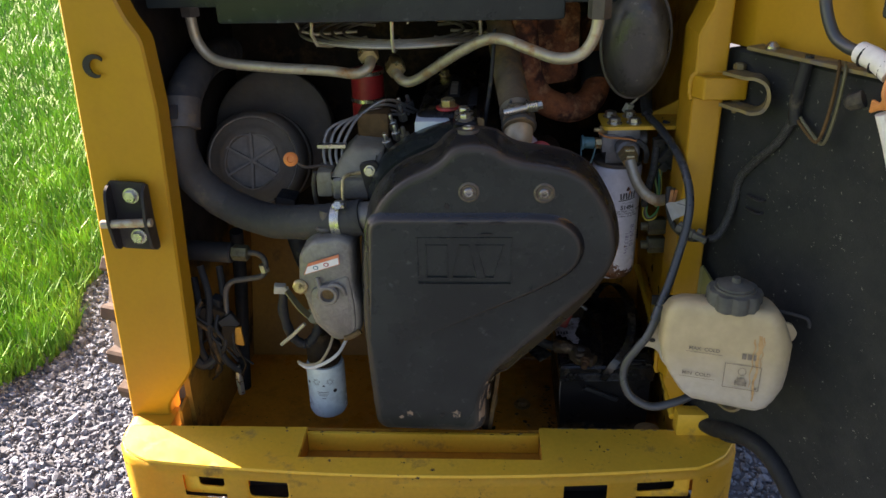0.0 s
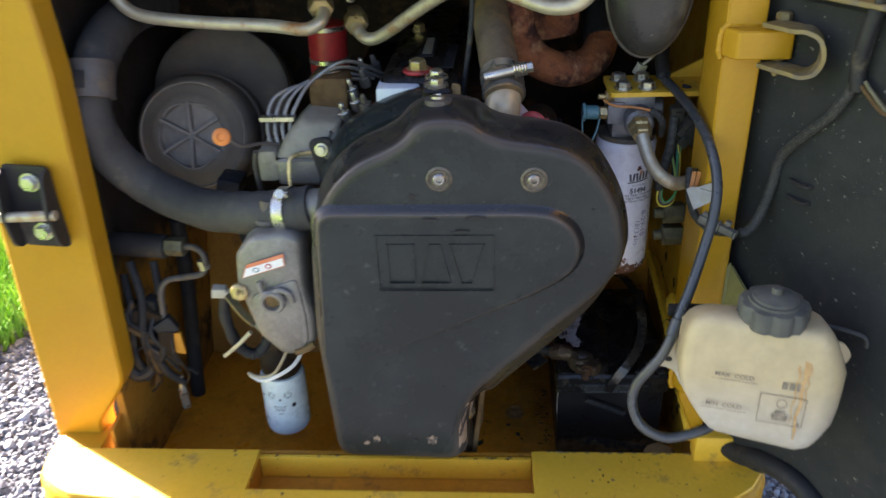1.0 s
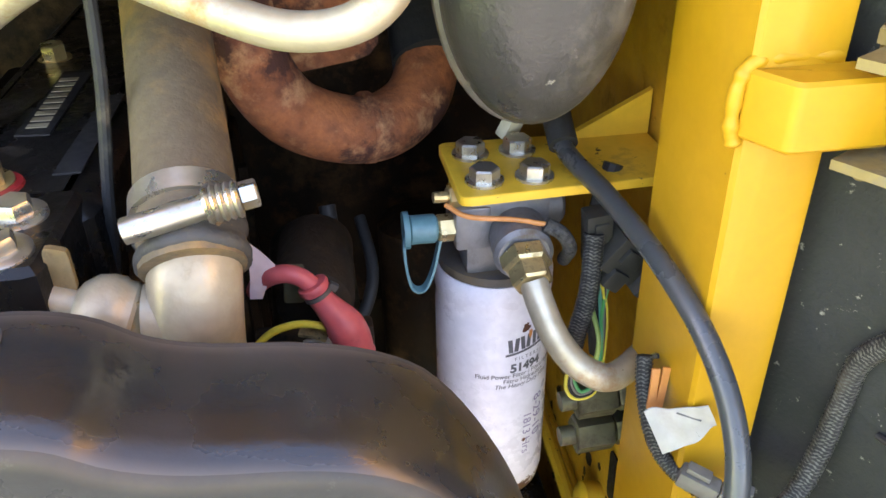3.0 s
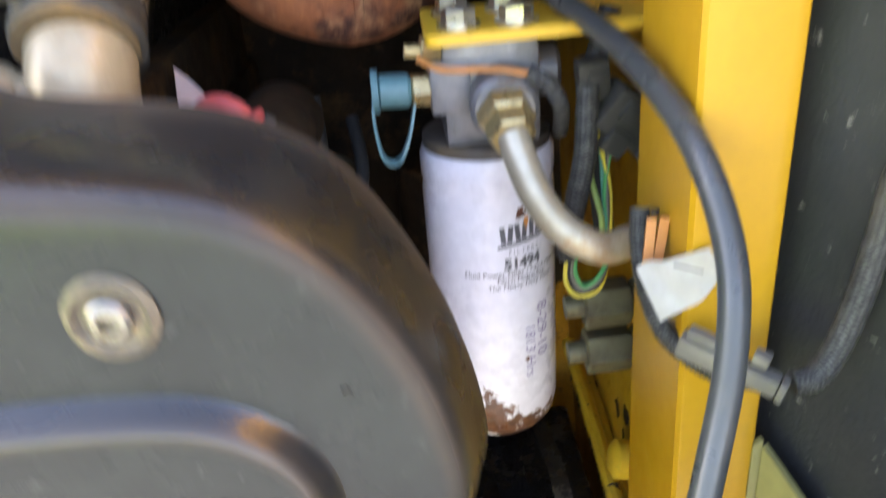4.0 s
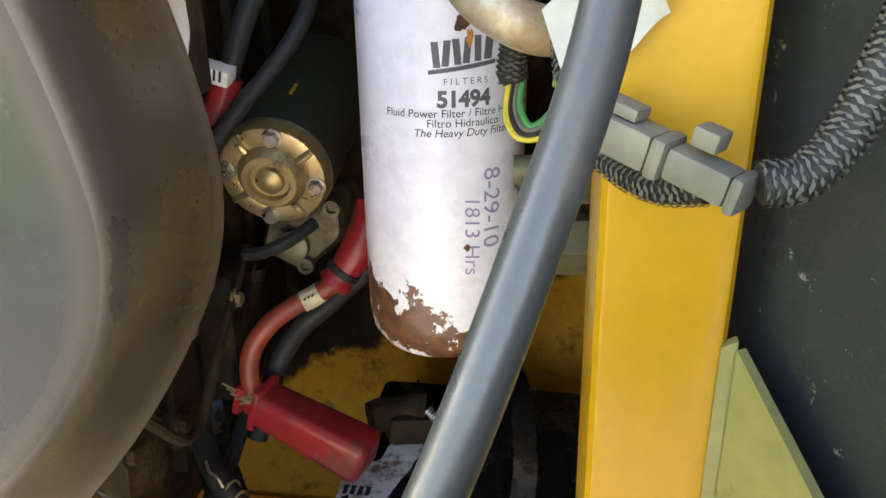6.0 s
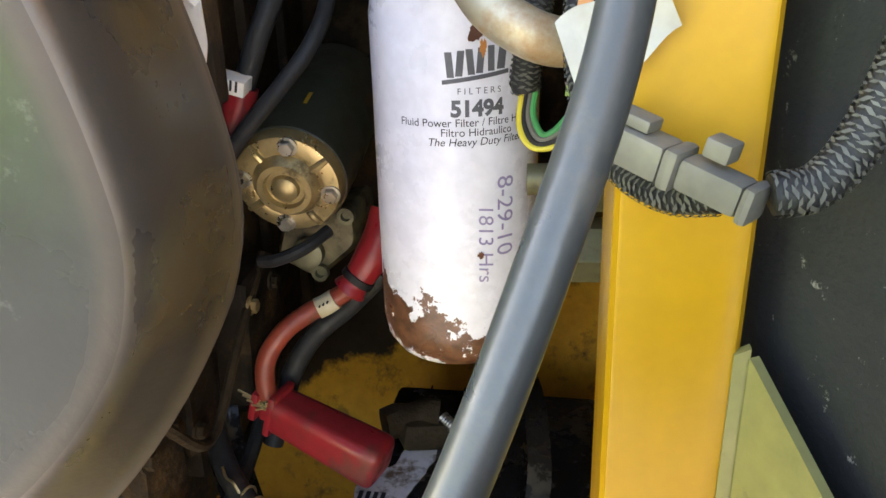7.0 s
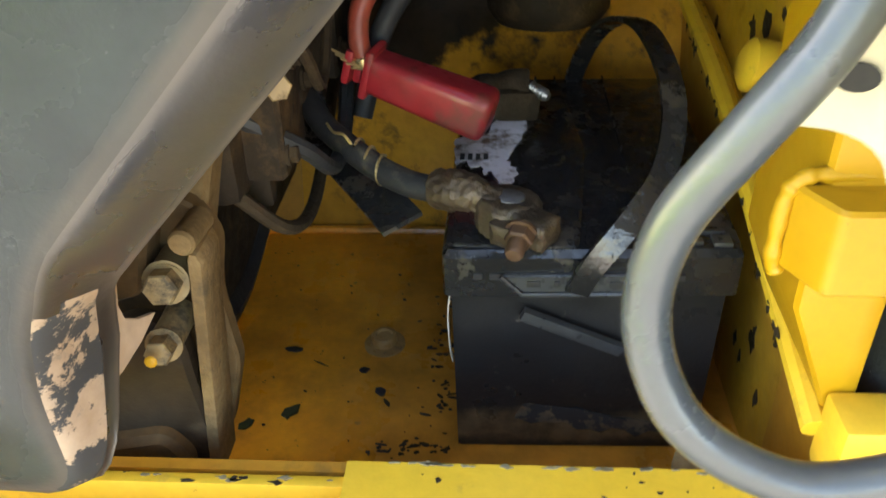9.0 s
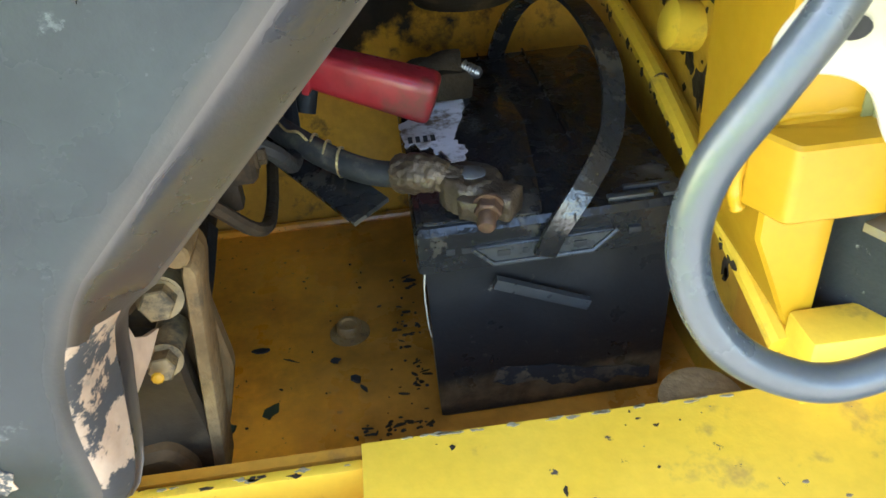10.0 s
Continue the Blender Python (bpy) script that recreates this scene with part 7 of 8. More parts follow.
inn = [(0.0255 + 0.005 * math.cos(a), 0.031 + 0.006 * math.sin(a)) for a in np.linspace(0, 6.283, 20, endpoint=False)]
lay(bm, (ring + inn, [(i, (i + 1) % 20, 20 + (i + 1) % 20, 20 + i) for i in range(20)]), on_tank(0.100, 0.722))
part("pictogram", bm, print_faded, tank)
# brown dried drips from the cap down the front
drip_m = mat("brown_drip", (0.40, 0.22, 0.075), (0.55, 0.37, 0.17), 60.0, 0.5, bump=0.05)
random.seed(8)
for c0, w0, lo, hi in ((0.1445, 0.0030, 0.703, 0.822), (0.1375, 0.0012, 0.727, 0.811), (0.149, 0.0010, 0.762, 0.816)):
    edge_l, edge_r = [], []
    n = 26
    for i in range(n):
        v = lo + (hi - lo) * i / (n - 1)
        w = w0 * (0.45 + 0.8 * i / (n - 1)) * random.uniform(0.7, 1.3)
        c = c0 + 0.0012 * math.sin(i * 0.7) + random.uniform(-0.0004, 0.0004)
        edge_l.append((c - w, v))
        edge_r.append((c + w * 0.8, v))
    bm = B()
    lay(bm, (edge_l + edge_r, [(i, n + i, n + 1 + i, i + 1) for i in range(n - 1)]), lambda u, v: TA + TD * u + TN * (0.0012 - 0.05 * max(0.0, v - 0.812)) + Vector((0, 0, v)))
    part("drip_stain", bm, drip_m, tank, "brown dried drip")
holder = thing("tank_bracket", (0.40, 1.243, 0.80), "thin black steel bracket bar behind the coolant tank", "bracket")
bm = B()
strap(bm, [(0.350, 1.2445, 0.8065), (0.385, 1.2430, 0.8075), (0.43, 1.2370, 0.8085), (0.50, 1.2150, 0.8100)], 0.016, 0.004, (0, 0, 1), 5)
part("bar", bm, black_metal, holder)
bm = B()
tube(bm, [(0.49, 1.2165, 0.812), (0.535, 1.196, 0.814), (0.566, 1.176, 0.814), (0.5725, 1.171, 0.808), (0.573, 1.170, 0.800)], 0.0028, 8, 5)
part("bent_end", bm, faded_rubber, holder)

# ---- battery ----
worn_case = mat("rubbed_case_edge", (0.05, 0.05, 0.05), (0.028, 0.028, 0.027), 30.0, 0.35, bump=0.15)
bat = thing("battery", (0.32, 1.60, ZF), "dusty black battery with a strap handle on the bay floor", "battery")
bm = B()
slab(bm, [(0.238, 1.465), (0.416, 1.468), (0.420, 1.745), (0.242, 1.745)], [(0.004, 0.0005), (0.0, 0.004), (-0.002, 0.152)], lambda u, v, h: (u, v, ZF + h))
case = part("case", bm, battery_m, bat)
bm = B()
slab(bm, rounded([(0.231, 1.457), (0.424, 1.461), (0.428, 1.752), (0.235, 1.752)], 0.006, 2), [(0.004, 0.150), (0.0, 0.152), (0.0, 0.182), (0.003, 0.1865), (0.02, 0.1872)], lambda u, v, h: (u, v, ZF + h), shrink=0.12)
lidb = part("lid", bm, battery_top, bat, "wet grimy black lid")
bm = B()
for x in (0.268, 0.318, 0.362):
    span(bm, (x, 1.56, ZF + 0.1865), (x + 0.0015, 1.75, ZF + 0.1892))
span(bm, (0.300, 1.470, ZF + 0.1865), (0.302, 1.75, ZF + 0.1892))
part("lid_ribs", bm, battery_top, lidb)
bm = B()
strap(bm, [(0.318, 1.452, 0.508), (0.328, 1.452, 0.530), (0.350, 1.465, 0.554), (0.371, 1.488, 0.576), (0.380, 1.520, 0.604), (0.378, 1.560, 0.622), (0.370, 1.61, 0.630), (0.358, 1.66, 0.618), (0.346, 1.71, 0.585), (0.336, 1.745, 0.535), (0.334, 1.757, 0.50)], 0.016, 0.004, (1, 0.1, -0.1), 8)
part("handle", bm, battery_top, bat, "flat black plastic strap handle")
bm = B()
slab(bm, rounded([(0.237, 1.464), (0.319, 1.462), (0.326, 1.52), (0.334, 1.60), (0.322, 1.735), (0.241, 1.738)], 0.004, 2), [(0, 0.1868), (0.0, 0.1885), (0.0012, 0.1893)], lambda u, v, h: (u, v, ZF + h))
part("cell_cover", bm, battery_top, lidb)
for x0, x1, y0, y1 in ((0.366, 0.398, 1.468, 1.474), (0.380, 0.414, 1.480, 1.484), (0.404, 0.416, 1.466, 1.478)):
    bm = B()
    span(bm, (x0, y0, ZF + 0.1862), (x1, y1, ZF + 0.1892), bev=0.0008)
    part("vent_ridge", bm, worn_case, lidb)
for x, w in ((0.2515, 0.006), (0.262, 0.010), (0.276, 0.004), (0.296, 0.007), (0.378, 0.009)):
    bm = B()
    span(bm, (x, 1.4565, ZF + 0.166), (x + w, 1.4605, ZF + 0.1705), bev=0.0006)
    part("edge_slot", bm, ink_dark, lidb)
bm = B()
slab(bm, rounded([(0.270, 0.5185), (0.284, 0.505), (0.352, 0.506), (0.368, 0.5205)], 0.002, 2), [(0, 0), (0, 0.005), (0.001, 0.006)], facing(1.4605))
tube(bm, [(0.269, 1.453, 0.5190), (0.283, 1.453, 0.5050), (0.352, 1.453, 0.5060), (0.369, 1.453, 0.5210)], 0.0016, 6, 1)
cl = part("handle_clip", bm, worn_case, bat)
for x in (0.2905, 0.3055, 0.3135, 0.3435):
    bm = B()
    span(bm, (x - 0.0045 if abs(x - 0.317) > 0.015 else x - 0.0018, 1.4535, 0.5105), (x + 0.0045 if abs(x - 0.317) > 0.015 else x + 0.0018, 1.4548, 0.5150), bev=0.0005)
    part("clip_slot", bm, ink_dark, cl)
bm = B()
box(bm, (0.318, 1.457, 0.471), (0.075, 0.006, 0.009), (0, 24, 0), bev=0.001)
box(bm, (0.318, 1.4555, 0.4755), (0.072, 0.006, 0.002), (0, 24, 0))
part("moulded_bar", bm, worn_case, case, "slanted moulded bar")
random.seed(11)
bm = B()
ring = [(0.2400 + i * 0.0088, ZF + 0.036 - i * 0.0012 + random.uniform(-0.004, 0.005)) for i in range(20)] + [(0.407 - i * 0.0088, ZF + 0.030 + i * 0.0013 + random.uniform(-0.004, 0.003)) for i in range(20)]
slab(bm, ring, [(0, 0), (0, 0.0007)], facing(1.4662))
part("dirt_line", bm, mat("dried_mud", (0.13, 0.095, 0.05), (0.06, 0.045, 0.03), 40.0, 0.9, bump=0.3, dirt=(0.018, 0.017, 0.016), dirt_scale=45, dirt_at=0.5, soft=0.05), case)
bm = B()
ring = []
random.seed(14)
corners = ((0.234, 1.613), (0.242, 1.622), (0.257, 1.620), (0.264, 1.645), (0.277, 1.671), (0.292, 1.668), (0.290, 1.636), (0.280, 1.600), (0.273, 1.578), (0.282, 1.562), (0.276, 1.541), (0.266, 1.543), (0.263, 1.562), (0.256, 1.556), (0.254, 1.572), (0.247, 1.566), (0.244, 1.580), (0.236, 1.572), (0.233, 1.590))
for a, b in zip(corners, corners[1:] + corners[:1]):
    for k in range(4):
        ring.append((a[0] + (b[0] - a[0]) * k / 4 + random.uniform(-0.0018, 0.0018), a[1] + (b[1] - a[1]) * k / 4 + random.uniform(-0.0018, 0.0018)))
slab(bm, ring, [(0, 0), (0, 0.0008)], lambda u, v, h: (u, v, ZF + 0.1895 + h))
part("torn_label", bm, paper, lidb, "torn white paper label")
bm = B()
for i in range(4):
    slab(bm, [(0.238 + i * 0.006, 1.578), (0.2415 + i * 0.006, 1.578), (0.2415 + i * 0.006, 1.588), (0.238 + i * 0.006, 1.588)], [(0, 0), (0, 0.0004)], lambda u, v, h: (u, v, ZF + 0.1906 + h))
part("label_bars", bm, ink_dark, lidb)
bm = B()
strap(bm, [(0.2365, 1.462, 0.506), (0.234, 1.459, 0.485), (0.2345, 1.460, 0.455), (0.236, 1.463, 0.440)], 0.005, 0.001, (0, 1, 0), 5)
part("paper_strip", bm, mat("grubby_paper", (0.42, 0.38, 0.32), (0.25, 0.2, 0.14), 60.0, 0.8, bump=0.2), case)

# battery terminals and cables
neg = thing("negative_terminal", (0.270, 1.470, 0.537), "corroded lead clamp on the battery's front post", "battery clamp")
bm = B()
lathe(bm, [(0.012, 0), (0.0105, 0.022), (0.0100, 0.0252), (0.008, 0.0262), (0.001, 0.0265)], (0.2735, 1.484, 0.5355), (0.05, 0.05, 1), 20)
part("post", bm, mat("dull_lead_post", (0.15, 0.15, 0.155), (0.09, 0.08, 0.075), 60.0, 0.5, 0.3, bump=0.3), neg, "dull grey lead post")
bm = B()
tube(bm, [(0.224, 1.5015, 0.556), (0.238, 1.4965, 0.558), (0.250, 1.492, 0.558), (0.258, 1.489, 0.5555), (0.266, 1.486, 0.553)], lambda t: float(np.interp(t, (0, 0.06, 0.5, 0.62, 0.8, 1), (0.0125, 0.0138, 0.0135, 0.0115, 0.0105, 0.0125))), 20, 6)
lathe(bm, [(0.0120, 0.0), (0.0215, 0.001), (0.0225, 0.008), (0.0215, 0.019), (0.018, 0.0225), (0.0120, 0.0225)], (0.2735, 1.484, 0.5375), (0.05, 0.05, 1), 24)
box(bm, (0.2895, 1.4665, 0.5490), (0.030, 0.022, 0.019), (4, 6, -38), bev=0.004)
box(bm, (0.2750, 1.4610, 0.5470), (0.026, 0.015, 0.018), (4, 0, -30), bev=0.004)
bmesh.ops.subdivide_edges(bm, edges=list(bm.edges), cuts=2, use_grid_fill=True)
for v in bm.verts:
    v.co += noise.noise_vector(v.co * 80) * 0.0020 + noise.noise_vector(v.co * 260) * 0.0010
part("clamp", bm, lead, neg, "", 70)
rusty_bolt = mat("rusty_bolt", (0.16, 0.085, 0.045), (0.09, 0.05, 0.03), 60.0, 0.6, 0.5, bump=0.4)
bm = B()
hexnut(bm, (0.2820, 1.4560, 0.5520), (-0.25, -0.9, -0.25), 0.0092, 0.008, 0.0105, 0.0)
lathe(bm, [(0.0062, 0.008), (0.0062, 0.019), (0.0050, 0.021), (0.001, 0.0212)], (0.2820, 1.4560, 0.5520), (-0.25, -0.9, -0.25), 14)
part("clamp_bolt", bm, rusty_bolt, neg)
wire("negative_cable", [(0.095, 1.64, 0.640), (0.112, 1.606, 0.602), (0.136, 1.568, 0.578), (0.160, 1.540, 0.570), (0.185, 1.520, 0.562), (0.207, 1.508, 0.557), (0.226, 1.501, 0.556)], 0.0092, rubber_black, "black battery cable crossing to the front clamp", "cable", 16, 8)
bm = B()
strap(bm, [(0.098, 1.650, 0.640), (0.108, 1.628, 0.588), (0.124, 1.600, 0.560), (0.150, 1.562, 0.550), (0.178, 1.520, 0.546), (0.205, 1.478, 0.543)], 0.030, 0.0035, (0.75, 0.62, 0.25), 8)
solo("flat_hold_strap", bm, battery_top, "flat black rubber strap lying loose over the floor", "strap")
twist = thing("wire_twist", (0.180, 1.525, 0.565), "twist of bare copper wire round the battery cable", "wire")
for k in range(3):
    c = Vector((0.168, 1.534, 0.5665)).lerp(Vector((0.186, 1.519, 0.5615)), k / 2)
    bm = B()
    tube(bm, [c + Vector((0.004 * math.cos(a) + 0.0025 * math.sin(a * 0.5), 0.0098 * math.cos(a) * 0.9, 0.0105 * math.sin(a))) for a in np.linspace(0.4 * k, 0.4 * k + 6.6, 14)], 0.0011, 6, 2)
    part("copper_loop", bm, brass_zinc, twist)
bm = B()
tube(bm, [(0.166, 1.530, 0.575), (0.160, 1.534, 0.581), (0.152, 1.540, 0.580), (0.146, 1.548, 0.583)], 0.0011, 6, 5)
part("loose_end", bm, brass_zinc, twist)

pos = thing("positive_boot", (0.22, 1.585, 0.565), "red rubber terminal boot on the battery cable", "terminal boot")
PA, PBt = Vector((0.176, 1.598, 0.602)), Vector((0.258, 1.578, 0.576))
dirp = (PBt - PA).normalized()
eu = dirp.to_track_quat("X", "Z").to_euler()
ed = tuple(math.degrees(a) for a in eu)
bm = B()
box(bm, (PA + PBt) / 2, ((PBt - PA).length + 0.010, 0.036, 0.034), ed, bev=0.0085, seg=4)
for v in bm.verts:
    k = (v.co - PA).dot(dirp)
    if k < 0.03:
        v.co = v.co.lerp(PA + dirp * k, 0.16)
    v.co += noise.noise_vector(v.co * 40) * 0.0012
bt = part("boot", bm, red_rubber, pos, "", 60)
bm = B()
for k, (w1, h1) in enumerate(((0.030, 0.038), (0.019, 0.021), (0.025, 0.027))):
    box(bm, PA - dirp * (0.003 + 0.008 * k), (0.0065, w1, h1), (ed[0], ed[1], ed[2]), bev=0.0025)
part("collar", bm, red_rubber, bt)
bm = B()
tube(bm, [(0.246, 1.645, 0.562), (0.262, 1.655, 0.563), (0.276, 1.662, 0.564), (0.290, 1.664, 0.563)], lambda t: 0.0135 + 0.0012 * math.sin(t * 9), 14, 5)
box(bm, (0.278, 1.655, 0.552), (0.042, 0.026, 0.026), (0, 10, 25), bev=0.006)
for v in bm.verts:
    v.co += noise.noise_vector(v.co * 90) * 0.0018
part("clamp", bm, grime, pos, "grimy clamp under the boot")
bm = B()
lathe(bm, [(0.0062, 0)] + [(0.0050 + 0.0007 * (i % 2), 0.002 + i * 0.0013) for i in range(11)] + [(0.0035, 0.0175), (0.001, 0.0177)], (0.294, 1.660, 0.563), (0.75, -0.55, -0.25), 14)
part("stud", bm, steel_bolt, pos)
red = thing("starter_cable", (0.19, 1.60, 0.65), "faded red battery cable curving up to the starter", "cable")
bm = B()
tube(bm, [(0.238, 1.636, 0.706), (0.226, 1.634, 0.692), (0.212, 1.631, 0.683), (0.197, 1.624, 0.676), (0.181, 1.613, 0.666), (0.168, 1.604, 0.648), (0.165, 1.599, 0.628), (0.168, 1.598, 0.608)], 0.0078, 18, 8)
part("insulation", bm, red_cable_m, red)
EB = [(0.2275, 1.6335, 0.6925), (0.233, 1.6355, 0.6995), (0.239, 1.638, 0.708), (0.246, 1.642, 0.720), (0.252, 1.648, 0.735), (0.256, 1.655, 0.752)]
bm = B()
tube(bm, EB, lambda t: float(np.interp(t, (0, 0.08, 0.16, 0.3, 0.6, 1.0), (0.0138, 0.0128, 0.0112, 0.0120, 0.0138, 0.0128))), 20, 8)
eb = part("end_boot", bm, red_rubber, red, "", 60)
bm = B()
lathe(bm, [(0.0112, -0.003), (0.0136, -0.0025), (0.0136, 0.0028), (0.0116, 0.0034)], Vector(EB[1]).lerp(Vector(EB[2]), 0.25), Vector(EB[2]) - Vector(EB[0]), 20)
part("dark_band", bm, rubber_black, eb)
bm = B()
tube(bm, [(0.2165, 1.6315, 0.6855), (0.210, 1.6295, 0.6815), (0.203, 1.6265, 0.6785)], 0.0084, 16, 4)
ct = part("cable_tag", bm, mat("cream_cable_tag", (0.60, 0.54, 0.36), (0.45, 0.38, 0.24), 60.0, 0.6, bump=0.1), red, "cream printed sleeve")
bm = B()
for k in range(3):
    box(bm, (0.2130 - k * 0.003, 1.6218 - k * 0.001, 0.6868 - k * 0.0016), (0.0014, 0.0008, 0.0040), (30, 30, 0))
part("tag_print", bm, ink_dark, ct)
bm = B()
for i in range(5):
    tube(bm, [(0.168 + i * 0.001, 1.592, 0.608), (0.160 - i * 0.004, 1.586 + i * 0.002, 0.609 + i * 0.003)], 0.0010, 5, 2)
lathe(bm, [(0.0080, -0.004), (0.0092, -0.003), (0.0092, 0.004), (0.0080, 0.005)], (0.1675, 1.598, 0.611), (0.15, 0, -1), 14)
part("frayed_copper", bm, brass_zinc, red)
wire("black_branch", [(0.250, 1.652, 0.700), (0.222, 1.645, 0.672), (0.196, 1.636, 0.650), (0.178, 1.628, 0.622), (0.168, 1.622, 0.590), (0.160, 1.61, 0.560)], 0.0085, rubber_black, "black cable running down beside the red cable", "cable", 12, 8)

# ---- starter motor ----
st = thing("starter_motor", (0.19, 1.68, 0.74), "starter motor with a yellow-plated end cap", "starter motor")
SO, SA = Vector((0.186, 1.634, 0.777)), Vector((-0.02, 1.0, 0.25)).normalized()
bm = B()
lathe(bm, [(0.040, 0.008), (0.0432, 0.010), (0.0440, 0.016), (0.0440, 0.040), (0.0446, 0.043), (0.0446, 0.16), (0.03, 0.17)], SO, SA, 40)
part("body", bm, mat("green_black_paint", (0.035, 0.045, 0.032), (0.055, 0.045, 0.03), 18.0, 0.45, bump=0.2, dirt=(0.12, 0.085, 0.05), dirt_scale=22, dirt_at=0.58, soft=0.15), st)
bm = B()
lathe(bm, [(0.0420, 0.014), (0.0420, 0.004), (0.0395, -0.001), (0.030, -0.003), (0.026, -0.002), (0.0235, -0.006), (0.0205, -0.009), (0.016, -0.009), (0.0145, -0.005), (0.011, -0.005), (0.010, -0.009), (0.006, -0.0115), (0.001, -0.012)], SO, SA, 48)
u, v, w = frame_of(SA)
cap_s = part("end_cap", bm, brass_zinc, st, "yellow-plated ribbed end cap")
for i, a in enumerate((0.2, 1.75, 3.3, 4.9)):
    d = u * math.cos(a) + v * math.sin(a)
    bm = B()
    hexnut(bm, SO + d * 0.0335 - SA * 0.001, -SA, 0.0058, 0.005, 0.0075)
    part("bolt", bm, zinc, cap_s)
    bm = B()
    e = u * math.cos(a + 0.8) + v * math.sin(a + 0.8)
    tube(bm, [SO + e * 0.026 - SA * 0.003, SO + e * 0.032 - SA * 0.003, SO + e * 0.039], 0.0030, 8, 3)
    part("rib", bm, brass_zinc, cap_s)
bm = B()
slab(bm, rounded([(0.155, 0.700), (0.190, 0.682), (0.228, 0.715), (0.226, 0.750), (0.165, 0.735)], 0.01, 3), [(0, 0), (0, 0.05), (0.004, 0.056)], facing(1.725))
sol = part("solenoid", bm, mat("dirty_plated_steel", (0.20, 0.17, 0.09), (0.10, 0.085, 0.05), 24.0, 0.5, 0.5, bump=0.35, dirt=(0.05, 0.04, 0.03), dirt_scale=30, dirt_at=0.55), st)
bm = B()
lathe(bm, [(0.013, 0), (0.013, 0.012), (0.009, 0.014), (0.002, 0.014)], (0.186, 1.672, 0.708), (0, -1, 0.1), 20)
part("stud_cap", bm, olive, sol)
for p in ((0.220, 1.668, 0.742), (0.195, 1.668, 0.692)):
    bm = B()
    lathe(bm, [(0.007, 0), (0.007, 0.006), (0.004, 0.006), (0.0035, 0.002), (0.001, 0.002)], p, (0, -1, 0), 14)
    part("boss", bm, olive, sol)
bm = B()
slab(bm, [(0.0, 0.0), (0.035, 0.0), (0.035, 0.018), (0.0, 0.018)], [(0, 0), (0, 0.0006)], lambda a, b, h: SO + SA * (0.045 + b) + (u * math.cos(-1.35 - a * 18) + v * math.sin(-1.35 - a * 18)) * (0.0449 + h))
part("label_patch", bm, yellow_worn, st)
tb = thing("terminal_boot", (0.187, 1.575, 0.84), "red rubber boot with a white tag on the alternator cable", "terminal boot")
bm = B()
tube(bm, [(0.177, 1.574, 0.832), (0.181, 1.574, 0.846), (0.186, 1.575, 0.861)], lambda t: 0.0108 - 0.001 * t, 18, 4)
part("boot", bm, red_rubber, tb)
bm = B()
box(bm, (0.183, 1.565, 0.865), (0.021, 0.014, 0.010), (10, 15, 0), bev=0.001)
tg = part("tag", bm, white_tape, tb)
bm = B()
for i in range(4):
    box(bm, (0.178 + i * 0.0035, 1.5575, 0.8665 - i * 0.0009), (0.0014, 0.0006, 0.007), (10, 15, 0))
part("tag_bars", bm, ink_dark, tg)
wire("black_cable", [(0.185, 1.575, 0.858), (0.191, 1.577, 0.874), (0.198, 1.580, 0.893), (0.207, 1.59, 0.920), (0.205, 1.61, 0.96)], 0.0072, rubber_black, "black cable rising from the red boot", "cable", 12)
wire("starter_lead", [(0.160, 1.560, 0.795), (0.171, 1.555, 0.809), (0.186, 1.553, 0.829), (0.200, 1.556, 0.846), (0.216, 1.562, 0.864), (0.232, 1.575, 0.886), (0.238, 1.595, 0.908), (0.232, 1.63, 0.935)], 0.0054, rubber_black, "black cable crossing in front of the starter", "cable", 12)
wire("starter_lead", [(0.160, 1.63, 0.715), (0.175, 1.625, 0.719), (0.195, 1.63, 0.727), (0.21, 1.65, 0.735)], 0.005, rubber_black, "thin black cable under the starter", "cable", 10)

# alternator-side red boot with a yellow wire, seen above the cover
rb = thing("alternator_boot", (0.215, 1.42, 0.97), "faded red rubber boot and cable behind the belt cover", "terminal boot")
BOOT = [(0.1925, 1.4285, 0.9995), (0.1965, 1.4275, 0.991), (0.2015, 1.4270, 0.983), (0.2065, 1.4265, 0.975), (0.2105, 1.4260, 0.966), (0.2130, 1.4255, 0.957), (0.2140, 1.4250, 0.950)]
bm = B()
tube(bm, BOOT, lambda t: float(np.interp(t, (0, 0.10, 0.2, 0.38, 0.58, 0.75, 0.92, 1.0), (0.0086, 0.0078, 0.0080, 0.0098, 0.0124, 0.0124, 0.0116, 0.0126))), 24, 8)
bt2 = part("boot", bm, faded_boot, rb, "", 70)
bd = (Vector(BOOT[1]) - Vector(BOOT[0])).normalized()
bm = B()
lathe(bm, [(0.0070, -0.0042), (0.0095, -0.0036), (0.0100, -0.0015), (0.0092, 0.0012), (0.0078, 0.0016)], BOOT[0], bd, 22)
part("rolled_lip", bm, faded_boot, bt2)
bm = B()
lathe(bm, [(0.0080, 0.0022), (0.0092, 0.0024), (0.0092, 0.0050), (0.0080, 0.0052)], BOOT[0], bd, 22)
box(bm, Vector(BOOT[0]) + bd * 0.0035 + Vector((0.0095, 0.0, 0.0035)), (0.006, 0.004, 0.005), (0, 35, 0), bev=0.0008)
part("crimp_band", bm, grey_iron, bt2)
bm = B()
tube(bm, [(0.152, 1.475, 0.972), (0.158, 1.452, 0.992), (0.167, 1.437, 1.006), (0.177, 1.431, 1.0105), (0.186, 1.429, 1.0075), (0.1925, 1.4285, 0.9995)], 0.0058, 14, 6)
part("cable", bm, faded_boot, rb)
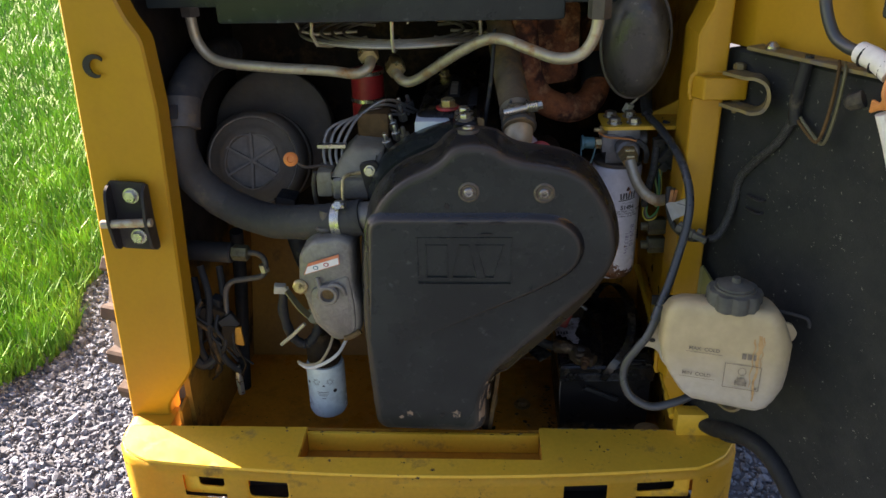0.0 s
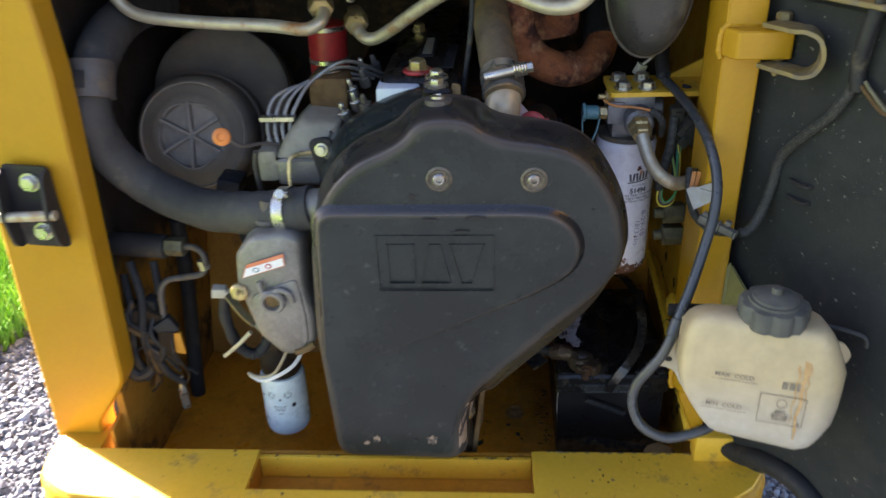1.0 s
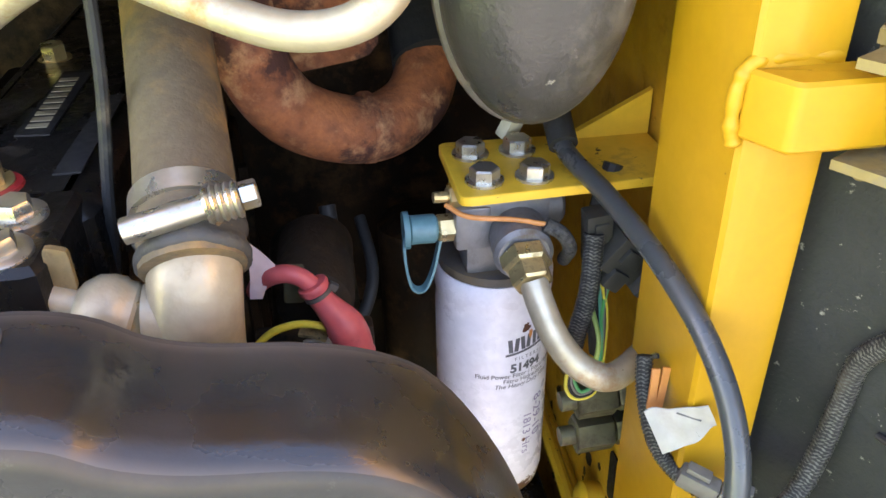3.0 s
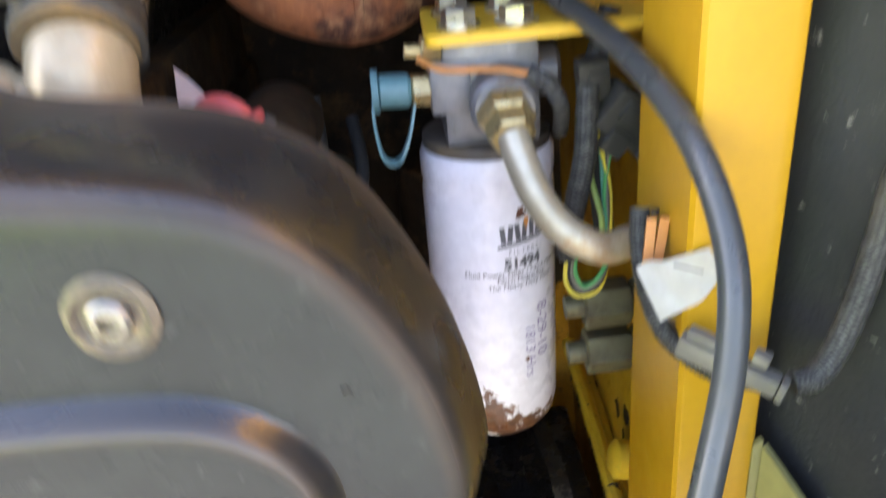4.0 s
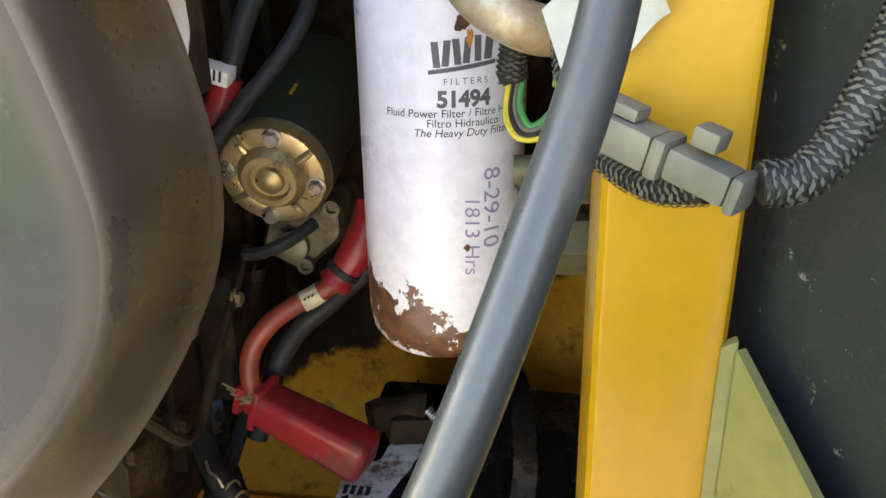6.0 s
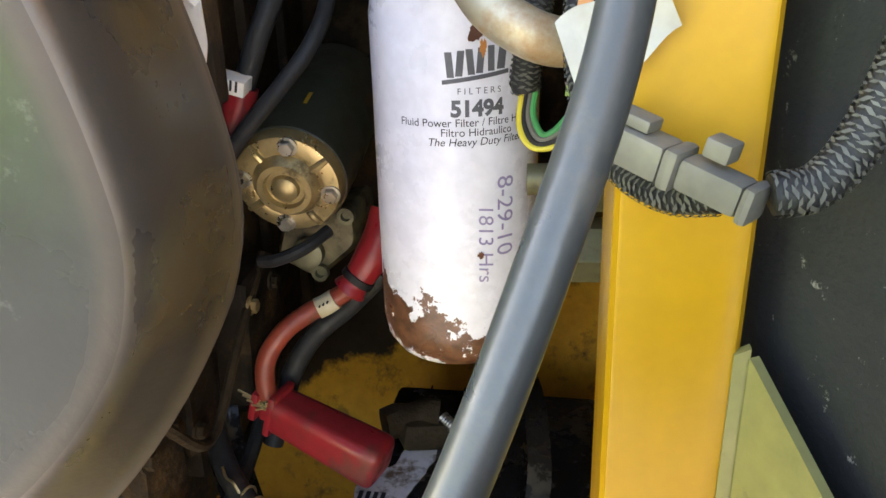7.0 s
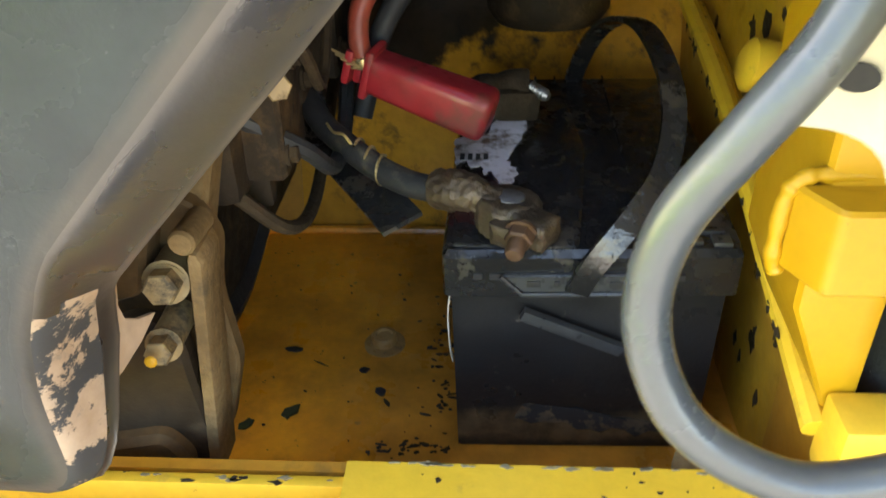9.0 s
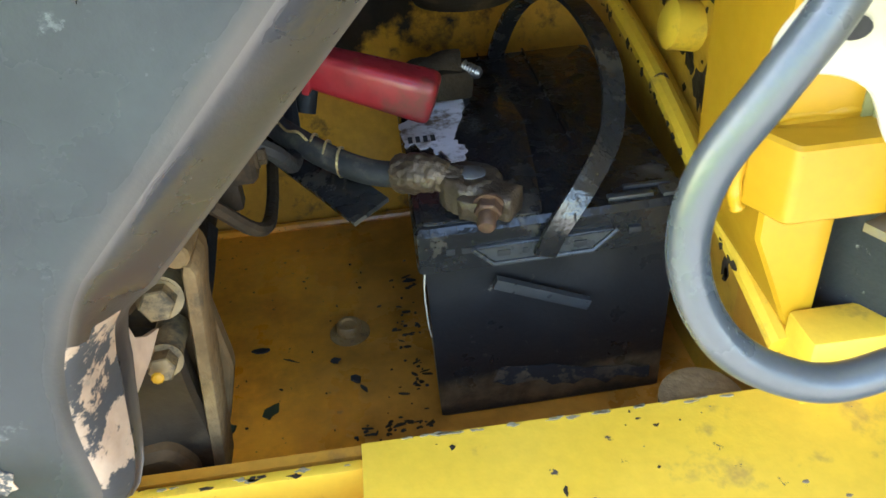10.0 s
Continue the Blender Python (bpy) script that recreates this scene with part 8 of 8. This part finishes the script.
wire("yellow_wire", [(0.147, 1.43, 0.950), (0.155, 1.429, 0.963), (0.166, 1.428, 0.972), (0.180, 1.427, 0.9755), (0.192, 1.427, 0.973), (0.200, 1.43, 0.966)], 0.0025, yellow_wire, "yellow-green wire arching beside the red boot")
wire("white_wire", [(0.205, 1.424, 0.9445), (0.214, 1.423, 0.9420), (0.224, 1.424, 0.9345), (0.232, 1.428, 0.925)], 0.0030, white_tape, "white wire leaving the red boot")
bm = B()
lathe(bm, [(0.014, 0), (0.024, 0.006), (0.027, 0.014), (0.027, 0.08), (0.02, 0.09)], (0.190, 1.452, 0.968), (0.05, 1, 0), 32)
alt = solo("alternator", bm, greasy, "greasy dark alternator behind the belt cover", "alternator")
bm = B()
box(bm, (0.1795, 1.448, 0.992), (0.013, 0.014, 0.022), (10, 5, 0), bev=0.002)
part("terminal_block", bm, olive, alt)
bm = B()
strap(bm, [(0.180, 1.432, 0.9665), (0.188, 1.430, 0.9655), (0.196, 1.430, 0.961)], 0.007, 0.0025, (0, 1, 0.3), 4)
part("brass_tab", bm, brass_zinc, alt)
bm = B()
span(bm, (0.150, 1.448, 0.876), (0.2275, 1.462, 0.952), bev=0.003)
reg = part("regulator_box", bm, greasy, alt)
bm = B()
slab(bm, rounded([(0.180, 0.881), (0.2200, 0.881), (0.2260, 0.905), (0.2245, 0.948), (0.180, 0.948)], 0.003, 2), [(0, 0), (0.0, 0.0012)], facing(1.4475))
plate = part("data_plate", bm, white_tape, reg, "white printed data plate")
for i in range(9):
    bm = B()
    z = 0.886 + i * 0.0064
    slab(bm, [(0.186, z), (0.2185 - (i % 3) * 0.004, z), (0.2185 - (i % 3) * 0.004, z + 0.0028), (0.186, z + 0.0028)], [(0, 0), (0, 0.0004)], facing(1.4462))
    part("print_bar", bm, ink_dark, plate)
bm = B()
slab(bm, [(0.156, 1.029), (0.163, 1.024), (0.171, 1.016), (0.165, 1.003), (0.160, 0.989), (0.152, 0.988), (0.155, 1.008)], [(0, 0), (0, 0.0008)], lambda u, v, h: (u, 1.435 - h + 0.25 * abs(v - 1.008) - 0.3 * (u - 0.16), v))
solo("paper_tag", bm, pink_paper, "curled pinkish paper tag beside the coolant elbow", "tag")

# ---- pipework and clutter at the lower left ----
fl = thing("left_fittings", (-0.43, 1.46, 0.77), "grey hydraulic fittings and a bent steel tube on the side wall", "fittings")
bm = B()
cyl(bm, (-0.498, 1.47, 0.790), (-0.40, 1.455, 0.790), 0.020, bev=0.003, seg=20)
part("valve_body", bm, black_metal, fl)
bm = B()
lathe(bm, [(0.014, 0), (0.0155, 0.002), (0.0155, 0.03), (0.012, 0.032)], (-0.400, 1.455, 0.791), (1, -0.1, 0), 6)
part("hex_union", bm, olive, fl)
bm = B()
tube(bm, [(-0.37, 1.452, 0.792), (-0.350, 1.445, 0.793), (-0.336, 1.438, 0.785), (-0.335, 1.436, 0.765), (-0.345, 1.436, 0.750), (-0.375, 1.44, 0.742), (-0.405, 1.442, 0.735), (-0.420, 1.442, 0.715), (-0.424, 1.442, 0.68), (-0.428, 1.442, 0.64)], 0.0055, 12, 6)
part("bent_tube", bm, grey_iron, fl)
bm = B()
lathe(bm, [(0.009, 0), (0.009, 0.016)], (-0.339, 1.437, 0.775), (0.2, 0, -1), 6)
part("tube_nut", bm, zinc, fl)
bm = B()
box(bm, (-0.426, 1.44, 0.62), (0.026, 0.03, 0.05), (0, 8, 10), bev=0.004)
box(bm, (-0.445, 1.45, 0.665), (0.035, 0.03, 0.03), (10, 20, 0), bev=0.004)
box(bm, (-0.47, 1.455, 0.640), (0.02, 0.03, 0.09), (0, -10, 0), bev=0.005)
part("valve_block", bm, greasy, fl)
for pts in ([(-0.47, 1.46, 0.76), (-0.455, 1.44, 0.70), (-0.462, 1.43, 0.62), (-0.448, 1.44, 0.55)], [(-0.44, 1.48, 0.75), (-0.435, 1.46, 0.69), (-0.452, 1.44, 0.63), (-0.44, 1.43, 0.57), (-0.415, 1.44, 0.53)],
            [(-0.49, 1.47, 0.73), (-0.478, 1.44, 0.67), (-0.485, 1.43, 0.60), (-0.47, 1.43, 0.545)]):
    wire("black_line", pts, 0.007, rubber_black, "black hose tangled on the bay's side wall", "hose", 10)
bm = B()
cyl(bm, (-0.420, 1.44, 0.545), (-0.417, 1.435, 0.49), 0.006, seg=12)
cyl(bm, (-0.419, 1.438, 0.52), (-0.417, 1.435, 0.48), 0.0075, seg=6)
solo("drain_cock", bm, zinc, "small plated drain cock hanging in the bay", "drain")
lc = thing("left_plug", (-0.265, 1.38, 0.79), "pale plug and black corrugated lead beside the pump", "connector")
bm = B()
box(bm, (-0.290, 1.36, 0.764), (0.021, 0.018, 0.015), (0, 8, 10), bev=0.002)
box(bm, (-0.278, 1.358, 0.762), (0.008, 0.012, 0.010), (0, 8, 10), bev=0.001)
part("plug", bm, mat("ivory_plug", (0.50, 0.46, 0.34), (0.40, 0.36, 0.26), 40.0, 0.5, bump=0.1), lc)
bm = B()
tube(bm, [(-0.285, 1.365, 0.755), (-0.292, 1.37, 0.71), (-0.282, 1.375, 0.655), (-0.258, 1.38, 0.635), (-0.236, 1.385, 0.66), (-0.232, 1.39, 0.70)], 0.009, 12, 8, ridges=(0.0008, 160))
part("lead", bm, rubber_black, lc)
bm = B()
strap(bm, [(-0.275, 1.35, 0.765), (-0.255, 1.345, 0.735), (-0.238, 1.345, 0.715)], 0.013, 0.003, (0.3, 1, 0.2), 4)
part("clip_plate", bm, olive, lc)
wire("dark_hose", [(-0.33, 1.60, 0.85), (-0.30, 1.57, 0.76), (-0.27, 1.55, 0.70), (-0.20, 1.54, 0.66)], 0.02, rubber_black, "dark hose running behind the pump", "hose", 14)

# valve block with tangled leads at the left wall
vb = thing("solenoid_valve", (-0.445, 1.44, 0.60), "greasy black solenoid valve with tangled leads and a rusty bracket", "valve")
random.seed(17)
for i in range(7):
    bm = B()
    box(bm, (-0.445 + random.uniform(-0.025, 0.025), 1.445 + random.uniform(-0.012, 0.012), 0.645 + random.uniform(-0.04, 0.04)), (random.uniform(0.016, 0.034), 0.02, random.uniform(0.018, 0.036)), (random.uniform(-20, 20), random.uniform(-35, 35), random.uniform(-20, 20)), bev=0.003)
    part("coil_body", bm, (rubber_black, greasy, black_metal)[i % 3], vb)
for i in range(9):
    x, z = random.uniform(-0.475, -0.415), random.uniform(0.60, 0.70)
    bm = B()
    tube(bm, [(x, 1.44, z), (x + random.uniform(-0.02, 0.02), 1.425, z - 0.03), (x + random.uniform(-0.03, 0.03), 1.43, z - 0.065), (x + random.uniform(-0.03, 0.03), 1.44, z - 0.10)], random.choice((0.0022, 0.003, 0.0045)), 8, 6)
    part("lead", bm, (rubber_black, greasy, rubber_black, bracket_dirt)[i % 4], vb)
bm = B()
sheet(bm, [(-0.432, 1.43, 0.602), (-0.396, 1.43, 0.598), (-0.398, 1.43, 0.640), (-0.428, 1.43, 0.636)], 0.005, (0, 1, 0))
part("bracket", bm, yellow_inner, vb)
bm = B()
tube(bm, [(-0.505, 1.43, 0.60), (-0.498, 1.425, 0.572), (-0.485, 1.425, 0.556), (-0.468, 1.43, 0.56), (-0.455, 1.44, 0.575)], 0.011, 10, 6)
part("grey_sleeve", bm, black_metal, vb)
wire("black_drop_hose", [(-0.43, 1.58, 0.78), (-0.442, 1.60, 0.66), (-0.452, 1.60, 0.55), (-0.462, 1.60, 0.45), (-0.468, 1.60, 0.38)], 0.014, rubber_black, "black hose dropping along the bay's wall", "hose", 12)

# debris on the floor
random.seed(21)


def floor_flake(x, y, along, across, turn, material, label, n=9):
    bm = B()
    ca, sa = math.cos(turn), math.sin(turn)
    ring = []
    for k in range(n):
        a = 6.283 * k / n
        p, q = along * random.uniform(0.55, 1.25) * math.cos(a), across * random.uniform(0.5, 1.3) * math.sin(a)
        ring.append((x + p * ca - q * sa, y + p * sa + q * ca))
    slab(bm, ring, [(0, 0), (0.0003, random.uniform(0.0006, 0.002))], lambda u, v, h: (u, v, ZF + 0.0003 + h))
    solo("debris_flake", bm, material, label, "debris", "flakes of dirt on the floor")


leaf_dull = mat("dull_green_leaf", (0.050, 0.060, 0.022), (0.028, 0.032, 0.014), 60.0, 0.7, bump=0.3)
for x, y, la, ac, turn, m, label in ((0.085, 1.574, 0.0105, 0.0036, -0.05, ink_dark, "dark strip of rubber on the oily floor"),
                                     (0.113, 1.557, 0.0080, 0.0012, -0.5, grime, "thin dark curl on the oily floor"),
                                     (0.152, 1.549, 0.0048, 0.0035, 0.3, ink_dark, "black clump of grease on the oily floor"),
                                     (0.170, 1.522, 0.0065, 0.0045, -0.9, ink_dark, "black clump of grease on the oily floor"),
                                     (0.177, 1.510, 0.0055, 0.0018, -1.0, ink_dark, "black smear of grease on the oily floor"),
                                     (0.098, 1.497, 0.0115, 0.0055, 1.3, leaf_dull, "dull green leaf scrap on the oily floor"),
                                     (0.066, 1.483, 0.0075, 0.0055, 1.0, leaf_dull, "dull green leaf scrap on the oily floor")):
    floor_flake(x, y, la, ac, turn, m, label)
for i in range(110):
    if i < 55:      # streaks of grease beside the battery
        x, y = 0.231 - abs(random.gauss(0, 0.016)), random.uniform(1.47, 1.66)
        la, ac = 0.0012 + 0.0052 * random.random() ** 2, 0.0005 + 0.0012 * random.random()
    elif i < 85:      # a drift of dirt along the bumper
        x, y = random.uniform(0.165, 0.232), 1.462 + random.gauss(0, 0.004)
        la, ac = 0.0010 + 0.0042 * random.random() ** 2, 0.0006 + 0.0014 * random.random()
    else:
        x, y = random.uniform(0.06, 0.225), random.uniform(1.46, 1.70)
        la, ac = 0.0006 + 0.0014 * random.random() ** 2, 0.0005 + 0.0008 * random.random()
    floor_flake(x, y, la, ac, random.gauss(0, 0.25), grime if i % 3 else ink_dark, "small dark flake of dirt on the oily floor", 7)

# ---- things on the door ----
bm = B()
for dz in (0.0, 0.022):
    tube(bm, [on_door(0.030, 0.942 + dz, 0.004), on_door(0.050, 0.943 + dz, 0.010), on_door(0.062, 0.944 + dz, 0.010), on_door(0.064, 0.944 + dz, 0.0)], 0.0022, 8, 4)
solo("door_clip", bm, black_metal, "black cable clip on the door's lining", "clip")
for s0, m in ((0.155, bracket_dirt), (0.165, olive)):
    bm = B()
    tube(bm, [on_door(s0, 1.20, 0.012), on_door(s0 + 0.012, 1.19, 0.025), on_door(s0 + 0.010, 1.14, 0.025), on_door(s0, 1.095, 0.022), on_door(s0 - 0.012, 1.088, 0.020), on_door(s0 - 0.045, 1.105, 0.014), on_door(s0 - 0.055, 1.112, 0.012)], 0.0025, 8, 5)
    solo("latch_wire", bm, m, "bent wire rod hanging from the door's flange", "rod")
bm = B()
tube(bm, [on_door(0.105, 1.19, 0.012), on_door(0.10, 1.15, 0.014), on_door(0.098, 1.12, 0.012), on_door(0.102, 1.10, 0.010)], 0.009, 12, 5)
solo("door_cable", bm, rubber_black, "dark cable hanging under the door's flange", "cable")
bm = B()
tube(bm, [on_door(0.13, 1.42, 0.02), on_door(0.125, 1.34, 0.03), on_door(0.135, 1.28, 0.035), on_door(0.155, 1.240, 0.035), on_door(0.178, 1.226, 0.035), on_door(0.202, 1.222, 0.035)], 0.008, 12, 6)
solo("lamp_cable", bm, rubber, "grey cable looping down to the lamp harness", "cable")
lh = thing("lamp_harness", on_door(0.225, 1.20, 0.03), "white-taped lamp harness with orange wires on the door", "wiring")
bm = B()
tube(bm, [on_door(0.200, 1.222, 0.035), on_door(0.227, 1.217, 0.038), on_door(0.250, 1.205, 0.038)], 0.014, 14, 5)
tp = part("taped_bundle", bm, white_tape, lh)
for s in (0.245, 0.262, 0.276):
    bm = B()
    lathe(bm, [(0.0142, -0.0015), (0.0152, 0), (0.0142, 0.0015)], on_door(s - 0.035, 1.222 - (s - 0.235) * 0.3, 0.037), tuple(DD + Vector((0, 0, -0.3))), 16)
    part("band", bm, ink_dark, tp)
for i in range(4):
    bm = B()
    tube(bm, [on_door(0.250, 1.205 + i * 0.003, 0.038), on_door(0.257, 1.185, 0.046 + i * 0.003), on_door(0.250 + i * 0.003, 1.165, 0.046), on_door(0.235, 1.155 + i * 0.004, 0.04)], 0.003, 8, 5)
    part("orange_lead", bm, orange_wire, lh)
bm = B()
tube(bm, [on_door(0.215, 1.165, 0.03), on_door(0.205, 1.160, 0.034), on_door(0.200, 1.158, 0.03)], 0.012, 10, 3)
part("dark_plug", bm, rubber_black, lh)
bm = B()
tube(bm, [on_door(0.250, 1.155, 0.04), on_door(0.260, 1.12, 0.03), on_door(0.275, 1.07, 0.02)], 0.008, 10, 4)
part("pale_sleeve", bm, white_tape, lh)
lamp = thing("tail_lamp", on_door(0.27, 1.26, 0.0), "rear lamp set into the door's upper panel", "lamp")
bm = B()
slab(bm, rounded([(0.20, 1.262), (0.34, 1.262), (0.34, 1.36), (0.20, 1.36)], 0.006, 2), [(0, 0), (0, 0.02), (0.002, 0.022)], door_put(-0.012))
part("housing", bm, black_plastic, lamp)
bm = B()
slab(bm, rounded([(0.225, 1.285), (0.27, 1.285), (0.27, 1.34), (0.225, 1.34)], 0.006, 2), [(0, 0), (0.002, 0.006)], door_put(0.0105))
part("lens", bm, zinc, lamp)
bm = B()
slab(bm, [(0.35, 0.80), (0.42, 0.80), (0.42, 0.88), (0.35, 0.88)], [(0, 0), (0, 0.001)], door_put(0.0025))
solo("door_decal", bm, white_tape, "pale printed decal on the door's black lining", "decal")
